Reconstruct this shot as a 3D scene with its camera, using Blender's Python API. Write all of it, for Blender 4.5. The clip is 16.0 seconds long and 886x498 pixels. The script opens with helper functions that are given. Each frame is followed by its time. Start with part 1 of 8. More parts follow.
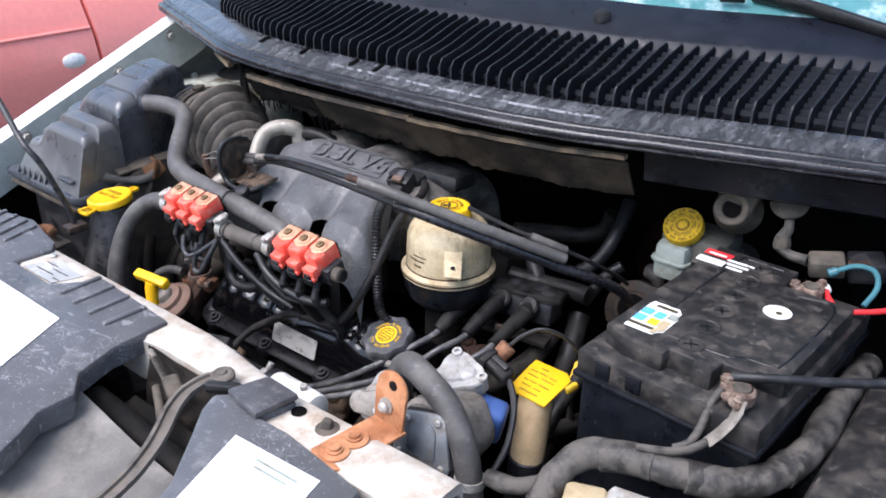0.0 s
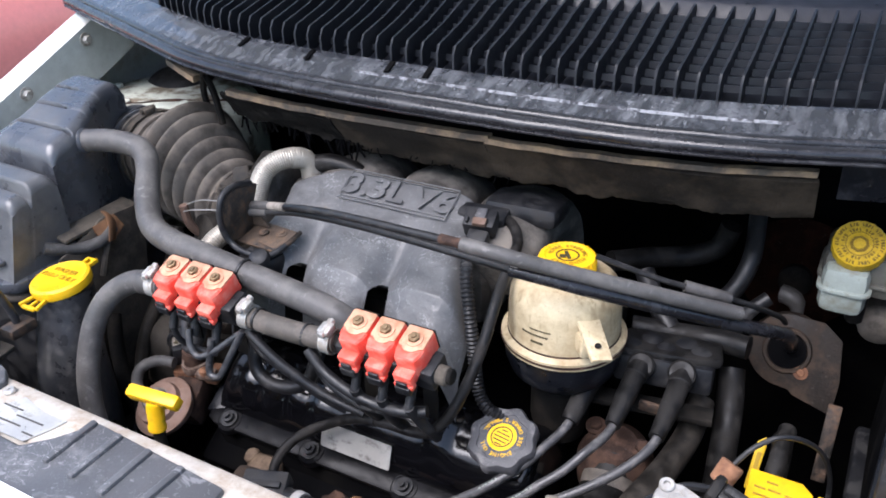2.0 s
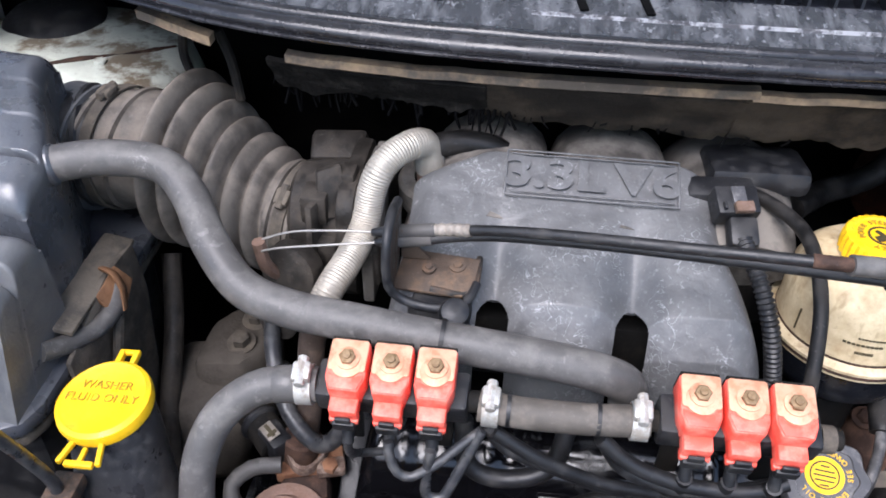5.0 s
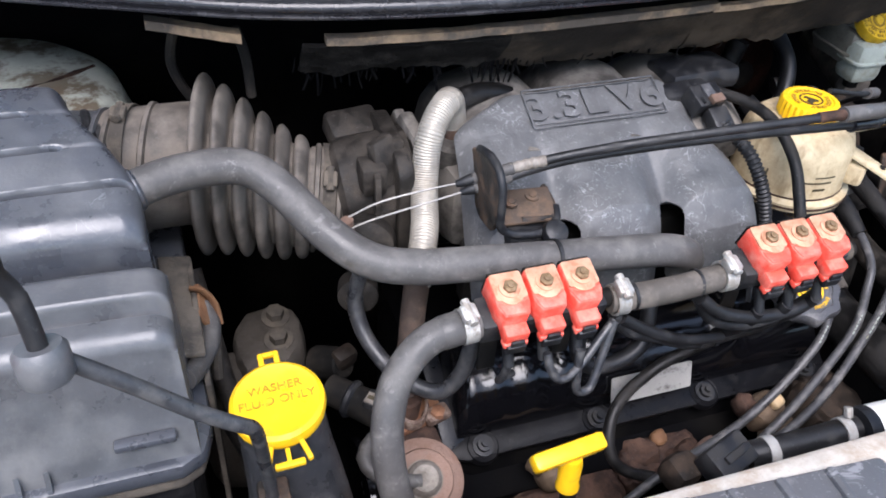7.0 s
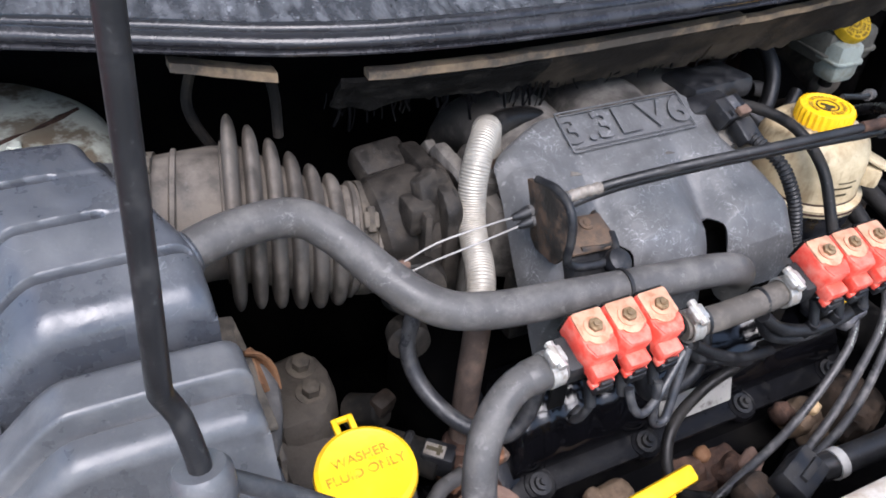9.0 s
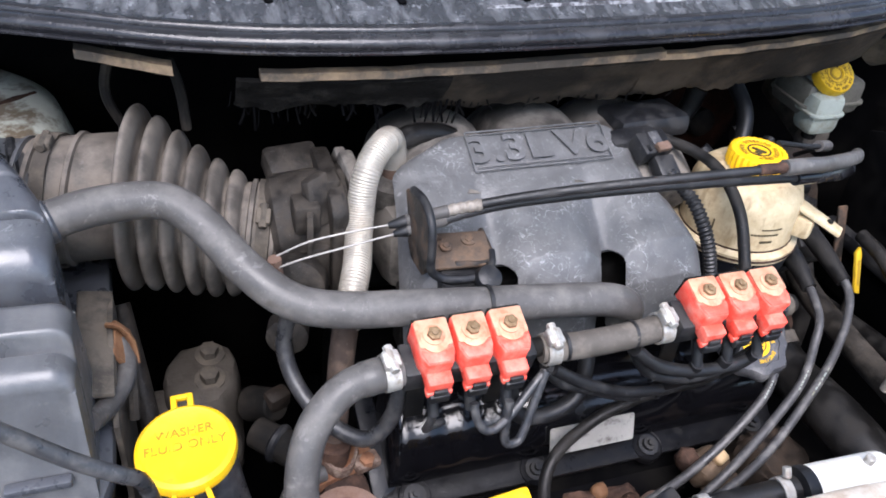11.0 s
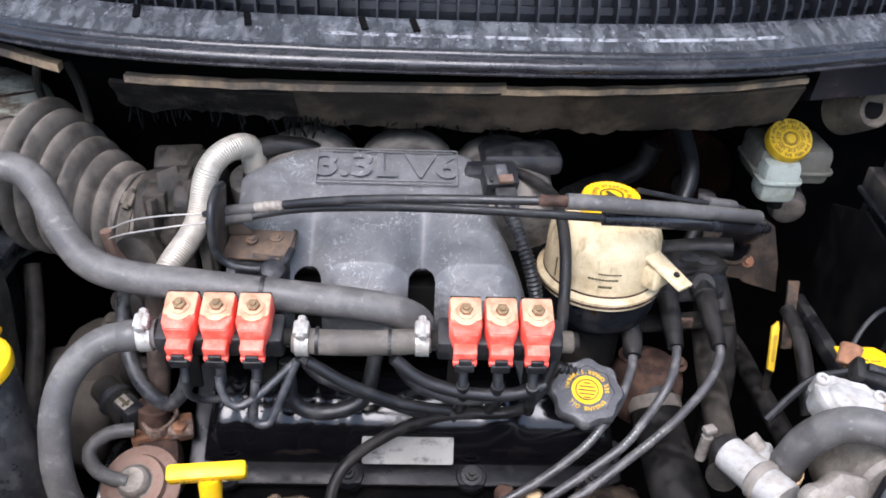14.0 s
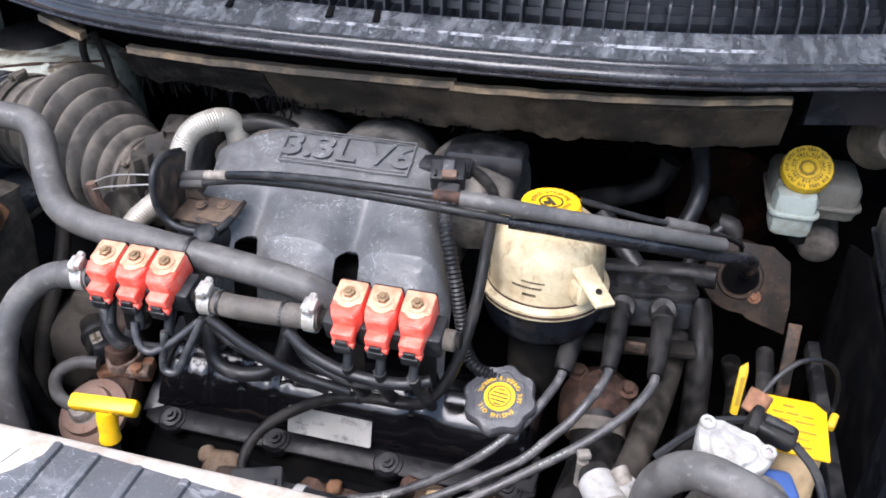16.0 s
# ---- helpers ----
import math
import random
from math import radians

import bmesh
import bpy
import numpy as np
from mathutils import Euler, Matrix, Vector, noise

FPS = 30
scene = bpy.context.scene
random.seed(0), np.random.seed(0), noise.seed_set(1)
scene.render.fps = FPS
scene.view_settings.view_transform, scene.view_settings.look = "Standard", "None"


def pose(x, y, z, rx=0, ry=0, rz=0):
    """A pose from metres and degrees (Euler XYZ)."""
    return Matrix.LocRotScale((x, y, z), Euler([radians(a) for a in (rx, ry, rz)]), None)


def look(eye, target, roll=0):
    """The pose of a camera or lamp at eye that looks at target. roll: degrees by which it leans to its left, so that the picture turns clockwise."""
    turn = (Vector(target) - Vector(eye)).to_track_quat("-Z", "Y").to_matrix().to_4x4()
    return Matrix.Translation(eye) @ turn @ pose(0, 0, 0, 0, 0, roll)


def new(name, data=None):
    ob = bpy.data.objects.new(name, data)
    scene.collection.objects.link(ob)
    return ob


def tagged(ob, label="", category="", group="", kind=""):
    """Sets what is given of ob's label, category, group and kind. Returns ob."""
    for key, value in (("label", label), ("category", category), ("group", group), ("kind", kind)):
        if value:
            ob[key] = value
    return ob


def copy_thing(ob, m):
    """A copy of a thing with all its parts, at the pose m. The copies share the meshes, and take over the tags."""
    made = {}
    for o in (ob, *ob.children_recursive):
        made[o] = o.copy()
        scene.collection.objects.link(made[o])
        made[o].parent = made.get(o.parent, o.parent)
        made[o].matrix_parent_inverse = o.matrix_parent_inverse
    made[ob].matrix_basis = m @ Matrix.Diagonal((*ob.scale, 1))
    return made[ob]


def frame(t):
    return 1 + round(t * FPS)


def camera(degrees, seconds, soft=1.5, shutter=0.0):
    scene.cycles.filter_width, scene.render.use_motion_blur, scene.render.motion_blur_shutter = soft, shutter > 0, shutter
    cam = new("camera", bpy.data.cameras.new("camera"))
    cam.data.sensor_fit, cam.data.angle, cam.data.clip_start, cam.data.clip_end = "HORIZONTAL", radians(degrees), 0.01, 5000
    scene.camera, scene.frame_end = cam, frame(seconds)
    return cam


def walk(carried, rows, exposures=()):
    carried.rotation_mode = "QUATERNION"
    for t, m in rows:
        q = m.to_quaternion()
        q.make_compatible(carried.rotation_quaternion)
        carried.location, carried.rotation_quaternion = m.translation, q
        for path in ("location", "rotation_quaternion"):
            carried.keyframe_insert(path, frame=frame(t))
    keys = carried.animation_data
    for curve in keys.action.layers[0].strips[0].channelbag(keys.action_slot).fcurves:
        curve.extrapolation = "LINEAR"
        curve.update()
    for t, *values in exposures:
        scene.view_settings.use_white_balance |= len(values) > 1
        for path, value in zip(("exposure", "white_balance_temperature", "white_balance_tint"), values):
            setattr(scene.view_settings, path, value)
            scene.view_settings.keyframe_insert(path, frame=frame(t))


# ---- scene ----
cam = camera(55.8, 16.0, soft=1.8)
PATH = [
    (0, (0.7566, -0.5680, 1.3557), (-0.3597, 0.8356, 0.4723), 0.68),
    (0.5, (0.7074, -0.5594, 1.3426), (-0.3719, 0.8612, 0.4400), 0.47),
    (1, (0.6132, -0.5469, 1.3288), (-0.3520, 0.9393, 0.4008), -0.22),
    (1.5, (0.5048, -0.4849, 1.3253), (-0.3938, 1.0281, 0.3738), -1.51),
    (2, (0.4201, -0.4590, 1.3368), (-0.4383, 1.0542, 0.3469), -1.92),
    (2.5, (0.3098, -0.4573, 1.3327), (-0.3220, 1.1397, 0.3016), -1.10),
    (3, (0.2050, -0.4663, 1.3304), (-0.1390, 1.1734, 0.2315), 0.55),
    (3.5, (0.1232, -0.4650, 1.3295), (-0.1372, 1.1459, 0.1671), 1.16),
    (4, (0.0786, -0.4182, 1.3164), (-0.1823, 1.1757, 0.1311), 0.27),
    (4.5, (0.0373, -0.3540, 1.3182), (-0.1866, 1.2006, 0.0756), 0.21),
    (5, (-0.0384, -0.3365, 1.3123), (-0.2036, 1.2078, 0.0510), 1.37),
    (5.2, (-0.0847, -0.3350, 1.3100), (-0.1721, 1.2029, 0.0357), 1.06),
    (7.3, (-0.3548, -0.3749, 1.3170), (0.2389, 1.0661, 0.0589), 3.50),
    (7.5, (-0.3767, -0.3625, 1.3177), (0.2263, 1.0817, 0.0702), 2.58),
    (8, (-0.4023, -0.2961, 1.3126), (0.2902, 1.1109, 0.0644), 2.43),
    (8.2, (-0.4120, -0.2880, 1.3117), (0.3085, 1.1034, 0.0554), 3.27),
    (10.3, (-0.3940, -0.3147, 1.3047), (0.4035, 1.0377, 0.0672), 5.66),
    (10.5, (-0.3616, -0.3291, 1.3105), (0.4109, 1.0442, 0.0825), 5.95),
    (11, (-0.2784, -0.3702, 1.3133), (0.3168, 1.1190, 0.1207), 6.11),
    (11.5, (-0.2472, -0.3887, 1.3136), (0.1982, 1.1618, 0.1402), 4.68),
    (12, (-0.2074, -0.3982, 1.3119), (0.0844, 1.2259, 0.1852), 3.15),
    (12.5, (-0.1341, -0.4144, 1.3037), (0.0996, 1.2281, 0.1893), 4.30),
    (13, (-0.0700, -0.4764, 1.3217), (0.1315, 1.1959, 0.2399), 4.58),
    (13.5, (-0.0205, -0.5116, 1.3295), (0.1386, 1.1718, 0.2535), 3.96),
    (14, (0.0374, -0.4889, 1.3160), (0.1100, 1.1940, 0.2302), 2.62),
    (14.5, (0.1119, -0.4719, 1.3089), (-0.0052, 1.2078, 0.2215), 1.95),
    (15, (0.1872, -0.4616, 1.3061), (-0.1058, 1.1922, 0.2220), 1.00),
    (15.5, (0.2476, -0.4660, 1.3167), (-0.1396, 1.1716, 0.2336), 0.93),
    (16, (0.2744, -0.4731, 1.3147), (-0.1551, 1.1546, 0.2302), 0.56),
]
EXPOSURE = 1.62
walk(cam, [(t, look(eye, target, roll)) for t, eye, target, roll in PATH],
     [(t, EXPOSURE + k) for t, k in ((0.0, -0.11), (1.0, -0.26), (1.5, -0.10), (2.0, -0.03), (2.5, 0.13), (3.0, 0.25), (3.5, 0.22), (4.0, 0.17), (5.0, 0.09), (8.0, -0.05), (10.5, -0.04), (11.0, 0.11), (11.5, 0.18), (13.0, 0.2), (14.5, 0.17), (16.0, 0.25))])

# ---- light: an overcast sky, soft and slightly cool ----
world = bpy.data.worlds.new("sky")
scene.world = world
world.use_nodes = True
wn, wl = world.node_tree.nodes, world.node_tree.links
sky = wn.new("ShaderNodeTexSky")
sky.sky_type, sky.sun_disc = "NISHITA", False
sky.sun_elevation, sky.sun_rotation = radians(58), radians(199)
sky.air_density, sky.dust_density, sky.ozone_density = 1.0, 2.0, 2.0
wn["Background"].inputs["Strength"].default_value = 0.13
wl.new(sky.outputs["Color"], wn["Background"].inputs["Color"])
sun = new("sun", bpy.data.lights.new("sun", "SUN"))
sun.data.energy, sun.data.angle, sun.data.color = 1.8, radians(45), (0.98, 0.955, 1.06)
sun.matrix_world = look((-0.6, -1.8, 3.1), (0, 0, 0))


# ---- materials ----
def material(name, base, rough=0.5, metal=0.0, spread=0.25, size=0.02, dirt=None, dirt_amount=0.4, dirt_size=0.05,
             bump=0.15, grain=0.0015, spec=0.35, rough_spread=0.15, edge=0.08, specks=0.3):
    """A procedural surface: base colour varied at two scales, a layer of dirt in patches, fine relief."""
    m = bpy.data.materials.new(name)
    m.use_nodes = True
    n, l = m.node_tree.nodes, m.node_tree.links
    b = n["Principled BSDF"]
    tc = n.new("ShaderNodeTexCoord")
    info = n.new("ShaderNodeObjectInfo")
    off = n.new("ShaderNodeVectorMath")
    off.operation = "ADD"
    l.new(tc.outputs["Object"], off.inputs[0])
    l.new(info.outputs["Random"], off.inputs[1])

    def noise_at(scale, detail=4.0, roughness=0.6):
        t = n.new("ShaderNodeTexNoise")
        t.inputs["Scale"].default_value = 1.0 / scale
        t.inputs["Detail"].default_value = detail
        t.inputs["Roughness"].default_value = roughness
        l.new(off.outputs[0], t.inputs["Vector"])
        return t.outputs["Fac"]

    def remap(value, lo, hi, a, c):
        r = n.new("ShaderNodeMapRange")
        r.inputs["From Min"].default_value, r.inputs["From Max"].default_value = lo, hi
        r.inputs["To Min"].default_value, r.inputs["To Max"].default_value = a, c
        l.new(value, r.inputs["Value"])
        return r.outputs["Result"]

    def mix(fac, a, c, kind="MIX"):
        x = n.new("ShaderNodeMix")
        x.data_type, x.blend_type = "RGBA", kind
        l.new(fac, x.inputs["Factor"])
        for socket, v in ((x.inputs["A"], a), (x.inputs["B"], c)):
            if isinstance(v, tuple):
                socket.default_value = (*v, 1)
            else:
                l.new(v, socket)
        return x.outputs["Result"]

    coarse, fine = noise_at(size), noise_at(grain * 2, 3.0)
    lo = tuple(max(c * (1 - spread), 0) for c in base)
    hi = tuple(min(c * (1 + spread), 1) for c in base)
    colour = mix(remap(coarse, 0.3, 0.7, 0, 1), lo, hi)
    lo2 = tuple(max(c * (1 - spread * 0.8), 0) for c in base)
    colour = mix(remap(fine, 0.35, 0.65, 0.35, 0.0), colour, lo2)
    ro = remap(coarse, 0.3, 0.7, max(rough - rough_spread, 0.04), min(rough + rough_spread, 1))
    if dirt:
        patch = noise_at(dirt_size, 6.0, 0.68)
        k = remap(patch, 0.62 - dirt_amount * 0.4, 0.62 - dirt_amount * 0.4 + max(edge, 0.02) * 2, 0, 1)
        colour = mix(k, colour, dirt)
        add = n.new("ShaderNodeMath")
        add.operation, add.use_clamp = "MULTIPLY_ADD", True
        add.inputs[1].default_value = 0.3
        l.new(k, add.inputs[0])
        l.new(ro, add.inputs[2])
        ro = add.outputs[0]
    if specks and dirt:
        spot = remap(noise_at(0.0032, 2.0, 0.5), 0.66, 0.72, 0, specks)
        colour = mix(spot, colour, tuple(0.55 * c + 0.07 for c in dirt))
        smear = remap(noise_at(0.09, 5.0, 0.7), 0.42, 0.62, 0.0, 0.2)
        colour = mix(smear, colour, tuple(0.5 * c for c in base))
    l.new(colour, b.inputs["Base Color"])
    l.new(ro, b.inputs["Roughness"])
    b.inputs["Metallic"].default_value = metal
    b.inputs["Specular IOR Level"].default_value = spec
    if bump:
        bu = n.new("ShaderNodeBump")
        bu.inputs["Strength"].default_value = bump
        bu.inputs["Distance"].default_value = grain
        l.new(fine, bu.inputs["Height"])
        l.new(bu.outputs["Normal"], b.inputs["Normal"])
    return m


DUST = (0.18, 0.163, 0.143)
M = {
    "plastic": material("black_plastic", (0.012, 0.0125, 0.0145), 0.5, dirt=(0.032, 0.031, 0.03), dirt_amount=0.35, dirt_size=0.02, spec=0.35),
    # dark: grimy metal whose low base also carries the shade of recesses
    "dark": material("grimy_shaded_metal", (0.008, 0.0078, 0.0075), 0.75, dirt=(0.028, 0.024, 0.02), dirt_amount=0.38, spec=0.1, specks=0.12),
    # bay: near-black base paints in the deep shade; the faint patches are grime
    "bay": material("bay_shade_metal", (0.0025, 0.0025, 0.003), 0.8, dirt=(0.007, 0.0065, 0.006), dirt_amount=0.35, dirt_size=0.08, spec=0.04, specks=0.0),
    "airbox": material("grey_plastic", (0.052, 0.056, 0.065), 0.3, spread=0.2, dirt=(0.095, 0.098, 0.102), dirt_amount=0.3, dirt_size=0.06, edge=0.14, spec=0.75),
    "hose": material("grey_rubber", (0.076, 0.072, 0.069), 0.45, spread=0.2, dirt=(0.125, 0.118, 0.11), dirt_amount=0.35, dirt_size=0.03, spec=0.35),
    "rubber": material("black_rubber", (0.013, 0.013, 0.014), 0.45, dirt=(0.038, 0.036, 0.034), dirt_amount=0.22, dirt_size=0.02, spec=0.4),
    "bellows": material("dusty_rubber", (0.082, 0.072, 0.062), 0.6, dirt=(0.15, 0.13, 0.11), dirt_amount=0.5, dirt_size=0.04, spec=0.25),
    "manifold": material("charcoal_plastic", (0.095, 0.0955, 0.097), 0.46, spread=0.22, dirt=(0.2, 0.2, 0.2), dirt_amount=0.07, dirt_size=0.0045, edge=0.05, spec=0.45),
    "runner": material("dusty_casting", (0.066, 0.06, 0.054), 0.75, dirt=DUST, dirt_amount=0.48, spec=0.15),
    "gloss": material("glossy_black_paint", (0.004, 0.004, 0.005), 0.12, spread=0.3, dirt=(0.010, 0.010, 0.0105), dirt_amount=0.06, spec=0.5, specks=0.04, rough_spread=0.04, bump=0.05),
    "red": material("red_plastic", (0.84, 0.085, 0.055), 0.4, spread=0.1, dirt=(0.84, 0.27, 0.2), dirt_amount=0.45, dirt_size=0.012, edge=0.15),
    "yoke": material("tan_oxidised_plate", (0.5, 0.24, 0.14), 0.45, 0.25, dirt=(0.62, 0.35, 0.23), dirt_amount=0.5, dirt_size=0.01),
    "brass": material("dull_brass", (0.26, 0.18, 0.105), 0.5, 0.6, dirt=(0.2, 0.13, 0.07), dirt_amount=0.4, dirt_size=0.005),
    "yellow": material("yellow_plastic", (0.85, 0.485, 0.012), 0.4, spread=0.1, dirt=(0.6, 0.38, 0.02), dirt_amount=0.22, dirt_size=0.012, specks=0.0),
    "yellow_print": material("faded_yellow_print", (0.66, 0.45, 0.03), 0.5, spread=0.15),
    "print": material("dark_print", (0.05, 0.04, 0.02), 0.6, spread=0.2),
    "brown_print": material("worn_brown_print", (0.30, 0.19, 0.02), 0.6, spread=0.2),
    "cream": material("cream_plastic", (0.58, 0.48, 0.31), 0.42, spread=0.14, dirt=(0.3, 0.21, 0.11), dirt_amount=0.5, dirt_size=0.035, edge=0.15),
    "frost": material("frosted_plastic", (0.3, 0.335, 0.3), 0.45, spread=0.12, dirt=(0.2, 0.19, 0.14), dirt_amount=0.3, dirt_size=0.03),
    "foil": material("ribbed_foil", (0.38, 0.35, 0.3), 0.42, 0.35, dirt=(0.31, 0.275, 0.225), dirt_amount=0.4, dirt_size=0.03, edge=0.15),
    "zinc": material("dull_zinc", (0.5, 0.49, 0.46), 0.42, 0.55, dirt=(0.32, 0.29, 0.25), dirt_amount=0.45, dirt_size=0.008),
    "alu": material("cast_aluminium", (0.44, 0.43, 0.405), 0.55, 0.3, dirt=(0.22, 0.185, 0.145), dirt_amount=0.42, dirt_size=0.025, edge=0.14),
    "steel": material("blueish_steel", (0.3, 0.325, 0.345), 0.45, 0.6, dirt=(0.24, 0.2, 0.16), dirt_amount=0.3, dirt_size=0.03),
    "rust": material("rusty_metal", (0.17, 0.075, 0.04), 0.8, 0.0, spread=0.35, dirt=(0.27, 0.135, 0.075), dirt_amount=0.5, dirt_size=0.02, bump=0.4),
    "orange_rust": material("orange_rusty_metal", (0.34, 0.135, 0.058), 0.75, 0.0, spread=0.3, size=0.012, dirt=(0.47, 0.22, 0.11), dirt_amount=0.45, dirt_size=0.02, bump=0.4),
    "brown_rust": material("brown_crusted_metal", (0.038, 0.023, 0.018), 0.7, 0.0, spread=0.35, dirt=(0.085, 0.05, 0.036), dirt_amount=0.45, dirt_size=0.02, bump=0.4, spec=0.15),
    "pinkrust": material("pale_rusty_metal", (0.15, 0.095, 0.072), 0.72, 0.0, spread=0.25, dirt=(0.1, 0.064, 0.045), dirt_amount=0.35, dirt_size=0.02),
    "dusty": material("dust_caked_metal", (0.06, 0.053, 0.045), 0.85, dirt=(0.115, 0.098, 0.078), dirt_amount=0.5, dirt_size=0.03, bump=0.4, spec=0.15),
    "shield": material("dusty_heat_shield", (0.021, 0.0177, 0.0148), 0.85, spread=0.45, dirt=(0.052, 0.041, 0.03), dirt_amount=0.45, dirt_size=0.06, bump=0.5, spec=0.1, specks=0.1),
    "shield_edge": material("tan_shield_edge", (0.08, 0.066, 0.052), 0.75, spread=0.35, dirt=(0.28, 0.2, 0.125), dirt_amount=0.42, dirt_size=0.05),
    "felt": material("dark_matted_felt", (0.009, 0.0085, 0.008), 0.95, dirt=(0.022, 0.02, 0.018), dirt_amount=0.4, dirt_size=0.02, bump=0.8, grain=0.003, spec=0.05, specks=0.0),
    "cowl": material("weathered_cowl_plastic", (0.025, 0.027, 0.032), 0.2, dirt=(0.11, 0.116, 0.13), dirt_amount=0.2, dirt_size=0.03, edge=0.12, spec=0.75),
    "cowl_back": material("black_cowl_plastic", (0.011, 0.013, 0.02), 0.4, spread=0.3, dirt=(0.03, 0.033, 0.04), dirt_amount=0.12, dirt_size=0.03, spec=0.3, specks=0.0),
    "grille": material("grille_plastic", (0.0075, 0.009, 0.0128), 0.42, dirt=(0.013, 0.0145, 0.019), dirt_amount=0.3, spec=0.32, specks=0.0),
    "seal": material("weatherstrip_rubber", (0.014, 0.014, 0.0165), 0.2, spread=0.25, dirt=(0.05, 0.05, 0.054), dirt_amount=0.3, dirt_size=0.05, edge=0.15, spec=0.45),
    "chalk": material("chalky_edge", (0.27, 0.275, 0.29), 0.7, spread=0.3, dirt=(0.04, 0.04, 0.045), dirt_amount=0.4, dirt_size=0.012, edge=0.05),
    "white": material("white_paint", (0.72, 0.73, 0.70), 0.3, spread=0.06, dirt=(0.42, 0.36, 0.28), dirt_amount=0.22, dirt_size=0.05, edge=0.12, specks=0.0),
    "greenish": material("pale_green_primer", (0.58, 0.61, 0.53), 0.5, spread=0.15, dirt=(0.16, 0.125, 0.085), dirt_amount=0.35, dirt_size=0.05, edge=0.06),
    "worn_white": material("stained_white_metal", (0.55, 0.515, 0.455), 0.45, spread=0.12, dirt=(0.3, 0.22, 0.15), dirt_amount=0.5, dirt_size=0.025, edge=0.16),
    "shroud": material("scuffed_shroud_plastic", (0.1, 0.102, 0.108), 0.42, spread=0.22, size=0.05, dirt=(0.36, 0.36, 0.365), dirt_amount=0.16, dirt_size=0.03, edge=0.17, specks=0.5),
    "battery": material("dusty_battery_lid", (0.017, 0.0165, 0.017), 0.48, dirt=(0.08, 0.067, 0.055), dirt_amount=0.36, dirt_size=0.02, edge=0.15, spec=0.35),
    "case": material("battery_case", (0.006, 0.007, 0.01), 0.35, dirt=(0.035, 0.035, 0.038), dirt_amount=0.15, spec=0.3),
    "label": material("white_sticker", (0.78, 0.77, 0.74), 0.4, spread=0.06, dirt=(0.35, 0.33, 0.3), dirt_amount=0.2, dirt_size=0.012, specks=0.0),
    "plate": material("dull_metal_plate", (0.5, 0.49, 0.46), 0.4, 0.4, spread=0.15, dirt=(0.12, 0.11, 0.1), dirt_amount=0.22, dirt_size=0.012),
    "tape": material("grey_tape", (0.075, 0.072, 0.07), 0.55, spread=0.2, dirt=(0.08, 0.075, 0.07), dirt_amount=0.4, dirt_size=0.012),
    "loom": material("taped_loom", (0.043, 0.04, 0.037), 0.5, spread=0.35, dirt=(0.105, 0.094, 0.082), dirt_amount=0.48, dirt_size=0.02, spec=0.25),
    "blue": material("blue_plastic", (0.05, 0.1, 0.27), 0.4, spread=0.15),
    "cyan": material("light_blue_ink", (0.1, 0.38, 0.65), 0.5, spread=0.1),
    "teal_wire": material("teal_insulation", (0.045, 0.15, 0.175), 0.4, spread=0.15),
    "red_wire": material("red_insulation", (0.6, 0.03, 0.035), 0.4, spread=0.12),
    "beige": material("yellowed_tube", (0.45, 0.36, 0.22), 0.5, spread=0.15, dirt=(0.22, 0.15, 0.08), dirt_amount=0.4, dirt_size=0.03, edge=0.14),
    "red_car": material("red_car_paint", (0.93, 0.3, 0.25), 0.12, spread=0.05, bump=0.0, specks=0.0),
    "glass": material("tinted_glass", (0.10, 0.27, 0.27), 0.08, spread=0.1, dirt=(0.62, 0.72, 0.74), dirt_amount=0.32, dirt_size=0.06, edge=0.1, bump=0.0, specks=0.0),
    "car_glass": material("dark_car_glass", (0.02, 0.025, 0.03), 0.06, spread=0.05, bump=0.0),
    "nose": material("dusty_nose_plastic", (0.15, 0.14, 0.128), 0.6, spread=0.35, size=0.05, dirt=(0.27, 0.25, 0.225), dirt_amount=0.42, dirt_size=0.06, edge=0.12),
    "asphalt": material("asphalt", (0.055, 0.054, 0.052), 0.85, size=0.4, dirt=(0.09, 0.085, 0.08), dirt_amount=0.4, dirt_size=0.3, grain=0.01, bump=0.6),
    "cover_flange": material("satin_black_paint", (0.006, 0.006, 0.007), 0.4, spread=0.3, dirt=(0.014, 0.0135, 0.013), dirt_amount=0.22, dirt_size=0.012, spec=0.15, specks=0.2),
    "servo": material("rusty_beige_plate", (0.02, 0.0155, 0.0125), 0.6, spread=0.4, dirt=(0.055, 0.038, 0.027), dirt_amount=0.4, dirt_size=0.03, bump=0.4, spec=0.2),
    "stamped": material("stamped_dark_steel", (0.022, 0.02, 0.018), 0.5, spread=0.35, dirt=(0.1, 0.062, 0.04), dirt_amount=0.42, dirt_size=0.02, bump=0.4),
    "wire": material("dull_steel_wire", (0.26, 0.25, 0.235), 0.5, 0.4, spread=0.2),
    "faded_print": material("faded_print_on_yellow", (0.33, 0.2, 0.015), 0.6, spread=0.3, dirt=(0.78, 0.45, 0.012), dirt_amount=0.3, dirt_size=0.006, edge=0.05, specks=0.0),
    "pump_dust": material("dust_on_casting", (0.088, 0.077, 0.065), 0.8, spread=0.3, dirt=(0.045, 0.039, 0.033), dirt_amount=0.42, dirt_size=0.02, edge=0.14, bump=0.5, spec=0.12),
    "wing_flange": material("dull_pale_paint", (0.5, 0.53, 0.5), 0.4, spread=0.12, dirt=(0.36, 0.37, 0.33), dirt_amount=0.3, dirt_size=0.06, edge=0.15),
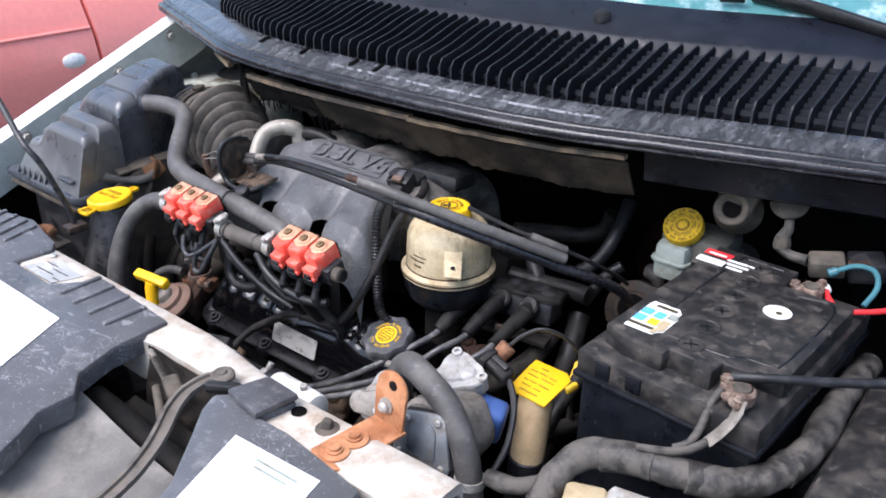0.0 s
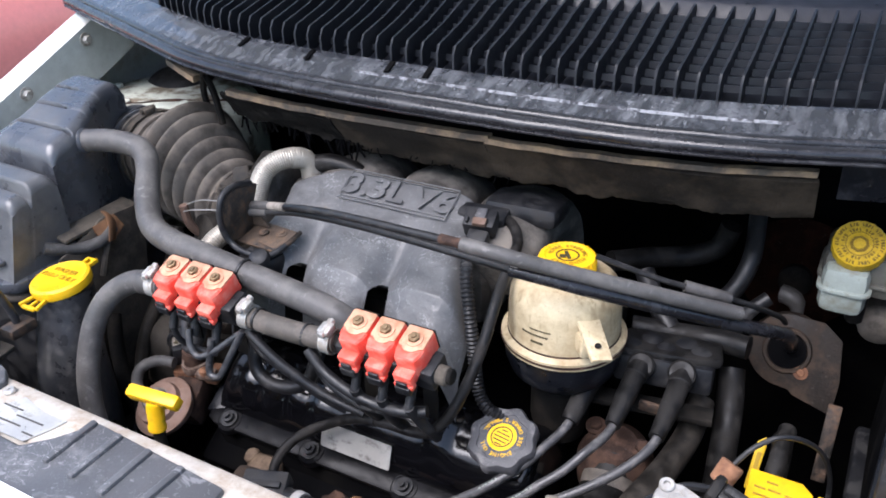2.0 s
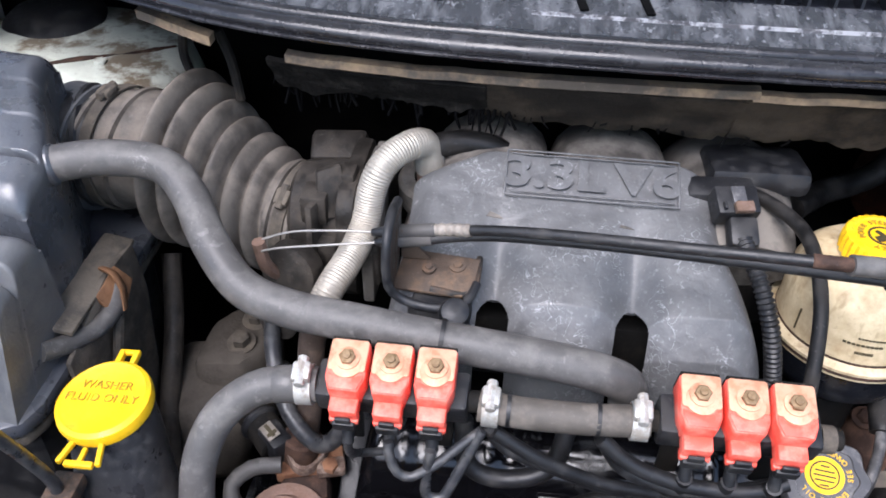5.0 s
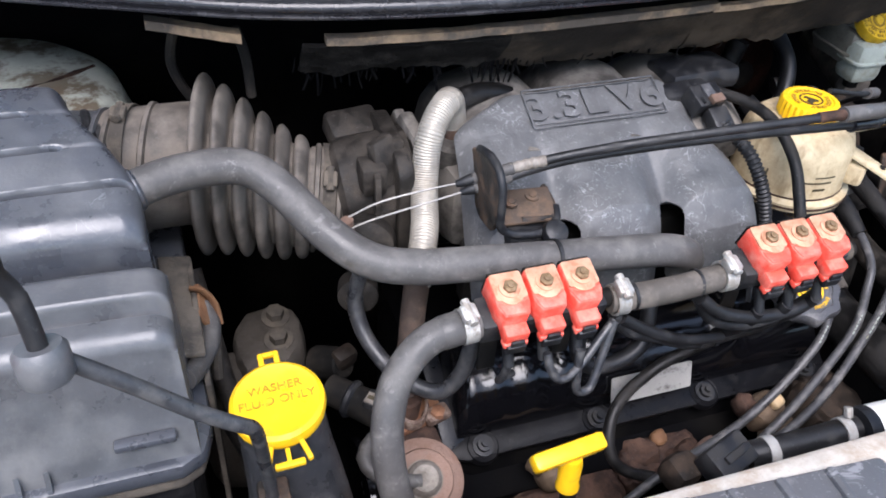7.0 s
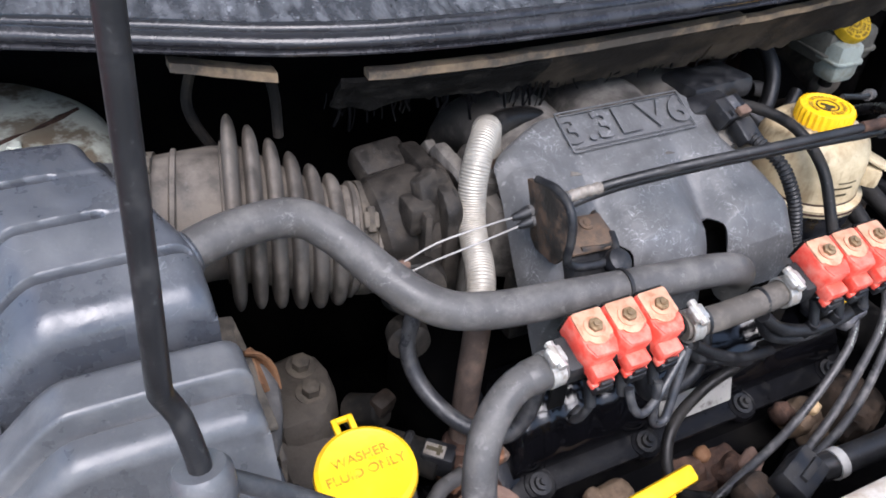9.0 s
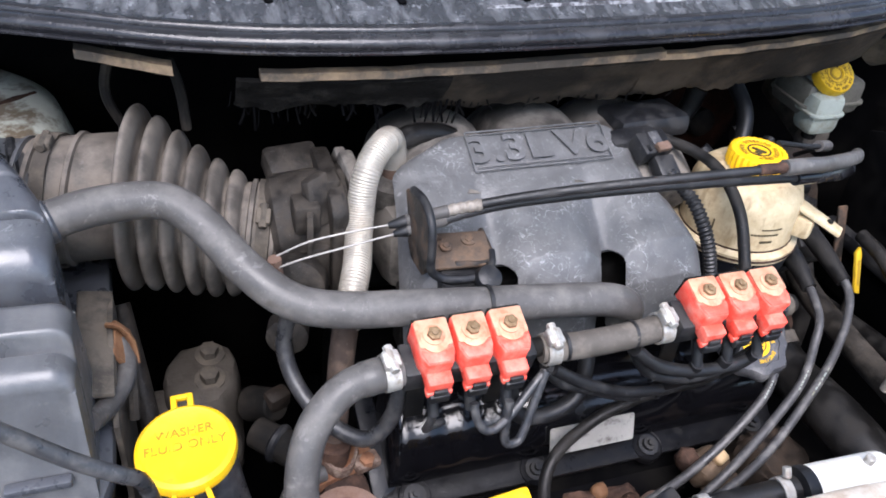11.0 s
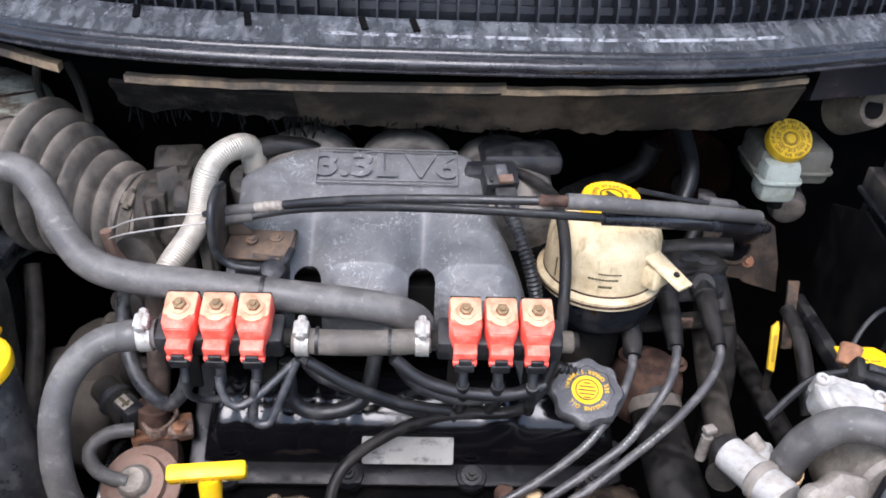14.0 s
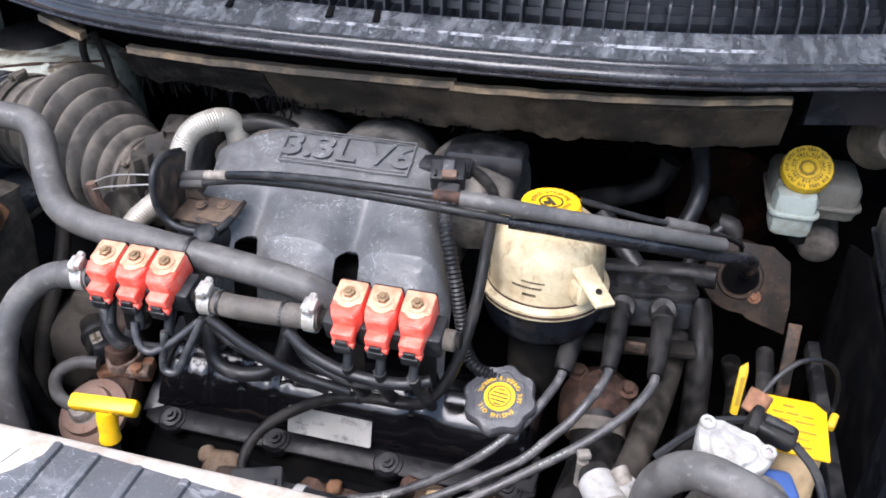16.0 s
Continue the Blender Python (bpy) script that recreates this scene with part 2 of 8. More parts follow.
    "old_hose": material("old_dusty_hose", (0.0095, 0.009, 0.0088), 0.48, spread=0.3, dirt=(0.022, 0.020, 0.018), dirt_amount=0.4, dirt_size=0.02, spec=0.25),
    "dirty_yellow": material("grimy_yellow_plastic", (0.58, 0.37, 0.02), 0.45, spread=0.15, dirt=(0.4, 0.25, 0.02), dirt_amount=0.35, dirt_size=0.008, edge=0.12, specks=0.0),
    "cap_print": material("grime_in_moulding", (0.2, 0.125, 0.015), 0.6, spread=0.3),
    # brown rust darkened almost to black, so the colour carries the booster's shade
    "shaded_rust": material("rust_in_shade", (0.012, 0.005, 0.0035), 0.85, spread=0.4, dirt=(0.028, 0.011, 0.007), dirt_amount=0.4, dirt_size=0.03, spec=0.05),
    "white_alu": material("corroded_white_aluminium", (0.37, 0.36, 0.34), 0.6, 0.1, spread=0.2, dirt=(0.23, 0.205, 0.17), dirt_amount=0.4, dirt_size=0.012, edge=0.12, bump=0.4),
    "airbox_dusty": material("dusty_grey_plastic", (0.075, 0.078, 0.083), 0.36, spread=0.2, dirt=(0.15, 0.148, 0.145), dirt_amount=0.36, dirt_size=0.05, edge=0.15, spec=0.65),
    "egr": material("pinkish_rusty_casting", (0.25, 0.165, 0.13), 0.75, spread=0.25, dirt=(0.17, 0.1, 0.07), dirt_amount=0.35, dirt_size=0.02, bump=0.4, spec=0.15),
    "corroded": material("corroded_clamp", (0.12, 0.078, 0.06), 0.75, 0.0, spread=0.35, size=0.008, dirt=(0.33, 0.26, 0.21), dirt_amount=0.42, dirt_size=0.007, edge=0.14, bump=0.6, spec=0.2),
    "dull_alu": material("dull_cast_metal", (0.24, 0.215, 0.185), 0.6, 0.15, spread=0.3, dirt=(0.09, 0.074, 0.058), dirt_amount=0.45, dirt_size=0.014, edge=0.15, bump=0.4),
    "tan_tube": material("tan_filler_tube", (0.62, 0.45, 0.26), 0.5, spread=0.15, dirt=(0.34, 0.23, 0.12), dirt_amount=0.32, dirt_size=0.025, edge=0.16),
    "worn_black": material("worn_black_plastic", (0.06, 0.06, 0.064), 0.4, spread=0.25, dirt=(0.24, 0.23, 0.22), dirt_amount=0.26, dirt_size=0.012, edge=0.16, spec=0.45),
    # darker copy of frost with dark patches, for the tank body
    "dark_frost": material("dark_frosted_plastic", (0.13, 0.125, 0.105), 0.5, spread=0.2, dirt=(0.05, 0.045, 0.038), dirt_amount=0.5, dirt_size=0.02, edge=0.2),
    "strap_tan": material("rusty_tan_strap", (0.2, 0.105, 0.055), 0.65, spread=0.3, dirt=(0.11, 0.05, 0.026), dirt_amount=0.42, dirt_size=0.012, edge=0.14, bump=0.4, spec=0.2),
    "grime_brown": material("brown_oily_grime", (0.020, 0.0175, 0.015), 0.6, spread=0.35, dirt=(0.06, 0.05, 0.04), dirt_amount=0.45, dirt_size=0.02, edge=0.14, bump=0.4, spec=0.25),
    "worn_tan": material("stained_tan_casting", (0.15, 0.105, 0.07), 0.65, spread=0.3, dirt=(0.07, 0.048, 0.034), dirt_amount=0.42, dirt_size=0.014, edge=0.14, bump=0.4, spec=0.2),
    "old_pipe": material("dull_brown_pipe", (0.07, 0.052, 0.043), 0.7, spread=0.3, dirt=(0.12, 0.085, 0.066), dirt_amount=0.4, dirt_size=0.02, bump=0.4, spec=0.15),
    "bracket_plate": material("oily_rusty_plate", (0.062, 0.045, 0.034), 0.6, spread=0.3, dirt=(0.16, 0.1, 0.06), dirt_amount=0.3, dirt_size=0.014, edge=0.15, bump=0.4, spec=0.3),
    "lead_wire": material("ignition_wire", (0.05, 0.049, 0.05), 0.38, spread=0.25, dirt=(0.12, 0.115, 0.11), dirt_amount=0.3, dirt_size=0.012, spec=0.5),
    "lead_grey": material("grey_wire_sheath", (0.03, 0.031, 0.034), 0.35, spread=0.25, dirt=(0.07, 0.068, 0.066), dirt_amount=0.35, dirt_size=0.012, spec=0.5),
    "tyre": material("tyre_rubber", (0.02, 0.02, 0.021), 0.7),
}


# ---- building helpers ----
ORIGIN = {}


def scratched(key, pale, stretch, amount, lumps=0.0, low=0.64):
    """Adds pale streaks drawn out one way, a scatter of dried spots, and slow dents to a surface."""
    n, l = M[key].node_tree.nodes, M[key].node_tree.links
    b = n["Principled BSDF"]
    tc = n.new("ShaderNodeTexCoord")
    colour = b.inputs["Base Color"].links[0].from_socket
    for scale, lo, k in ((stretch, low, amount), ((420, 420, 420), 0.69, amount * 0.9), ((160, 160, 160), 0.70, amount * 0.5)):
        mp = n.new("ShaderNodeMapping")
        mp.inputs["Scale"].default_value = scale
        l.new(tc.outputs["Object"], mp.inputs["Vector"])
        t = n.new("ShaderNodeTexNoise")
        t.inputs["Scale"].default_value = 1.0
        t.inputs["Detail"].default_value = 3.0
        t.inputs["Distortion"].default_value = 0.6
        l.new(mp.outputs["Vector"], t.inputs["Vector"])
        r = n.new("ShaderNodeMapRange")
        r.inputs["From Min"].default_value, r.inputs["From Max"].default_value = lo, lo + 0.05
        r.inputs["To Max"].default_value = k
        l.new(t.outputs["Fac"], r.inputs["Value"])
        x = n.new("ShaderNodeMix")
        x.data_type = "RGBA"
        l.new(r.outputs["Result"], x.inputs["Factor"])
        l.new(colour, x.inputs["A"])
        x.inputs["B"].default_value = (*pale, 1)
        colour = x.outputs["Result"]
    l.new(colour, b.inputs["Base Color"])
    if lumps:
        t = n.new("ShaderNodeTexNoise")
        t.inputs["Scale"].default_value = 55.0
        t.inputs["Detail"].default_value = 3.0
        l.new(tc.outputs["Object"], t.inputs["Vector"])
        u = n.new("ShaderNodeBump")
        u.inputs["Strength"].default_value = 0.6
        u.inputs["Distance"].default_value = lumps
        l.new(t.outputs["Fac"], u.inputs["Height"])
        l.new(b.inputs["Normal"].links[0].from_socket, u.inputs["Normal"])
        l.new(u.outputs["Normal"], b.inputs["Normal"])


def streaked(key, pale, stretch, low, width, amount):
    """Lays soft patches, drawn out one way, over a surface."""
    n, l = M[key].node_tree.nodes, M[key].node_tree.links
    b = n["Principled BSDF"]
    tc, mp, t = n.new("ShaderNodeTexCoord"), n.new("ShaderNodeMapping"), n.new("ShaderNodeTexNoise")
    mp.inputs["Scale"].default_value = stretch
    l.new(tc.outputs["Object"], mp.inputs["Vector"])
    t.inputs["Scale"].default_value, t.inputs["Detail"].default_value, t.inputs["Roughness"].default_value = 1.0, 5.0, 0.62
    l.new(mp.outputs["Vector"], t.inputs["Vector"])
    r = n.new("ShaderNodeMapRange")
    r.inputs["From Min"].default_value, r.inputs["From Max"].default_value, r.inputs["To Max"].default_value = low, low + width, amount
    l.new(t.outputs["Fac"], r.inputs["Value"])
    x = n.new("ShaderNodeMix")
    x.data_type = "RGBA"
    l.new(r.outputs["Result"], x.inputs["Factor"])
    l.new(b.inputs["Base Color"].links[0].from_socket, x.inputs["A"])
    x.inputs["B"].default_value = (*pale, 1)
    l.new(x.outputs["Result"], b.inputs["Base Color"])


def scuffed(key, pale, size, width, amount, patch=30.0, low=0.52):
    """Draws thin crooked scratch lines, gathered in patches, over a surface."""
    n, l = M[key].node_tree.nodes, M[key].node_tree.links
    b = n["Principled BSDF"]
    tc = n.new("ShaderNodeTexCoord")
    values = []
    for scale, detail, wobble in ((size, 2.0, 1.2), (patch, 3.0, 0.0)):
        t = n.new("ShaderNodeTexNoise")
        t.inputs["Scale"].default_value, t.inputs["Detail"].default_value, t.inputs["Distortion"].default_value = scale, detail, wobble
        l.new(tc.outputs["Object"], t.inputs["Vector"])
        values.append(t.outputs["Fac"])
    off, size_of, line, mask, both = (n.new(k) for k in ("ShaderNodeMath", "ShaderNodeMath", "ShaderNodeMapRange", "ShaderNodeMapRange", "ShaderNodeMath"))
    off.operation, size_of.operation, both.operation = "SUBTRACT", "ABSOLUTE", "MULTIPLY"
    off.inputs[1].default_value = 0.5
    l.new(values[0], off.inputs[0])
    l.new(off.outputs[0], size_of.inputs[0])
    line.inputs["From Max"].default_value, line.inputs["To Min"].default_value, line.inputs["To Max"].default_value = width, amount, 0.0
    l.new(size_of.outputs[0], line.inputs["Value"])
    mask.inputs["From Min"].default_value, mask.inputs["From Max"].default_value = low, low + 0.1
    l.new(values[1], mask.inputs["Value"])
    l.new(line.outputs["Result"], both.inputs[0])
    l.new(mask.outputs["Result"], both.inputs[1])
    x = n.new("ShaderNodeMix")
    x.data_type = "RGBA"
    l.new(both.outputs[0], x.inputs["Factor"])
    l.new(b.inputs["Base Color"].links[0].from_socket, x.inputs["A"])
    x.inputs["B"].default_value = (*pale, 1)
    l.new(x.outputs["Result"], b.inputs["Base Color"])


scuffed("manifold", (0.42, 0.43, 0.44), 95.0, 0.014, 0.55, 26.0, 0.50)
scuffed("airbox", (0.3, 0.31, 0.32), 70.0, 0.008, 0.4, 18.0, 0.54)
scuffed("shroud", (0.6, 0.6, 0.61), 80.0, 0.012, 0.5, 20.0, 0.52)
scuffed("hose", (0.26, 0.25, 0.24), 130.0, 0.02, 0.4, 40.0, 0.56)
scratched("manifold", (0.2, 0.205, 0.21), (190, 60, 80), 0.18, 0.003)
streaked("cowl", (0.13, 0.134, 0.144), (110, 28, 70), 0.47, 0.2, 0.6)
streaked("cowl", (0.3, 0.31, 0.33), (190, 90, 120), 0.62, 0.05, 0.4)
streaked("battery", (0.07, 0.058, 0.046), (45, 45, 45), 0.55, 0.12, 0.4)
streaked("cream", (0.2, 0.13, 0.06), (90, 90, 22), 0.56, 0.10, 0.55)
streaked("airbox", (0.15, 0.148, 0.142), (300, 300, 300), 0.66, 0.05, 0.5)
scratched("shroud", (0.36, 0.36, 0.37), (60, 110, 60), 0.45)
scratched("battery", (0.12, 0.105, 0.09), (90, 90, 90), 0.45)
scratched("hose", (0.2, 0.19, 0.18), (120, 120, 120), 0.35)


def thing(name, label, category, at=(0, 0, 0), group="", kind=""):
    """An Empty at the base of a thing; its parts hang under it."""
    ob = new(name)
    ob.empty_display_size = 0.02
    ob.location = at
    ORIGIN[ob] = Vector(at)
    return tagged(ob, label, category, group, kind)


def part(name, bm, mat, parent=None, label="", sharp=38):
    """Links a bmesh, given in the place's coordinates, as one mesh under a thing or a part."""
    me = bpy.data.meshes.new(name)
    at = ORIGIN.get(parent, Vector((0, 0, 0)))
    bmesh.ops.translate(bm, verts=bm.verts, vec=-at)
    bmesh.ops.recalc_face_normals(bm, faces=bm.faces)
    for f in bm.faces:
        f.smooth = True
    bm.to_mesh(me)
    bm.free()
    me.set_sharp_from_angle(angle=radians(sharp))
    me.materials.append(M[mat])
    ob = new(name, me)
    ob.parent = parent
    ORIGIN[ob] = at
    return tagged(ob, label) if label else ob


def structure(name, bm, mat, label, category):
    return tagged(part(name, bm, mat), label, category, kind="structure")


def smooth(a, b, t):
    t = max(0.0, min(1.0, (t - a) / (b - a)))
    return t * t * (3 - 2 * t)


def turn(rx=0, ry=0, rz=0):
    return Euler([radians(a) for a in (rx, ry, rz)]).to_matrix().to_4x4()


def join(bm, other):
    me = bpy.data.meshes.new("scratch")
    other.to_mesh(me)
    other.free()
    bm.from_mesh(me)
    bpy.data.meshes.remove(me)
    return bm


def box(c, s, r=0.003, rot=(0, 0, 0), bm=None, taper=1.0, seg=2):
    """A box with rounded edges, its top narrowed by taper."""
    b = bmesh.new()
    bmesh.ops.create_cube(b, size=1)
    for v in b.verts:
        k = taper if v.co.z > 0 else 1.0
        v.co = Vector((v.co.x * s[0] * k, v.co.y * s[1] * k, v.co.z * s[2]))
    if r > 0:
        bmesh.ops.bevel(b, geom=b.edges, offset=min(r, 0.45 * min(s)), segments=seg, affect="EDGES", profile=0.5)
    bmesh.ops.transform(b, matrix=Matrix.Translation(c) @ turn(*rot), verts=b.verts)
    return join(bm, b) if bm else b


def frame_along(d):
    d = Vector(d).normalized()
    return d.to_track_quat("Z", "Y").to_matrix().to_4x4()


def lathe(profile, origin, axis=(0, 0, 1), seg=28, bm=None, lobes=0, depth=0.0, closed=True):
    """A turned shape: profile of (radius, height) about the axis through origin; lobes scallop its outline."""
    b = bmesh.new()
    rings = []
    for r, h in profile:
        ring = []
        for i in range(seg):
            a = 2 * math.pi * i / seg
            k = 1 + (depth * math.cos(lobes * a) if lobes else 0)
            ring.append(b.verts.new((r * k * math.cos(a), r * k * math.sin(a), h)))
        rings.append(ring)
    for p, q in zip(rings, rings[1:]):
        for i in range(seg):
            j = (i + 1) % seg
            b.faces.new((p[i], p[j], q[j], q[i]))
    if closed:
        b.faces.new(rings[0][::-1])
        b.faces.new(rings[-1])
    bmesh.ops.transform(b, matrix=Matrix.Translation(origin) @ frame_along(axis), verts=b.verts)
    return join(bm, b) if bm else b


def rod(p, q, r, r2=None, seg=16, bm=None, round_end=0.0):
    p, q = Vector(p), Vector(q)
    d = (q - p).length
    r2 = r if r2 is None else r2
    e = min(round_end or 0.12 * min(r, r2), d * 0.3)
    return lathe([(r - e, 0), (r, e), (r2, d - e), (r2 - e, d)], p, q - p, seg, bm)


def spline(points, step=0.006):
    """Evenly drawn points of a smooth curve through the points given."""
    p = [Vector(v) for v in points]
    p = [2 * p[0] - p[1]] + p + [2 * p[-1] - p[-2]]
    out = []
    for a, b, c, d in zip(p, p[1:], p[2:], p[3:]):
        n = max(2, int((c - b).length / step))
        for i in range(n):
            t = i / n
            out.append(0.5 * (2 * b + (c - a) * t + (2 * a - 5 * b + 4 * c - d) * t * t + (3 * b - a - 3 * c + d) * t ** 3))
    out.append(p[-2])
    return out


def tube(points, r, seg=12, bm=None, ribs=0.0, rib=0.0, step=0.006, flat=1.0, wob=0.0):
    """A hose, pipe or wire along a smooth curve. ribs: the pitch of its corrugation, rib: its depth."""
    line = spline(points, min(step, ribs / 8) if ribs else step)
    b = bmesh.new()
    rings, up, run = [], None, 0.0
    for i, c in enumerate(line):
        d = (line[min(i + 1, len(line) - 1)] - line[max(i - 1, 0)]).normalized()
        if up is None:
            up = d.orthogonal().normalized()
        up = (up - d * up.dot(d)).normalized()
        side = d.cross(up)
        if i:
            run += (c - line[i - 1]).length
        k = r(run) if callable(r) else r
        if ribs:
            k += rib * math.cos(2 * math.pi * run / ribs)
        if wob:
            k *= 1 + wob * noise.noise(c * 60)
        rings.append([b.verts.new(c + k * (math.cos(a) * up * flat + math.sin(a) * side)) for a in (2 * math.pi * j / seg for j in range(seg))])
    for p, q in zip(rings, rings[1:]):
        for i in range(seg):
            j = (i + 1) % seg
            b.faces.new((p[i], p[j], q[j], q[i]))
    b.faces.new(rings[0][::-1])
    b.faces.new(rings[-1])
    return join(bm, b) if bm else b


def prism(outline, depth, m=None, r=0.0, bm=None, seg=2):
    """A flat plate: the outline in its x and y, depth along its z, put in place by m."""
    b = bmesh.new()
    f = b.faces.new([b.verts.new((x, y, 0)) for x, y in outline])
    ext = bmesh.ops.extrude_face_region(b, geom=[f])
    bmesh.ops.translate(b, verts=[v for v in ext["geom"] if isinstance(v, bmesh.types.BMVert)], vec=(0, 0, depth))
    bmesh.ops.recalc_face_normals(b, faces=b.faces)
    if r:
        bmesh.ops.bevel(b, geom=b.edges, offset=r, segments=seg, affect="EDGES", profile=0.5)
    if m:
        bmesh.ops.transform(b, matrix=m, verts=b.verts)
    return join(bm, b) if bm else b


def sheet(f, nu, nv, thick=0.0, bm=None):
    """A surface f(u, v) with u and v from 0 to 1; thick gives it a back, along z."""
    b = bmesh.new()
    g = [[b.verts.new(f(i / nu, j / nv)) for j in range(nv + 1)] for i in range(nu + 1)]
    for i in range(nu):
        for j in range(nv):
            b.faces.new((g[i][j], g[i + 1][j], g[i + 1][j + 1], g[i][j + 1]))
    if thick:
        bmesh.ops.recalc_face_normals(b, faces=b.faces)
        bmesh.ops.solidify(b, geom=b.faces[:], thickness=thick)
    return join(bm, b) if bm else b


def sweep(section, xs, place, bm=None, closed=False):
    """A section of (a, b) pairs carried along xs: place(x, a, b) gives each point."""
    b = bmesh.new()
    g = [[b.verts.new(place(x, *s)) for s in section] for x in xs]
    n = len(section)
    for p, q in zip(g, g[1:]):
        for j in range(n if closed else n - 1):
            k = (j + 1) % n
            b.faces.new((p[j], p[k], q[k], q[j]))
    if closed:
        b.faces.new(g[0][::-1])
        b.faces.new(g[-1])
    return join(bm, b) if bm else b


def rounded(w, h, r, n=4):
    """The outline of a rounded rectangle."""
    out = []
    for cx, cy, a0 in ((w / 2 - r, h / 2 - r, 0), (-w / 2 + r, h / 2 - r, 90), (-w / 2 + r, -h / 2 + r, 180), (w / 2 - r, -h / 2 + r, 270)):
        for i in range(n + 1):
            a = radians(a0 + 90 * i / n)
            out.append((cx + r * math.cos(a), cy + r * math.sin(a)))
    return out


def lettering(name, text, mat, m, size, parent, depth=0.0004, label="", spacing=1.0, bold=0.0, gap=1.0):
    """Raised letters in the built-in font, as a mesh in place."""
    cu = bpy.data.curves.new(name, "FONT")
    cu.body, cu.size, cu.extrude, cu.align_x, cu.align_y = text, size, depth, "CENTER", "CENTER"
    cu.space_character, cu.offset, cu.space_word = spacing, bold, gap
    scratch = bpy.data.objects.new(name, cu)
    me = bpy.data.meshes.new_from_object(scratch)
    bpy.data.objects.remove(scratch)
    bm = bmesh.new()
    bm.from_mesh(me)
    bpy.data.meshes.remove(me)
    bmesh.ops.transform(bm, matrix=m, verts=bm.verts)
    return part(name, bm, mat, parent, label)


def ring_lettering(name, text, mat, m, radius, size, start, step, parent, depth=0.0003, inward=False):
    """Letters set round a circle, reading clockwise with tops outwards, or the other way round."""
    whole = bmesh.new()
    for i, ch in enumerate(text):
        if ch == " ":
            continue
        cu = bpy.data.curves.new(name, "FONT")
        cu.body, cu.size, cu.extrude, cu.align_x, cu.align_y = ch, size, depth, "CENTER", "CENTER"
        scratch = bpy.data.objects.new(name, cu)
        me = bpy.data.meshes.new_from_object(scratch)
        bpy.data.objects.remove(scratch)
        a = radians(start + (step if inward else -step) * i)
        me.transform(m @ Matrix.Translation((radius * math.cos(a), radius * math.sin(a), 0)) @ Matrix.Rotation(a + (math.pi / 2 if inward else -math.pi / 2), 4, "Z"))
        whole.from_mesh(me)
        bpy.data.meshes.remove(me)
    return part(name, whole, mat, parent)


def clamp(at, axis, r, group="hose clamps", screw=(0, 0, 1), mat="zinc"):
    """A worm-drive hose clamp: band, screw housing and screw."""
    at, axis, screw = Vector(at), Vector(axis).normalized(), Vector(screw)
    screw = (screw - axis * screw.dot(axis)).normalized()
    c = thing("hose_clamp", ("dull zinc" if mat == "zinc" else "dusty grey") + " worm-drive clamp round a rubber hose", "hose clamp", at, group)
    band = lathe([(r, -0.005), (r + 0.0016, -0.005), (r + 0.0016, 0.005), (r, 0.005)], at, axis, 24, closed=False)
    part("band", band, mat, c)
    side = axis.cross(screw)
    top = at + screw * (r + 0.004)
    m = Matrix.Translation(top) @ Matrix((side, axis, screw)).transposed().to_4x4()
    h = box((0, 0, 0), (0.013, 0.0115, 0.007), 0.002)
    bmesh.ops.transform(h, matrix=m, verts=h.verts)
    part("screw_housing", h, mat, c)
    part("screw", rod(top - side * 0.010 + screw * 0.001, top + side * 0.0095 + screw * 0.001, 0.0034, seg=8), mat, c)
    return c


def bolt(name, at, axis, r, h, mat, parent, washer=1.6, washer_mat=None):
    """A hexagon head on a washer."""
    b = lathe([(r * washer, 0), (r * washer, 0.0016), (r * 1.05, 0.0018)], at, axis, 20)
    w = part("washer", b, washer_mat or mat, parent)
    hd = lathe([(r, 0.0018), (r, h), (r * 0.85, h + 0.0008)], at, axis, 6)
    return part(name, hd, mat, parent)


# ---- the large structure: ground, engine bay, cowl, windscreen ----
structure("ground", sheet(lambda u, v: Vector((-400 + 800 * u, -400 + 800 * v, 0)), 8, 8), "asphalt", "grey worn asphalt of the parking place", "ground")


def bow(x):
    """How far the curved cowl lies back at x: nearly straight in the middle, swept at the ends."""
    d = x - 0.05
    a = min(abs(d), 0.333)
    return 0.109 * a * a + 1.93 * a ** 4 + max(0.0, abs(d) - 0.333) * (0.40 if d < 0 else 0.30)


# engine bay walls: grimy metal, its near-black colour standing for deep shade
structure("bay_floor", box((0.05, 0.0, 0.40), (1.5, 1.2, 0.02), 0), "bay", "grimy undertray below the engine, darkened as if in shade", "undertray")
structure("firewall", box((0.08, 0.51, 0.74), (1.46, 0.02, 0.68), 0.004), "bay", "grimy sheet metal firewall behind the engine, with shade in its colour", "firewall")
structure("inner_wing_left", box((-0.60, 0.05, 0.64), (0.02, 0.82, 0.46), 0.004), "bay", "grimy inner wing panel beside the air filter, with shade in its colour", "inner wing")
structure("inner_wing_right", box((0.80, 0.05, 0.70), (0.02, 0.90, 0.58), 0.004), "bay", "grimy inner wing panel beside the battery, darkened as if in shade", "inner wing")
structure("radiator_wall", box((0.05, -0.215, 0.62), (1.3, 0.02, 0.42), 0.004), "bay", "radiator panel at the nose of the bay, coloured near-black for shade", "radiator panel")

xs = [-0.62 + 1.40 * i / 90 for i in range(91)]

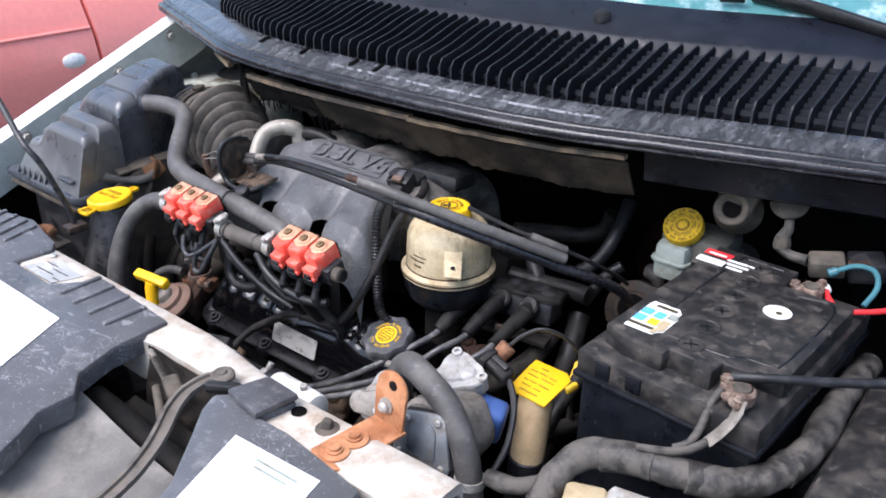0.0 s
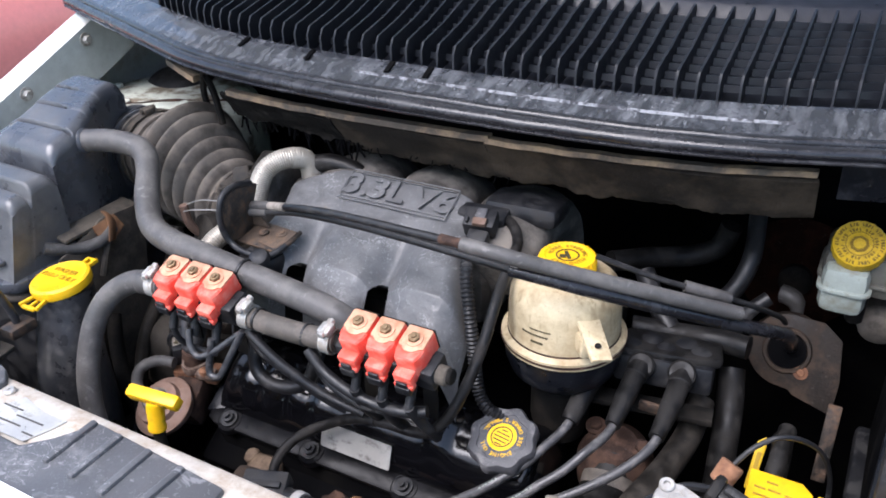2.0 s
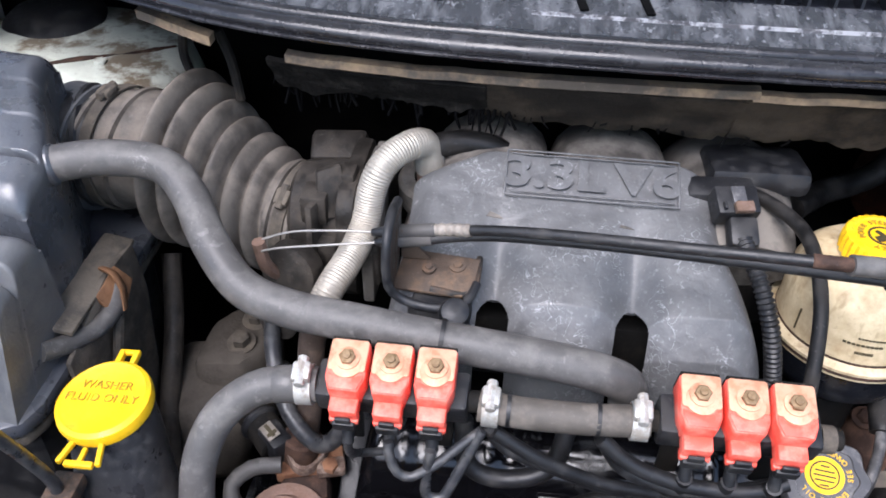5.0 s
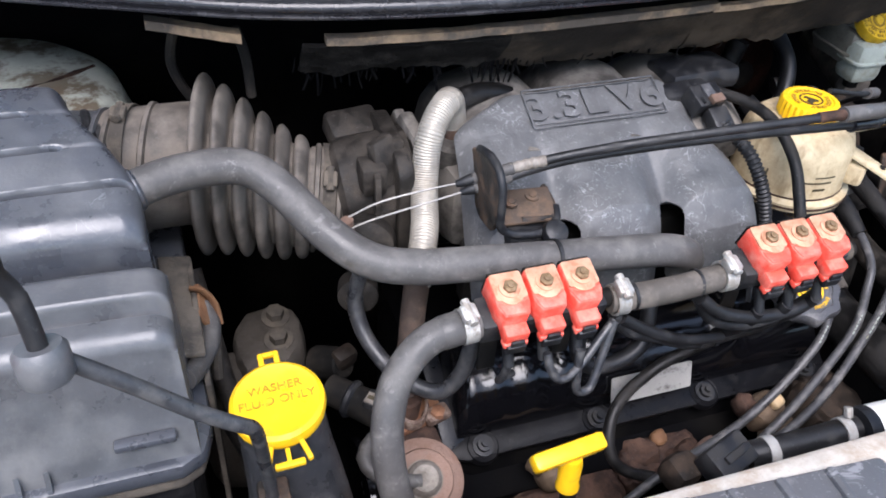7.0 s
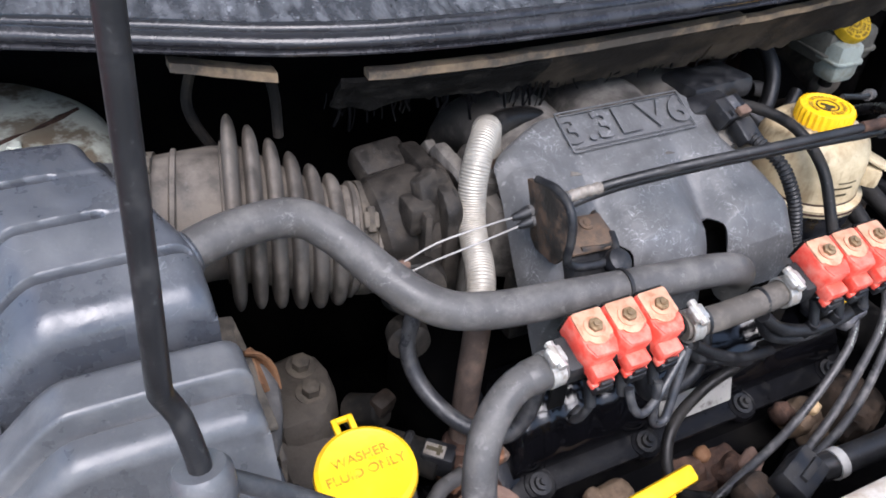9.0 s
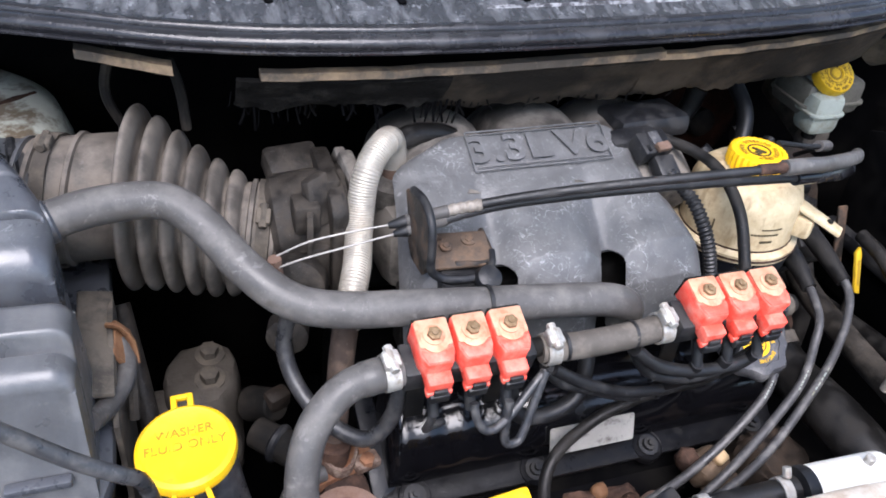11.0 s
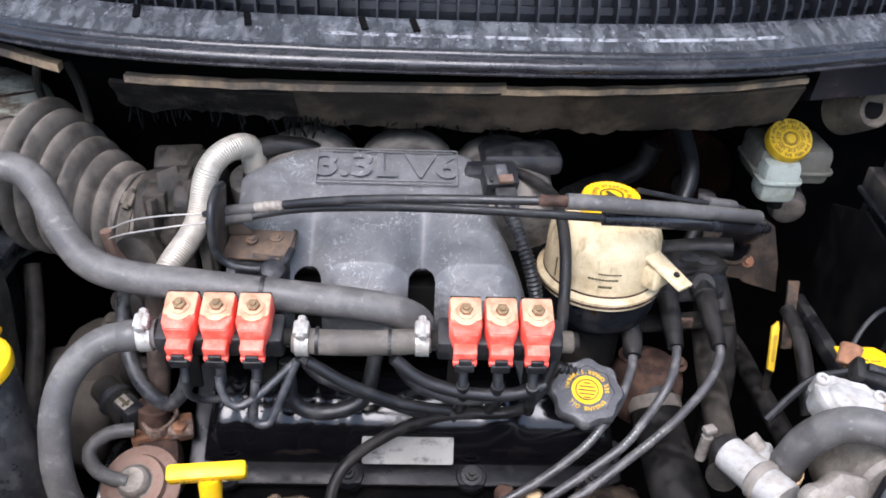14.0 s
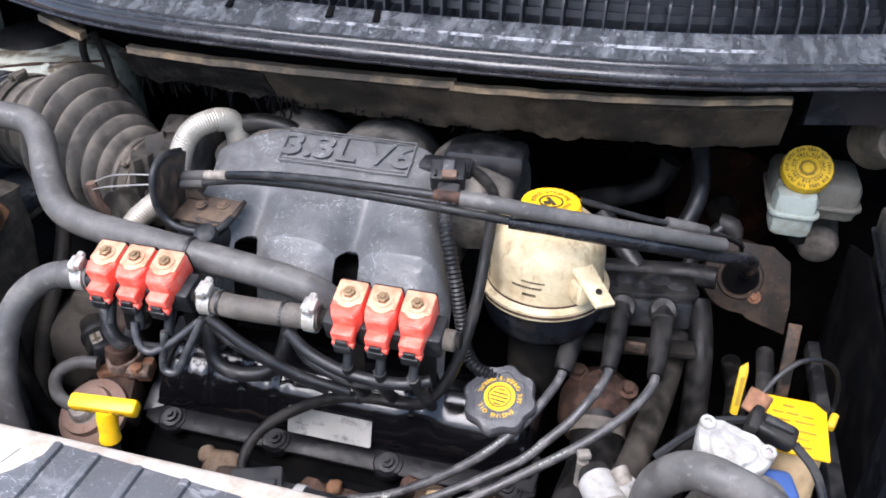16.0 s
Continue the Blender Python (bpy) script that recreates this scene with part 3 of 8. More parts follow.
# cowl apron with its flat sill and back panel
front = [(0.166, 1.072), (0.172, 1.0825), (0.186, 1.0855), (0.190, 1.0890), (0.216, 1.0935), (0.221, 1.082), (0.20, 1.062), (0.166, 1.066)]
structure("cowl_panel", sweep(front, xs, lambda x, a, b: Vector((x, a + bow(x), b)), closed=True), "cowl", "black weathered plastic cowl sill with chalky stains", "cowl panel")
back = [(0.2215, 1.081), (0.335, 1.122), (0.345, 1.142), (0.352, 1.146), (0.415, 1.171), (0.415, 1.150), (0.2215, 1.066)]
structure("cowl_back_panel", sweep(back, xs, lambda x, a, b: Vector((x, a + bow(x), b)), closed=True), "cowl_back", "black plastic cowl panel below the windscreen", "cowl panel")
slits = thing("cowl_slits", "dark drain slits across the cowl sill", "drain slit", (0.0, 0.2, 1.088), kind="structure")
for x in (-0.20, -0.105, -0.008, 0.035):
    part("slit", box((x, 0.203 + bow(x), 1.0925), (0.006, 0.022, 0.002), 0.0008, (8, 0, 12)), "bay", slits)
structure("cowl_edge_trim", sweep([(0.1880, 1.0872), (0.1889, 1.0892), (0.1898, 1.0895), (0.1890, 1.0866)], [-0.04 + 0.40 * i / 60 for i in range(61)],
          lambda x, a, b: Vector((x, a + bow(x), b)), closed=True), "chalk", "chalky white worn edge along the cowl", "trim")

# cowl grille: upright slats, with fine bars across between them
grille = thing("cowl_grille", "black plastic cowl grille with upright slats below the windscreen", "grille", (0.1, 0.22, 1.08), kind="structure")
PITCH = 0.0172
slat_x = [-0.41 + PITCH * i for i in range(66)]
slat_outline = [(0.2165, 1.088), (0.2165, 1.107), (0.2215, 1.115), (0.262, 1.124), (0.30, 1.136), (0.335, 1.144), (0.341, 1.140), (0.338, 1.126), (0.28, 1.103)]


def upright(x, outline, half):
    b = bmesh.new()
    a = [b.verts.new((x - half, y + bow(x), z)) for y, z in outline]
    c = [b.verts.new((x + half, y + bow(x), z)) for y, z in outline]
    b.faces.new(a)
    b.faces.new(c[::-1])
    for i in range(len(a)):
        j = (i + 1) % len(a)
        b.faces.new((a[i], c[i], c[j], a[j]))
    return b


for x in slat_x:
    part("slat", upright(x, slat_outline, 0.0010), "grille", grille)
for k in range(9):
    y, z = 0.232 + 0.0115 * k, 1.096 + 0.0040 * k
    part("cross_bar", sweep([(y, z), (y + 0.0015, z + 0.006), (y + 0.0035, z + 0.006), (y + 0.003, z)], [slat_x[0] + (slat_x[-1] - slat_x[0]) * i / 60 for i in range(61)],
         lambda x, a, b: Vector((x, a + bow(x), b)), closed=True), "grille", grille)
nozzle = thing("washer_nozzle", "small black washer jet on the cowl panel", "washer jet", (0.25, 0.37, 1.15))
part("jet_body", lathe([(0.011, 0), (0.011, 0.008), (0.008, 0.014), (0.003, 0.016)], (0.25, 0.382, 1.152), (0, -0.3, 1), 20), "plastic", nozzle)

# weatherstrip along the front of the cowl: two rubber rolls and a lip
seal = thing("cowl_seal", "grey-black rubber weatherstrip along the cowl edge", "weatherstrip", (0.08, 0.15, 1.05), kind="structure")
upper = [(0.1690 + 0.0052 * math.cos(a), 1.0806 + 0.0042 * math.sin(a)) for a in (2 * math.pi * i / 14 for i in range(14))]
part("upper_roll", sweep(upper, xs, lambda x, a, b: Vector((x, a + bow(x), b + 0.0006 * noise.noise(Vector((x * 22, 6, 3))))), closed=True), "seal", seal)
roll = [(0.1612 + 0.0083 * math.cos(a), 1.0752 + 0.0060 * math.sin(a)) for a in (2 * math.pi * i / 16 for i in range(16))]
part("outer_roll", sweep(roll, xs, lambda x, a, b: Vector((x, a + bow(x), b + 0.0008 * noise.noise(Vector((x * 30, 0, 3))))), closed=True), "seal", seal)
lip = [(0.1555, 1.0718), (0.1530, 1.0700), (0.1532, 1.0685), (0.172, 1.0685), (0.172, 1.072)]
part("lip", sweep(lip, xs, lambda x, a, b: Vector((x, a + bow(x), b + 0.0006 * noise.noise(Vector((x * 50, 4, 0))))), closed=True), "seal", seal)
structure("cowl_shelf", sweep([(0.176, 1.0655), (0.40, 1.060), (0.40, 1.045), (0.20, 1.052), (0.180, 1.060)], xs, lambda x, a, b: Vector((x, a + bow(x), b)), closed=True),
          "bay", "sheet metal below the cowl, coloured near-black for shade", "cowl metal")

# heat shield on the firewall
shield = thing("heat_shield", "brown dusty fibre heat shield with a torn lower edge", "heat shield", (0.08, 0.2, 1.0))


def ragged(x, s=55.0):
    return 0.007 * noise.noise(Vector((x * s * 0.5, 2.0, 0))) + 0.003 * noise.noise(Vector((x * s * 1.7, 5.0, 0))) + 0.002 * noise.noise(Vector((x * s * 5, 9.0, 0)))


def hung(x0, x1, top, low, back, tear=1.0):
    def f(u, v):
        x = x0 + (x1 - x0) * u
        z = top + (low - top + tear * ragged(x) * (1 if v > 0.9 else 0)) * v
        return Vector((x, 0.178 + bow(x) + back * v + 0.003 * noise.noise(Vector((x * 22, v * 3, 1))), z))
    return sheet(f, int(abs(x1 - x0) / 0.004) + 2, 6, 0.004)


part("panel", hung(0.106, 0.385, 1.046, 1.002, 0.026), "shield", shield)
part("panel", hung(-0.07, 0.108, 1.044, 1.000, 0.030), "shield", shield)
part("felt_backing", hung(-0.225, -0.066, 1.040, 1.010, 0.022, 1.3), "felt", shield, "matted dark felt, torn and hanging")


fringe = bmesh.new()
for k in range(90):
    x = random.uniform(-0.23, -0.05) if k < 72 else random.uniform(-0.05, 0.16)
    top = (1.012 if x < -0.066 else 1.004) + ragged(x) + random.uniform(0, 0.006)
    long = (random.uniform(0.006, 0.022) if k % 4 else random.uniform(0.015, 0.035)) * (1 if k < 72 else 0.45)
    y = 0.2005 + bow(x) + random.uniform(-0.002, 0.002)
    sway = random.uniform(-0.006, 0.006)
    tube([(x, y, top), (x + 0.3 * sway, y - 0.001, top - 0.5 * long), (x + sway, y + random.uniform(-0.003, 0.003), top - long)], random.choice((0.0005, 0.0007, 0.0012)), 5, fringe, step=0.008)
tagged(part("fringe", fringe, "bay", shield, "loose hanging fibres"), kind="stuff")


def strip(x0, x1, z0, z1, w=0.009, h=0.006):
    sec = [(-w / 2, -h / 2), (-w / 2, h / 2), (w / 2, h / 2), (w / 2, -h / 2)]
    return sweep(sec, [x0 + (x1 - x0) * i / 24 for i in range(25)],
                 lambda x, a, b: Vector((x, 0.1745 + bow(x) + a, z0 + (z1 - z0) * (x - x0) / (x1 - x0) + b + 0.001 * noise.noise(Vector((x * 40, 7, 0))))), closed=True)


part("edge_strip", strip(-0.209, 0.113, 1.044, 1.050), "shield_edge", shield, "tan worn folded edge")
part("edge_strip", strip(0.109, 0.384, 1.0475, 1.053, 0.008, 0.005), "shield_edge", shield, "tan worn folded edge")
part("edge_strip", strip(-0.332, -0.268, 1.052, 1.046, 0.011, 0.007), "shield_edge", shield, "tan worn folded edge")
part("hanger", tube([(-0.27, 0.222, 1.045), (-0.264, 0.225, 1.02), (-0.262, 0.228, 0.985)], 0.004, 8), "dark", shield)
part("hanger", tube([(-0.31, 0.26, 1.04), (-0.318, 0.262, 1.0), (-0.30, 0.258, 0.96), (-0.288, 0.255, 0.955)], 0.004, 8), "dark", shield)

# body side of the cowl, right of the heat shield
structure("cowl_side_panel", sweep([(0.184, 1.060), (0.190, 1.026), (0.215, 1.016), (0.26, 1.016), (0.26, 1.060)], [0.40 + 0.37 * i / 12 for i in range(13)],
          lambda x, a, b: Vector((x, a + bow(x) * 0.9, b)), closed=True), "case", "dark blue-black painted panel below the cowl", "cowl metal")

# windscreen, wiper
structure("windscreen", sheet(lambda u, v: Vector((-0.75 + 1.66 * u, 0.415 + bow(-0.75 + 1.66 * u) * 0.9 + 0.75 * v, 1.164 + 0.48 * v)), 30, 10, 0.005), "glass",
          "teal-tinted windscreen glass with wet streaks", "windscreen")
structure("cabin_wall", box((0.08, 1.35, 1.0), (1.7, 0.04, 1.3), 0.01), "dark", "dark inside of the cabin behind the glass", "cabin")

# front crossmember and wings
def cross_point(x, a, b):
    """The crossmember's line; behind the latch it is a narrow strip."""
    gate = smooth(0.062, 0.080, x) * (1 - smooth(0.205, 0.225, x))
    y = a - 0.017 * smooth(0.10, 0.27, x) - 0.02 * max(0.0, x - 0.2) + 0.10 * max(0.0, -0.22 - x)
    if a < -0.165:
        y += (a + 0.007 - y) * gate
    return Vector((x, y, b + 0.05 * max(0.0, x - 0.2)))


cross = [(-0.138, 0.872), (-0.138, 0.888), (-0.143, 0.892), (-0.158, 0.893), (-0.162, 0.893), (-0.186, 0.893), (-0.192, 0.888), (-0.192, 0.84), (-0.188, 0.84), (-0.186, 0.882), (-0.144, 0.882)]
structure("front_crossmember", sweep(cross, [-0.50 + 0.955 * i / 60 for i in range(61)], cross_point, closed=True),
          "worn_white", "stained white painted steel crossmember at the nose", "crossmember")

structure("crossmember_face", sweep([(-0.1885, 0.886), (-0.1900, 0.866), (-0.1985, 0.842), (-0.2015, 0.812), (-0.1975, 0.812), (-0.1945, 0.842), (-0.1865, 0.866)], [0.070 + 0.148 * i / 12 for i in range(13)],
          lambda x, a, b: Vector((x, a + 0.0015 * noise.noise(Vector((x * 40, b * 40, 0))), b)), closed=True), "grime_brown", "grimy brown front face of the crossmember behind the latch", "crossmember")

wing = thing("front_wing", "white painted car wing with a bolted inner flange", "car wing", (-0.6, 0.1, 0.9), kind="structure")


def wing_z(y):
    return 0.913 + 0.40 * (y + 0.013)


ys = [-0.45 + 1.0 * i / 40 for i in range(41)]
part("flange", sweep([(-0.575, -0.075), (-0.583, -0.075), (-0.583, 0.0), (-0.575, 0.004)], ys, lambda y, a, b: Vector((a, y, wing_z(y) + b)), closed=True), "wing_flange", wing, "dirty pale flange with bolts")
part("top_panel", sweep([(-0.576, 0.003), (-0.584, 0.009), (-0.598, 0.011), (-0.612, 0.006), (-0.628, -0.02), (-0.645, -0.10), (-0.66, -0.40), (-0.64, -0.40), (-0.630, -0.10), (-0.615, -0.02), (-0.605, 0.0), (-0.59, 0.002)], ys,
     lambda y, a, b: Vector((a, y, wing_z(y) + b)), closed=True), "white", wing)
for y in (0.02, 0.20, 0.31):
    bolt("bolt", (-0.5745, y, wing_z(y) - 0.012), (1, 0, 0), 0.006, 0.007, "zinc", wing)

# white nose of the car in front of the crossmember
structure("bumper_cover", sweep([(-0.27, 0.80), (-0.30, 0.815), (-0.42, 0.80), (-0.47, 0.72), (-0.48, 0.45), (-0.46, 0.45), (-0.44, 0.70), (-0.40, 0.77), (-0.31, 0.79), (-0.27, 0.785)], [-0.72 + 1.6 * i / 20 for i in range(21)],
          lambda x, a, b: Vector((x, a + 0.22 * (x - 0.08) ** 2, b - 0.05 * (x - 0.08) ** 2)), closed=True), "nose", "dusty tan plastic nose of the car behind the grille", "bumper")

structure("nose_panel", sheet(lambda u, v: Vector((-0.42 + 0.80 * u, -0.262 - 0.012 * u - 0.20 * v, 0.868 - 0.012 * v - 0.008 * math.sin(9 * u) - 0.006 * math.sin(3 + 14 * u + 4 * v))), 30, 10, 0.004), "nose",
          "dusty tan plastic panel below the nose shrouds", "nose panel")

# the raised bonnet, above and behind the view, held by its prop
structure("bonnet", sheet(lambda u, v: Vector((-0.70 + 1.54 * u, 0.47 - 0.50 * v, 1.24 + 0.80 * v + 0.03 * math.sin(math.pi * u))), 10, 8, 0.02), "white", "raised white bonnet seen from below", "bonnet")


# ---- the engine ----
block = thing("engine_block", "grimy engine block below the covers, with shade in its colour", "engine block", (0.03, 0.12, 0.45))
# casting and head take the bay's painted-in shade
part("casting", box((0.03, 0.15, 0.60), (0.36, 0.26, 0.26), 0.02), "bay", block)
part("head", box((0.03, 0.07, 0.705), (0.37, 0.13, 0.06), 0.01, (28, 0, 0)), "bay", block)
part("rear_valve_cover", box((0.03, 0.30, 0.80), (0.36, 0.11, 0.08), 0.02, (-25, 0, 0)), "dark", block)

# front valve cover, glossy black
cover = thing("valve_cover", "glossy black valve cover with bolted flange and a metal plate", "valve cover", (0.04, 0.06, 0.73))
section = [(0.036, 0.733), (0.035, 0.744), (0.034, 0.752), (0.033, 0.762), (0.0338, 0.770), (0.0362, 0.778), (0.0405, 0.786), (0.0465, 0.7935), (0.0545, 0.8005), (0.065, 0.8065), (0.080, 0.8105), (0.102, 0.805), (0.122, 0.785), (0.13, 0.76), (0.13, 0.735), (0.08, 0.715)]


def cover_point(x, a, b):
    x0, x1 = -0.142, 0.222
    e = min(1.0, (x - x0) / 0.018, (x1 - x) / 0.018)
    e = math.sqrt(max(0.0, 1 - (1 - e) ** 2))
    lift = max(0.0, b - 0.757)
    wave = 0.003 * math.sin((x + 0.06) * 95) ** 2 * smooth(-0.122, -0.10, x) * (1 - smooth(-0.02, 0.0, x)) if b > 0.765 else 0.0
    wave += 0.007 * math.exp(-((x - 0.12) / 0.012) ** 2) if b > 0.78 else 0.0
    return Vector((x, 0.075 + (a - 0.075) * (0.90 + 0.10 * e if b > 0.757 else 1) - 0.5 * wave, b - lift * (1 - e) + wave))


part("body", sweep(section, [-0.142 + 0.364 * i / 182 for i in range(183)], cover_point, closed=True), "gloss", cover, sharp=60)
part("flange", prism([(-0.150, -0.004), (-0.138, -0.009), (0.212, -0.009), (0.228, -0.002), (0.228, 0.012), (-0.150, 0.012)], 0.006, Matrix.Translation((0, 0.027, 0.7400)) @ turn(24, 0, 0), 0.002), "cover_flange", cover)
part("flange_end", prism([(-0.012, 0.0), (0.010, 0.0), (0.012, 0.10), (-0.004, 0.10)], 0.006, Matrix.Translation((-0.144, 0.030, 0.741)) @ turn(30, 0, 6), 0.002), "case", cover)
part("flange_end", prism([(-0.010, 0.0), (0.012, 0.0), (0.014, 0.030), (0.008, 0.034)], 0.005, Matrix.Translation((0.214, 0.028, 0.742)) @ turn(34, 0, -4), 0.0015), "cover_flange", cover)
for x in (-0.122, -0.015, 0.094, 0.203):
    m = Vector((x, 0.0265, 0.742))
    part("boss", lathe([(0.0148, -0.004), (0.0145, 0.003), (0.0135, 0.0045), (0.0125, 0.0038)], m, (0, -0.40, 0.92), 24), "cover_flange", cover)
    part("bolt_head", lathe([(0.0095, 0.005), (0.0095, 0.0065), (0.006, 0.0067), (0.006, 0.011), (0.003, 0.0112), (0.003, 0.015)], m, (0, -0.40, 0.92), 12), "plastic", cover)
part("metal_plate", prism(rounded(0.080, 0.026, 0.002), 0.0012, Matrix.Translation((0.037, 0.0312, 0.770)) @ turn(72, 0, 0)), "plate", cover, "dull silver identification plate")

# oil filler cap
cap_m = Matrix.Translation((0.189, 0.046, 0.824)) @ turn(22, 0, -8)
oil = thing("oil_filler_cap", "black scalloped oil filler cap with yellow printed ring", "oil cap", (0.189, 0.05, 0.80))
b = lathe([(0.018, -0.02), (0.018, -0.004), (0.028, -0.003), (0.0305, 0.0), (0.0305, 0.008), (0.0285, 0.011), (0.022, 0.0115), (0.0215, 0.0105), (0.001, 0.0105)], (0, 0, 0), (0, 0, 1), 96, lobes=8, depth=0.055)
bmesh.ops.transform(b, matrix=cap_m, verts=b.verts)
part("cap", b, "worn_black", oil)
b = lathe([(0.0132, 0.0106), (0.0132, 0.0112), (0.0002, 0.0112)], (0, 0, 0), (0, 0, 1), 40)
bmesh.ops.transform(b, matrix=cap_m, verts=b.verts)
part("yellow_disc", b, "yellow", oil)
b = bmesh.new()
for y, w in ((0.0062, 0.006), (0.0028, 0.013), (-0.0006, 0.015), (-0.0040, 0.013), (-0.0072, 0.006)):
    box((0, y, 0.0114), (w, 0.0011, 0.0006), 0, bm=b)
lathe([(0.0100, 0.0112), (0.0100, 0.0117), (0.0090, 0.0117), (0.0090, 0.0112)], (0, 0, 0), (0, 0, 1), 32, bm=b, closed=False)
bmesh.ops.transform(b, matrix=cap_m, verts=b.verts)
part("symbol", b, "print", oil)
ring_lettering("ring_words", "SEE OWNER'S MANUAL", "yellow", cap_m @ Matrix.Translation((0, 0, 0.0108)), 0.0172, 0.0050, 0, 10.5, oil, inward=True)
ring_lettering("ring_words", "ENGINE OIL", "yellow", cap_m @ Matrix.Translation((0, 0, 0.0108)), 0.0172, 0.0050, 325, 11.5, oil)

# intake manifold: ribbed charcoal cover with raised lettering
mani = thing("intake_manifold", "charcoal plastic intake manifold cover with raised 3.3L V6 lettering", "intake manifold", (0.0, 0.12, 0.86))


def cover_edges(v):
    """Left and right edge of the cover, from its back (0) to its front (1)."""
    left = -0.058 - 0.056 * smooth(0.03, 0.30, v) - 0.013 * smooth(0.3, 0.9, v)
    right = 0.085 + 0.019 * smooth(0.05, 0.28, v) + 0.033 * smooth(0.28, 0.8, v)
    return left, right


COVER_LINE = [(0.0, 0.198, 0.955), (0.06, 0.196, 0.974), (0.12, 0.188, 0.981), (0.35, 0.155, 0.966), (0.6, 0.112, 0.952), (0.78, 0.078, 0.936), (0.9, 0.060, 0.912), (1.0, 0.052, 0.870)]


def along(line, v):
    for p, q in zip(line, line[1:]):
        if v <= q[0]:
            t = (v - p[0]) / (q[0] - p[0])
            return [a + (c - a) * t for a, c in zip(p[1:], q[1:])]
    return list(line[-1][1:])


def mani_point(u, v):
    left, right = cover_edges(v)
    x = left + (right - left) * u
    y, z = along(COVER_LINE, v)
    crease = max(math.exp(-abs((x - gx) / 0.0165) ** 1.7) for gx in (-0.048, 0.0455)) * smooth(0.30, 0.72, v)
    side = max(0.0, 1 - min(u, 1 - u) / 0.12) ** 2.4
    front = smooth(0.80, 0.95, v)
    return Vector((x, y + 0.014 * crease * front, z - 0.020 * crease - side * (0.006 + 0.042 * smooth(0.2, 0.75, v))))


def notched(b):
    """Cuts the two bolt notches, round at the top and open below, out of the cover, and gives it thickness."""
    gone = []
    for f in b.faces:
        c = f.calc_center_median()
        for gx in (-0.048, 0.0455):
            w = 0.0112 * math.sqrt(max(0.0, min(1.0, (0.0910 - c.y) / 0.016)))
            if c.y < 0.0910 and abs(c.x - gx) < w:
                gone.append(f)
    bmesh.ops.delete(b, geom=gone, context="FACES")
    bmesh.ops.recalc_face_normals(b, faces=b.faces)
    bmesh.ops.solidify(b, geom=b.faces[:], thickness=0.004)
    return b


part("cover", notched(sheet(mani_point, 380, 230)), "manifold", mani, sharp=60)
text_m = Matrix.Translation((0.0135, 0.1705, 0.9760)) @ turn(23.5, 0, 0)
for w, h in ((0.123, 0.038),):
    b = bmesh.new()
    for sx, sy, cx, cy in ((w, 0.0015, 0, h / 2), (w, 0.0015, 0, -h / 2), (0.0015, h, w / 2, 0), (0.0015, h, -w / 2, 0), (w - 0.006, 0.0010, 0, h / 2 - 0.003), (w - 0.006, 0.0010, 0, 0.003 - h / 2)):
        box((cx, cy, 0), (sx, sy, 0.0014), 0.0006, bm=b)
    bmesh.ops.transform(b, matrix=text_m, verts=b.verts)
    part("frame", b, "manifold", mani)
lettering("raised_letters", "3.3L V6", "manifold", text_m @ Matrix.Translation((0, 0, 0.0001)) @ Matrix.Diagonal((1.2, 1.0, 1, 1)), 0.0355, mani, 0.0003, "raised letters reading 3.3L V6", bold=0.0009, gap=0.6)
# cast runners behind the cover
for x in (-0.062, 0.030, 0.122):
    low = 0.006 if x > 0.1 else 0.0
    b = tube([(x, 0.150, 0.930 - low), (x, 0.20, 0.949 - low), (x, 0.242, 0.948 - low), (x, 0.285, 0.915), (x, 0.30, 0.84)], 0.030, 20, flat=1.0)
    bmesh.ops.scale(b, vec=(1.48, 1, 1), verts=b.verts, space=Matrix.Translation((-x, 0, 0)))
    part("runner", b, "runner", mani)
part("plenum", box((0.0, 0.195, 0.895), (0.25, 0.11, 0.09), 0.03), "runner", mani)
# dark sheet behind the notches, so that they read as black holes
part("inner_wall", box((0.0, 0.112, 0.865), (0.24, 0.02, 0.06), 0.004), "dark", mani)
part("left_flange", prism([(-0.035, -0.045), (0.035, -0.045), (0.045, 0.02), (0.02, 0.05), (-0.02, 0.05), (-0.045, 0.02)], 0.012, Matrix.Translation((-0.150, 0.178, 0.922)) @ turn(90, 0, 90), 0.003), "runner", mani)
part("nipple_boss", lathe([(0.024, -0.02), (0.024, 0.0), (0.021, 0.003), (0.0115, 0.003), (0.0115, -0.004)], (-0.106, 0.188, 0.952), (0, -0.25, 1), 28, closed=False), "runner", mani)
part("nipple", rod((-0.107, 0.188, 0.935), (-0.107, 0.188, 0.972), 0.009), "pinkrust", mani)
part("vacuum_pipe", tube([(-0.104, 0.192, 0.978), (-0.085, 0.200, 0.979), (-0.060, 0.204, 0.974), (-0.04, 0.206, 0.962)], 0.0095, 14), "old_hose", mani)

# throttle body and its linkage
throttle = thing("throttle_valve", "grimy dark throttle body between intake duct and manifold", "throttle body", (-0.18, 0.18, 0.87))
part("bore", rod((-0.205, 0.186, 0.910), (-0.138, 0.180, 0.920), 0.043, 0.045, 28), "grime_brown", throttle)
part("flange", prism(rounded(0.10, 0.10, 0.02), 0.014, Matrix.Translation((-0.168, 0.182, 0.915)) @ turn(90, 0, 90), 0.003), "grime_brown", throttle)
part("sensor_box", box((-0.183, 0.222, 0.948), (0.045, 0.03, 0.022), 0.005, (20, 0, 8)), "grime_brown", throttle)
part("rib_block", box((-0.185, 0.15, 0.948), (0.02, 0.024, 0.024), 0.003), "grime_brown", throttle)
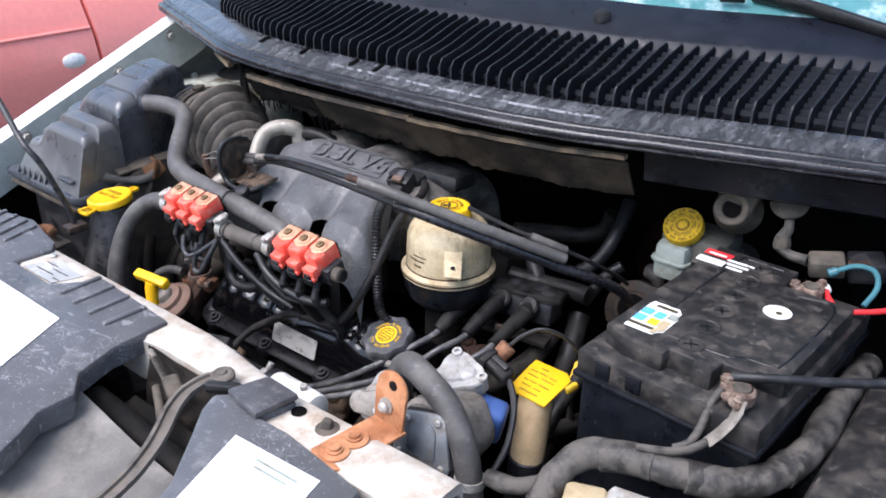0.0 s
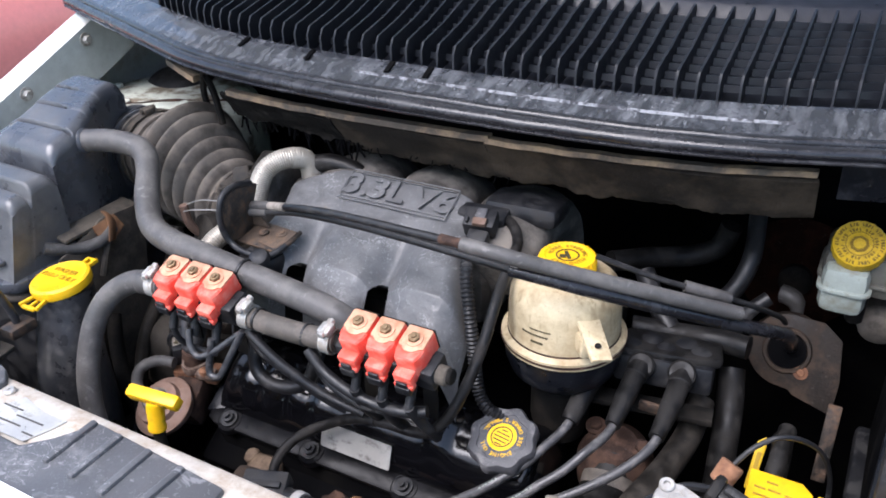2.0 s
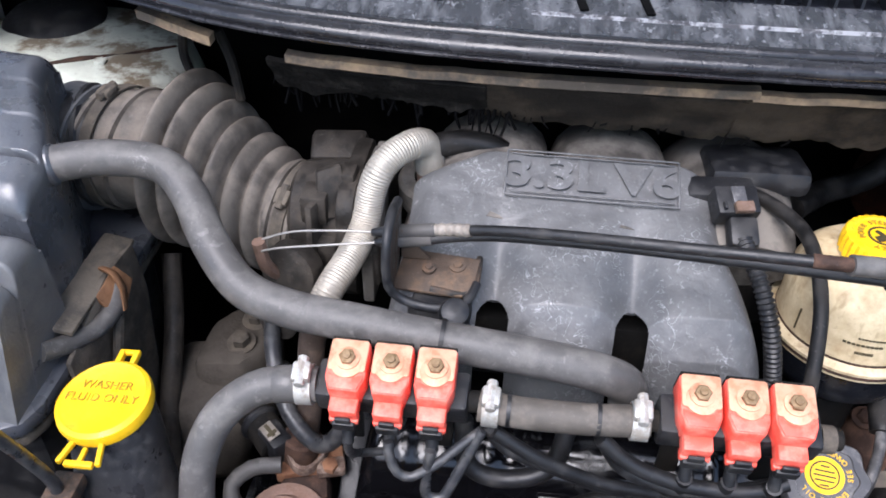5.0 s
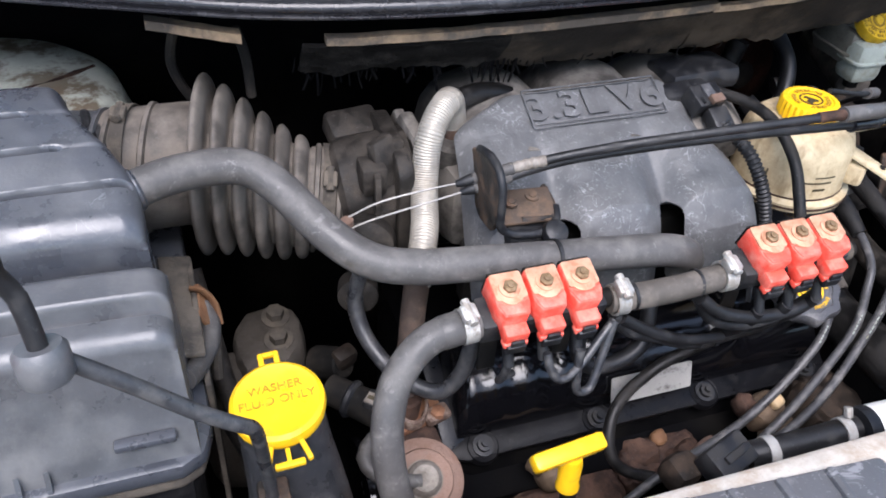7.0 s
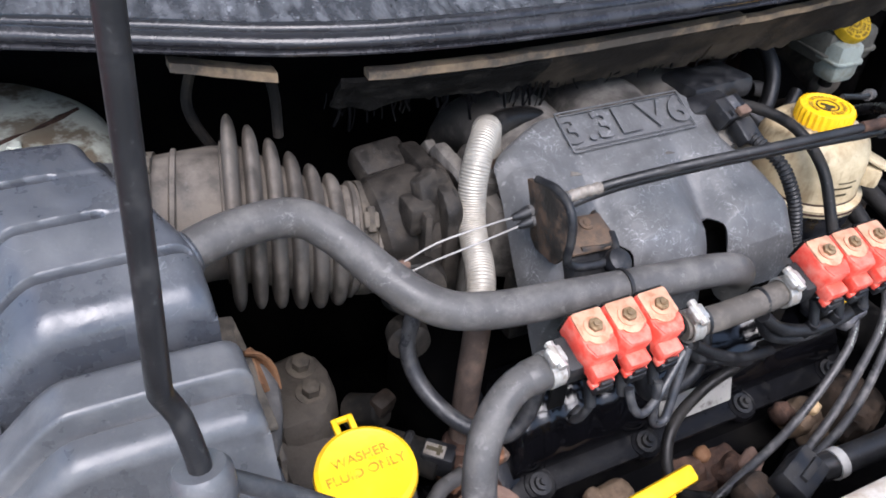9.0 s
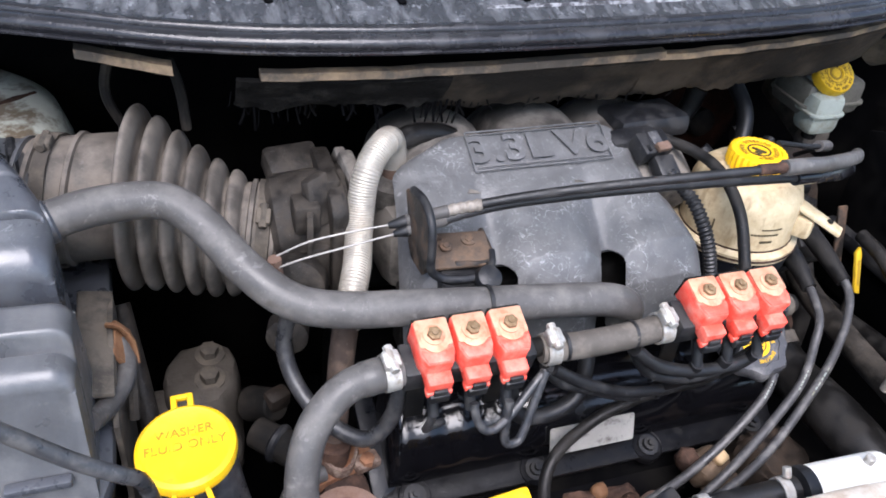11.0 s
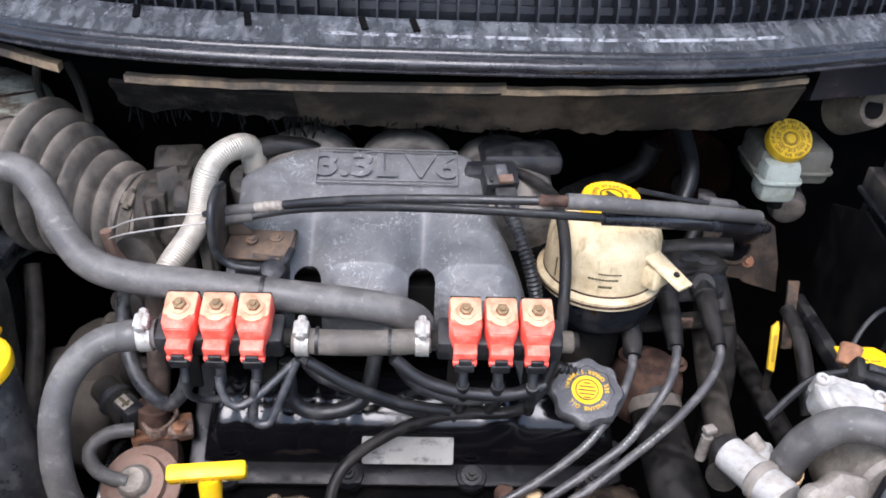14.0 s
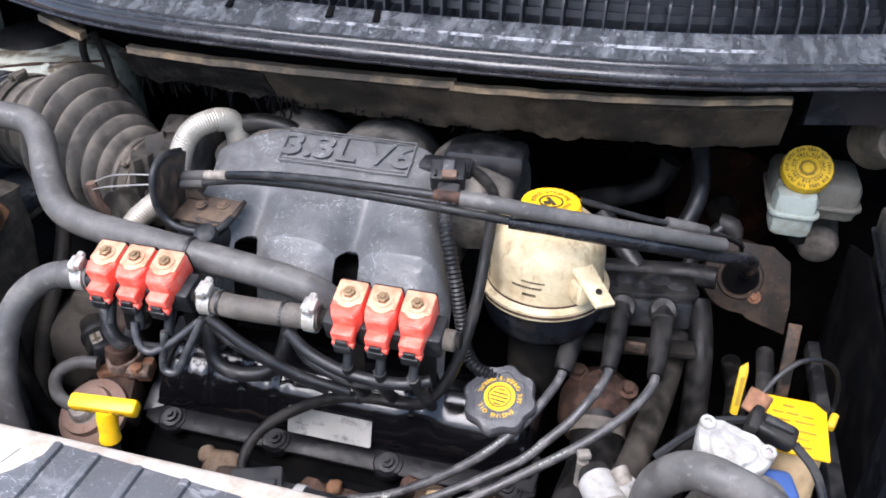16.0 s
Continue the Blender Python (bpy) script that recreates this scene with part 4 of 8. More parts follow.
part("rib_block", box((-0.165, 0.165, 0.962), (0.016, 0.02, 0.018), 0.003), "grime_brown", throttle)
part("linkage_disc", lathe([(0.015, 0), (0.017, 0.004), (0.015, 0.009), (0.006, 0.011)], (-0.205, 0.128, 0.898), (-0.2, -1, 0.2), 20), "dark", throttle)
part("linkage_arm", tube([(-0.205, 0.118, 0.90), (-0.213, 0.106, 0.92), (-0.216, 0.104, 0.944)], 0.005, 8), "pinkrust", throttle)
part("spring_drum", lathe([(0.014, 0), (0.016, 0.003), (0.016, 0.018), (0.012, 0.02)], (-0.205, 0.118, 0.868), (-0.25, -1, 0.1), 20), "grime_brown", throttle)

outline = [(-0.050, -0.048), (0.044, -0.050), (0.050, -0.010), (0.046, 0.030), (0.030, 0.050), (0.008, 0.044), (-0.020, 0.052), (-0.046, 0.046), (-0.052, 0.0)]
part("gasket_flange", prism(outline, 0.009, Matrix.Translation((-0.150, 0.184, 0.916)) @ turn(90, 0, 90), 0.002), "runner", throttle, "dusty pale flange")
part("lever_plate", prism([(-0.016, -0.030), (0.012, -0.034), (0.018, 0.006), (0.010, 0.030), (-0.012, 0.034)], 0.005, Matrix.Translation((-0.186, 0.140, 0.925)) @ turn(90, 0, 80), 0.001), "grime_brown", throttle)
part("rib_block", box((-0.178, 0.148, 0.905), (0.016, 0.030, 0.040), 0.003, (0, 0, 8)), "grime_brown", throttle)
part("rib_block", prism([(-0.012, -0.02), (0.012, -0.02), (0.008, 0.02), (-0.010, 0.016)], 0.012, Matrix.Translation((-0.176, 0.160, 0.955)) @ turn(70, 0, 20), 0.002), "grime_brown", throttle)
for y, z in ((0.148, 0.955), (0.222, 0.950), (0.145, 0.888)):
    bolt("bolt", (-0.158, y, z), (-1, -0.1, 0.1), 0.0058, 0.008, "old_hose", throttle)
part("housing_end", lathe([(0.022, 0), (0.024, 0.004), (0.022, 0.016), (0.012, 0.020), (0.0, 0.020)], (-0.196, 0.126, 0.905), (-0.3, -1, 0.25), 24), "grime_brown", throttle)

# corrugated intake duct: upright ribs on an axis that falls towards the throttle
duct = thing("intake_duct", "dusty grey-brown corrugated rubber intake duct", "intake duct", (-0.29, 0.18, 0.87))


def duct_axis(x):
    return Vector((x, 0.213 - 0.022 * smooth(-0.33, -0.20, x), 0.940 - 0.037 * smooth(-0.32, -0.22, x)))


RIB_PITCH = 0.0142


def duct_radius(x):
    """Plain at both ends, six thick rounded ribs between, growing smaller to the engine."""
    k = (x + 0.3105) / (6 * RIB_PITCH)
    if k < 0:
        return 0.0485
    if k > 1:
        return 0.0425
    phase = (k * 6.0) % 1.0 - 0.5
    crest = math.sqrt(max(0.0, 1 - (phase / 0.39) ** 2)) if abs(phase) < 0.39 else 0.0
    inner, outer = 0.052 - 0.011 * k, 0.0740 - 0.0250 * k
    return inner + (outer - inner) * crest ** 0.8


SKEW = Vector((0.23, 0.973, 0.0))
b = bmesh.new()
rings = []
for i in range(0, 301):
    x = -0.400 + 0.202 * i / 300
    c, r = duct_axis(x), duct_radius(x)
    rings.append([b.verts.new(c + r * (math.cos(a) * SKEW + math.sin(a) * Vector((0.02, 0, 1)))) for a in (2 * math.pi * j / 56 for j in range(56))])
for p, q in zip(rings, rings[1:]):
    for j in range(56):
        b.faces.new((p[j], p[(j + 1) % 56], q[(j + 1) % 56], q[j]))
b.faces.new(rings[0])
b.faces.new(rings[-1])
part("bellows", b, "bellows", duct, sharp=80)
for x, r in ((-0.374, 0.0515), (-0.346, 0.0515), (-0.222, 0.0455), (-0.204, 0.0455)):
    part("bead", lathe([(r - 0.004, -0.003), (r, -0.0015), (r, 0.0015), (r - 0.004, 0.003)], duct_axis(x), (0.97, -0.23, -0.1), 44, closed=False), "bellows", duct)
part("plain_stub", lathe([(0.044, -0.016), (0.0496, -0.015), (0.0496, 0.012), (0.0520, 0.0135), (0.0520, 0.016), (0.046, 0.017)], duct_axis(-0.392), (0.97, -0.23, 0.0), 48, closed=False), "airbox_dusty", duct, "grey plastic outlet neck")
clamp(duct_axis(-0.213), (0.97, -0.2, -0.1), 0.0432, screw=(0.1, -0.62, 0.75), mat="dusty")
clamp(duct_axis(-0.360), (0.97, -0.23, 0), 0.0500, screw=(0, -0.1, 1), mat="dusty")

# grey vent hose from air filter box to manifold
vent = thing("vent_hose", "thick grey rubber breather hose", "hose", (-0.15, 0.05, 0.9))
part("hose", tube([(-0.362, 0.106, 0.992), (-0.325, 0.118, 0.994), (-0.285, 0.122, 0.990), (-0.262, 0.108, 0.978), (-0.240, 0.080, 0.960), (-0.213, 0.056, 0.945), (-0.180, 0.046, 0.939), (-0.13, 0.041, 0.936), (-0.08, 0.038, 0.932),
                   (-0.03, 0.037, 0.927), (0.01, 0.036, 0.922), (0.034, 0.037, 0.914), (0.045, 0.042, 0.900), (0.047, 0.048, 0.880)], 0.0128, 20), "hose", vent)
part("tie_band", lathe([(0.0131, -0.0015), (0.0141, -0.0015), (0.0141, 0.0015), (0.0131, 0.0015)], (-0.078, 0.038, 0.932), (1, -0.02, -0.1), 24, closed=False), "rubber", vent)

# ribbed foil heat hose, ending on a rusty pipe
foil = thing("foil_hose", "ribbed silver-tan foil hose with a rusty lower pipe", "hose", (-0.17, 0.07, 0.76))
part("hose", tube([(-0.106, 0.189, 0.960), (-0.108, 0.189, 0.978), (-0.113, 0.181, 0.987), (-0.1206, 0.1706, 0.9895), (-0.130, 0.160, 0.987), (-0.1375, 0.1512, 0.979), (-0.1422, 0.1457, 0.966), (-0.1446, 0.1405, 0.952), (-0.1472, 0.1330, 0.940), (-0.1510, 0.1200, 0.932), (-0.1555, 0.1045, 0.928), (-0.162, 0.088, 0.922), (-0.168, 0.077, 0.910), (-0.170, 0.073, 0.898)], 0.0106, 20, ribs=0.0022, rib=0.00028), "foil", foil)
part("cuff", tube([(-0.106, 0.189, 0.962), (-0.108, 0.189, 0.979), (-0.113, 0.182, 0.9865), (-0.119, 0.173, 0.9890)], 0.0113, 20), "foil", foil, "smooth pale cuff")
part("pipe", tube([(-0.169, 0.074, 0.912), (-0.174, 0.068, 0.88), (-0.178, 0.064, 0.83), (-0.184, 0.054, 0.785)], 0.0098, 14), "old_pipe", foil)

# throttle cable bracket
bracket = thing("cable_bracket", "dark stamped cable bracket with a rusty base plate", "bracket", (-0.09, 0.07, 0.93))
flip = Matrix(((0, 0, 1, 0), (-1, 0, 0, 0), (0, 1, 0, 0), (0, 0, 0, 1)))
ARM = [(0.113, 0.986), (0.102, 0.991), (0.082, 0.997), (0.067, 0.995), (0.059, 0.987), (0.056, 0.970), (0.059, 0.953), (0.066, 0.943), (0.090, 0.940), (0.099, 0.946), (0.103, 0.966)]
part("arm", prism([(-y, z) for y, z in ARM], 0.0044, Matrix.Translation((-0.119, 0, 0)) @ flip, 0.0012), "stamped", bracket)
part("arm_rim", tube([(-0.116, 0.104, 0.990), (-0.116, 0.082, 0.9965), (-0.116, 0.066, 0.994), (-0.116, 0.0585, 0.985), (-0.116, 0.056, 0.970), (-0.115, 0.058, 0.955), (-0.110, 0.060, 0.946), (-0.100, 0.0585, 0.942), (-0.082, 0.0575, 0.941), (-0.066, 0.064, 0.941), (-0.060, 0.080, 0.945)], 0.0032, 12), "plastic", bracket)
part("base_plate", prism([(-0.030, -0.019), (0.018, -0.019), (0.024, -0.010), (0.024, 0.014), (-0.030, 0.016)], 0.003, Matrix.Translation((-0.084, 0.0890, 0.9435)) @ turn(12, -4, -8), 0.001), "bracket_plate", bracket, "rusty base plate")
part("plate_lip", tube([(-0.060, 0.104, 0.9475), (-0.0600, 0.090, 0.9455), (-0.0615, 0.078, 0.9435), (-0.068, 0.0705, 0.9425), (-0.090, 0.0735, 0.9425)], 0.0024, 8), "stamped", bracket)
part("web", prism([(0.0, 0.0), (0.020, 0.0), (0.0, 0.024)], 0.0025, Matrix.Translation((-0.113, 0.099, 0.948)) @ turn(90, 0, 0), 0.0006), "bracket_plate", bracket)
part("foot", box((-0.083, 0.070, 0.925), (0.040, 0.026, 0.024), 0.004, (0, 0, -8)), "plastic", bracket)
bolt("bolt", (-0.074, 0.0925, 0.9480), (0, -0.2, 1), 0.0036, 0.002, "bracket_plate", bracket)
bolt("bolt", (-0.093, 0.0885, 0.9475), (0, -0.2, 1), 0.0030, 0.002, "stamped", bracket)
part("cap_bolt", lathe([(0.0095, 0), (0.0105, 0.003), (0.009, 0.008), (0.005, 0.010), (0.0, 0.010)], (-0.072, 0.056, 0.938), (0.1, -0.5, 0.85), 20), "plastic", bracket)
part("cable_anchor", rod((-0.121, 0.1015, 0.9655), (-0.090, 0.0985, 0.9725), 0.0048), "tape", bracket)
part("cable_anchor", rod((-0.121, 0.0975, 0.9600), (-0.092, 0.0965, 0.9660), 0.0044), "tape", bracket)
for a, c, r in (((-0.121, 0.1015, 0.9655), (-0.134, 0.1020, 0.9630), 0.0050), ((-0.121, 0.0975, 0.9600), (-0.131, 0.0975, 0.9580), 0.0046)):
    part("wire_boot", rod(a, c, r, r * 0.5, 14), "rubber", bracket)

cable = thing("throttle_cable", "black throttle cable in a grey sleeve", "cable", (0.1, 0.05, 0.98), "control cables")
part("outer", tube([(-0.094, 0.099, 0.972), (-0.08, 0.0975, 0.9745), (-0.05, 0.0886, 0.984), (-0.01, 0.075, 0.9956), (0.03, 0.0625, 1.0045), (0.07, 0.055, 1.0095), (0.11, 0.0505, 1.0122), (0.155, 0.0455, 1.0152)], 0.0036, 10), "rubber", cable)
part("ferrule", tube([(-0.092, 0.0988, 0.9722), (-0.08, 0.0975, 0.9745), (-0.066, 0.0935, 0.9785)], 0.0044, 12, ribs=0.006, rib=0.0003), "dull_alu", cable, "dull metal ferrule")
part("sleeve", tube([(0.150, 0.0460, 1.0150), (0.175, 0.0490, 1.0125), (0.20, 0.0578, 1.0055), (0.25, 0.085, 0.9875), (0.30, 0.1183, 0.9659), (0.350, 0.160, 0.9395)], 0.0062, 14), "hose", cable, "thick grey rubber sleeve")
part("bare_wire", tube([(-0.132, 0.102, 0.9635), (-0.155, 0.102, 0.962), (-0.19, 0.105, 0.955), (-0.214, 0.107, 0.944)], 0.0008, 6), "wire", cable)
part("brown_tape", rod((0.130, 0.0485, 1.0138), (0.152, 0.0458, 1.0152), 0.0043), "brown_rust", cable)
cable = thing("cruise_cable", "black control cable in a rubber sleeve", "cable", (0.1, 0.05, 0.97), "control cables")
part("outer", tube([(-0.094, 0.0965, 0.9655), (-0.08, 0.0968, 0.9690), (-0.05, 0.0925, 0.9765), (-0.01, 0.0845, 0.9835), (0.03, 0.0775, 0.9885), (0.07, 0.0722, 0.9910), (0.11, 0.0692, 0.9915), (0.15, 0.0665, 0.9912), (0.19, 0.0650, 0.9902)], 0.0036, 10), "rubber", cable)
part("sleeve", tube([(0.184, 0.0653, 0.9904), (0.215, 0.0690, 0.9875), (0.25, 0.0835, 0.9770), (0.30, 0.1208, 0.9531), (0.345, 0.160, 0.928), (0.373, 0.1885, 0.911), (0.387, 0.225, 0.886), (0.389, 0.256, 0.856), (0.388, 0.280, 0.838)], 0.0062, 14), "seal", cable, "black rubber sleeve")
part("bare_wire", tube([(-0.130, 0.0975, 0.9582), (-0.16, 0.096, 0.954), (-0.20, 0.099, 0.944), (-0.216, 0.101, 0.937)], 0.0008, 6), "wire", cable)

# gas injector rails: two rails of three red valves
def injector_valve(x):
    v = thing("gas_injector", "red plastic gas injector valve with a tan top plate", "injector", (0, 0, 0), "gas injectors")
    shape = [(-0.0120, 0.0135), (0.0120, 0.0135), (0.0120, -0.0110), (0.0088, -0.0195), (-0.0088, -0.0195), (-0.0120, -0.0110)]
    part("coil", prism(shape, 0.0205, Matrix.Translation((0, 0, -0.0230)), 0.0016), "red", v)
    part("shoulder", prism([(-0.0108, -0.0085), (-0.004, -0.0112), (0.004, -0.0112), (0.0108, -0.0085), (0.0108, -0.0112), (0.0080, -0.0186), (-0.0080, -0.0186), (-0.0108, -0.0112)], 0.0012, Matrix.Translation((0, 0, -0.0028)), 0.0003), "red", v)
    part("socket", box((0, -0.0225, -0.0200), (0.0172, 0.0120, 0.0125), 0.0016), "red", v)
    part("socket_lip", box((0, -0.0265, -0.0262), (0.0178, 0.0070, 0.0052), 0.0012), "red", v)
    plate = part("yoke_plate", prism(rounded(0.0228, 0.0205, 0.002), 0.0016, Matrix.Translation((0, 0.0030, -0.0026)), 0.0004), "yoke", v, "tan oxidised top plate")
    part("plate_tongue", lathe([(0.0095, 0), (0.0095, 0.0013), (0.0088, 0.0017)], (0, -0.0022, -0.0024), (0, 0, 1), 24), "yoke", v)
    part("washer", lathe([(0.0074, 0), (0.0074, 0.0011), (0.0064, 0.0014)], (0, 0.0005, -0.0008), (0, 0, 1), 20), "yoke", v)
    part("nut", lathe([(0.0050, 0), (0.0050, 0.0028), (0.0043, 0.0033)], (0, 0.0005, 0.0004), (0, 0, 1), 6), "brass", v, "dull brass nut")
    part("stud", rod((0, 0.0005, 0.003), (0, 0.0005, 0.0052), 0.0025, seg=10), "brass", v)
    part("back_plate", box((0, 0.0146, -0.0135), (0.0225, 0.0016, 0.022), 0.0004), "dark", v)
    part("plug", box((0, -0.0275, -0.0290), (0.0140, 0.0100, 0.0090), 0.0012), "plastic", v, "black connector")
    part("latch", box((0, -0.0305, -0.0240), (0.0095, 0.0022, 0.0100), 0.0006), "plastic", v)
    v.matrix_basis = Matrix.Translation((x, 0.0, 0.947)) @ turn(18, 0, 0)
    return v


first = injector_valve(-0.130)
for x in (-0.1035, -0.077, 0.0775, 0.104, 0.1305):
    copy_thing(first, Matrix.Translation((x, 0.0, 0.947)) @ turn(18, 0, 0))
for x0 in (-0.1035, 0.104):
    rail = thing("injector_rail", "black gas injector rail below the red valves", "injector rail", (x0, 0.004, 0.90), "injector rails")
    part("bar", box((x0, 0.005, 0.917), (0.094, 0.026, 0.022), 0.003, (16, 0, 0)), "plastic", rail)
    for k in (-1, 1):
        part("nipple", rod((x0 + 0.045 * k, 0.002, 0.918), (x0 + 0.060 * k, 0.002, 0.919), 0.0068), "dark", rail)
        part("bracket_leg", box((x0 + 0.030 * k, 0.016, 0.885), (0.014, 0.003, 0.06), 0.001), "dark", rail)
    for k in (-1, 0, 1):
        part("outlet", rod((x0 + 0.0265 * k, -0.006, 0.905), (x0 + 0.0265 * k, -0.014, 0.886), 0.0040, seg=10), "plastic", rail)
    part("end_cap", lathe([(0.0085, 0), (0.0085, 0.008), (0.006, 0.010)], (x0 + (0.047 if x0 > 0 else -0.047), 0.002, 0.918), (1 if x0 > 0 else -1, 0, 0), 18), "dusty", rail)

link = thing("rail_link_hose", "dusty grey rubber hose joining the injector rails", "hose", (0, 0, 0.91))
part("hose", tube([(-0.050, 0.001, 0.9165), (-0.02, -0.001, 0.916), (0.02, -0.001, 0.917), (0.052, 0.001, 0.9185)], 0.0098, 18), "bellows", link)
for x in (-0.032, 0.022):
    part("tie_band", lathe([(0.0100, -0.0013), (0.0108, -0.0013), (0.0108, 0.0013), (0.0100, 0.0013)], (x, 0, 0.9167), (1, 0, 0), 20, closed=False), "rubber", link)
clamp((-0.043, 0.0, 0.9165), (1, 0, 0), 0.0102, screw=(0, -0.25, 1))
clamp((0.046, 0.0, 0.9185), (1, 0, 0), 0.0102, screw=(0, -0.25, 1))
clamp((-0.158, 0.0015, 0.9185), (1, 0.05, 0.05), 0.0112, screw=(0, -0.25, 1))
supply = thing("gas_supply_hose", "thick grey rubber gas hose looping down beside the engine", "hose", (-0.2, -0.05, 0.7))
part("hose", tube([(-0.150, 0.002, 0.919), (-0.170, 0.001, 0.918), (-0.190, -0.003, 0.914), (-0.210, -0.014, 0.900), (-0.221, -0.028, 0.878), (-0.224, -0.042, 0.850), (-0.220, -0.056, 0.820), (-0.208, -0.068, 0.785), (-0.19, -0.075, 0.74), (-0.17, -0.075, 0.66)], 0.0112, 20), "hose", supply)
part("cuff", lathe([(0.0112, -0.007), (0.0119, -0.006), (0.0119, 0.007), (0.0112, 0.008)], (-0.1705, 0.0008, 0.9175), (1, 0.05, 0.12), 22, closed=False), "hose", supply, "thicker rubber cuff")

# power steering reservoir
res = thing("power_steering_reservoir", "cream stained plastic fluid reservoir with a yellow cap", "fluid reservoir", (0.206, 0.135, 0.84))
C = Vector((0.2065, 0.1345, 0))
part("tank", lathe([(0.0475, 0.889), (0.0560, 0.890), (0.0565, 0.897), (0.0505, 0.900), (0.0500, 0.925), (0.0490, 0.938), (0.0455, 0.948), (0.038, 0.955), (0.025, 0.957), (0.0225, 0.966)], C, (0, 0, 1), 56), "cream", res, sharp=50)
part("lower_bowl", lathe([(0.025, 0.848), (0.040, 0.852), (0.048, 0.860), (0.0525, 0.872), (0.0540, 0.8875), (0.048, 0.889)], C, (0, 0, 1), 48), "case", res, "black lower bowl")
cap = part("cap", lathe([(0.0230, 0.957), (0.0250, 0.959), (0.0250, 0.9695), (0.0238, 0.973), (0.0198, 0.974), (0.0190, 0.9727), (0.001, 0.9727)], C, (0, 0, 1), 112, lobes=28, depth=0.022), "yellow", res, "yellow knurled cap with black print")
part("cap_symbol", lathe([(0.0103, 0.9729), (0.0103, 0.9735), (0.0089, 0.9735), (0.0089, 0.9729)], C, (0, 0, 1), 32, closed=False), "print", res)
b = box((C.x, C.y, 0.9733), (0.0032, 0.013, 0.0006), 0, (0, 0, 35))
box((C.x - 0.003, C.y - 0.0035, 0.9733), (0.0055, 0.0055, 0.0006), 0, (0, 0, 20), bm=b)
part("cap_arrow", b, "print", res)
ring_lettering("cap_words", "POWER STEERING FLUID ONLY", "brown_print", Matrix.Translation((C.x, C.y, 0.9736)), 0.0146, 0.0056, 190, 13.0, res)
part("tab", prism([(-0.009, -0.018), (0.009, -0.018), (0.0105, 0.028), (-0.0105, 0.028)], 0.004, Matrix.Translation((0.2525, 0.0835, 0.926)) @ turn(18, 8, 40), 0.001), "cream", res)
part("tab_hole", lathe([(0.0028, 0), (0.0028, 0.0006)], (0.2565, 0.0785, 0.9295), (0.1, -0.3, 1), 14), "dark", res)
for k, (w, h, z) in enumerate(((0.026, 0.0016, 0.918), (0.012, 0.0022, 0.911), (0.020, 0.0010, 0.9235))):
    b = bmesh.new()
    for i in range(9):
        a = radians(-100 + k * 3 + (i - 4) * w / 0.05 * 57 / 9)
        box((C.x + 0.0503 * math.cos(a), C.y + 0.0503 * math.sin(a), z), (0.0007, w / 9 * 0.8, h), 0, (0, 0, math.degrees(a)), bm=b)
    part("level_mark", b, "print", res)
for r, z in ((0.0506, 0.9003), (0.0566, 0.8935)):
    part("grime_line", lathe([(r - 0.001, z - 0.0011), (r + 0.0005, z - 0.0008), (r + 0.0003, z + 0.0010), (r - 0.001, z + 0.0013)], C, (0, 0, 1), 56, closed=False), "brown_rust", res)
a = radians(-152)
part("level_frame", box((C.x + 0.0502 * math.cos(a), C.y + 0.0502 * math.sin(a), 0.914), (0.0008, 0.0014, 0.018), 0, (0, 0, math.degrees(a))), "print", res)
part("tab_root", box((0.243, 0.096, 0.918), (0.022, 0.022, 0.020), 0.004, (0, 0, 40)), "cream", res)
part("holder", lathe([(0.024, 0.78), (0.028, 0.80), (0.028, 0.848), (0.02, 0.85)], C, (0, 0, 1), 28), "dark", res)

# wiring connector, corrugated loom and thin hose beside the manifold
plug = thing("sensor_connector", "dark wiring plug with a red clip on the manifold", "connector", (0.115, 0.15, 0.95))
part("housing", box((0.112, 0.158, 0.972), (0.030, 0.022, 0.018), 0.002, (25, 0, 10)), "plastic", plug)
part("boot", box((0.117, 0.138, 0.962), (0.020, 0.022, 0.014), 0.003, (30, 0, 5)), "rubber", plug)
part("red_clip", box((0.116, 0.146, 0.979), (0.013, 0.008, 0.005), 0.001, (25, 0, 10)), "pinkrust", plug, "faded red clip")
for k in range(3):
    part("housing_rib", box((0.103 + 0.009 * k, 0.1485 + 0.0016 * k, 0.9745), (0.0022, 0.006, 0.014), 0.0006, (25, 0, 10)), "plastic", plug)
part("latch", box((0.113, 0.1560, 0.9815), (0.010, 0.014, 0.003), 0.001, (25, 0, 10)), "worn_black", plug)
part("socket", box((0.105, 0.178, 0.966), (0.05, 0.022, 0.02), 0.005, (10, 0, 4)), "plastic", plug)
part("vent_lid", box((0.135, 0.212, 0.968), (0.075, 0.05, 0.022), 0.008, (-6, 0, 3)), "plastic", plug)
loom = thing("corrugated_loom", "black corrugated wiring conduit", "wiring conduit", (0.14, 0.08, 0.84))
part("conduit", tube([(0.117, 0.130, 0.962), (0.121, 0.112, 0.958), (0.128, 0.096, 0.947), (0.138, 0.082, 0.920), (0.146, 0.074, 0.885), (0.153, 0.068, 0.855), (0.165, 0.062, 0.842), (0.185, 0.062, 0.835)], 0.0056, 12, ribs=0.0038, rib=0.0007), "rubber", loom)
thin = thing("vacuum_hose", "thin dusty black rubber hose looping over the valve cover", "hose", (0.07, 0.01, 0.8))
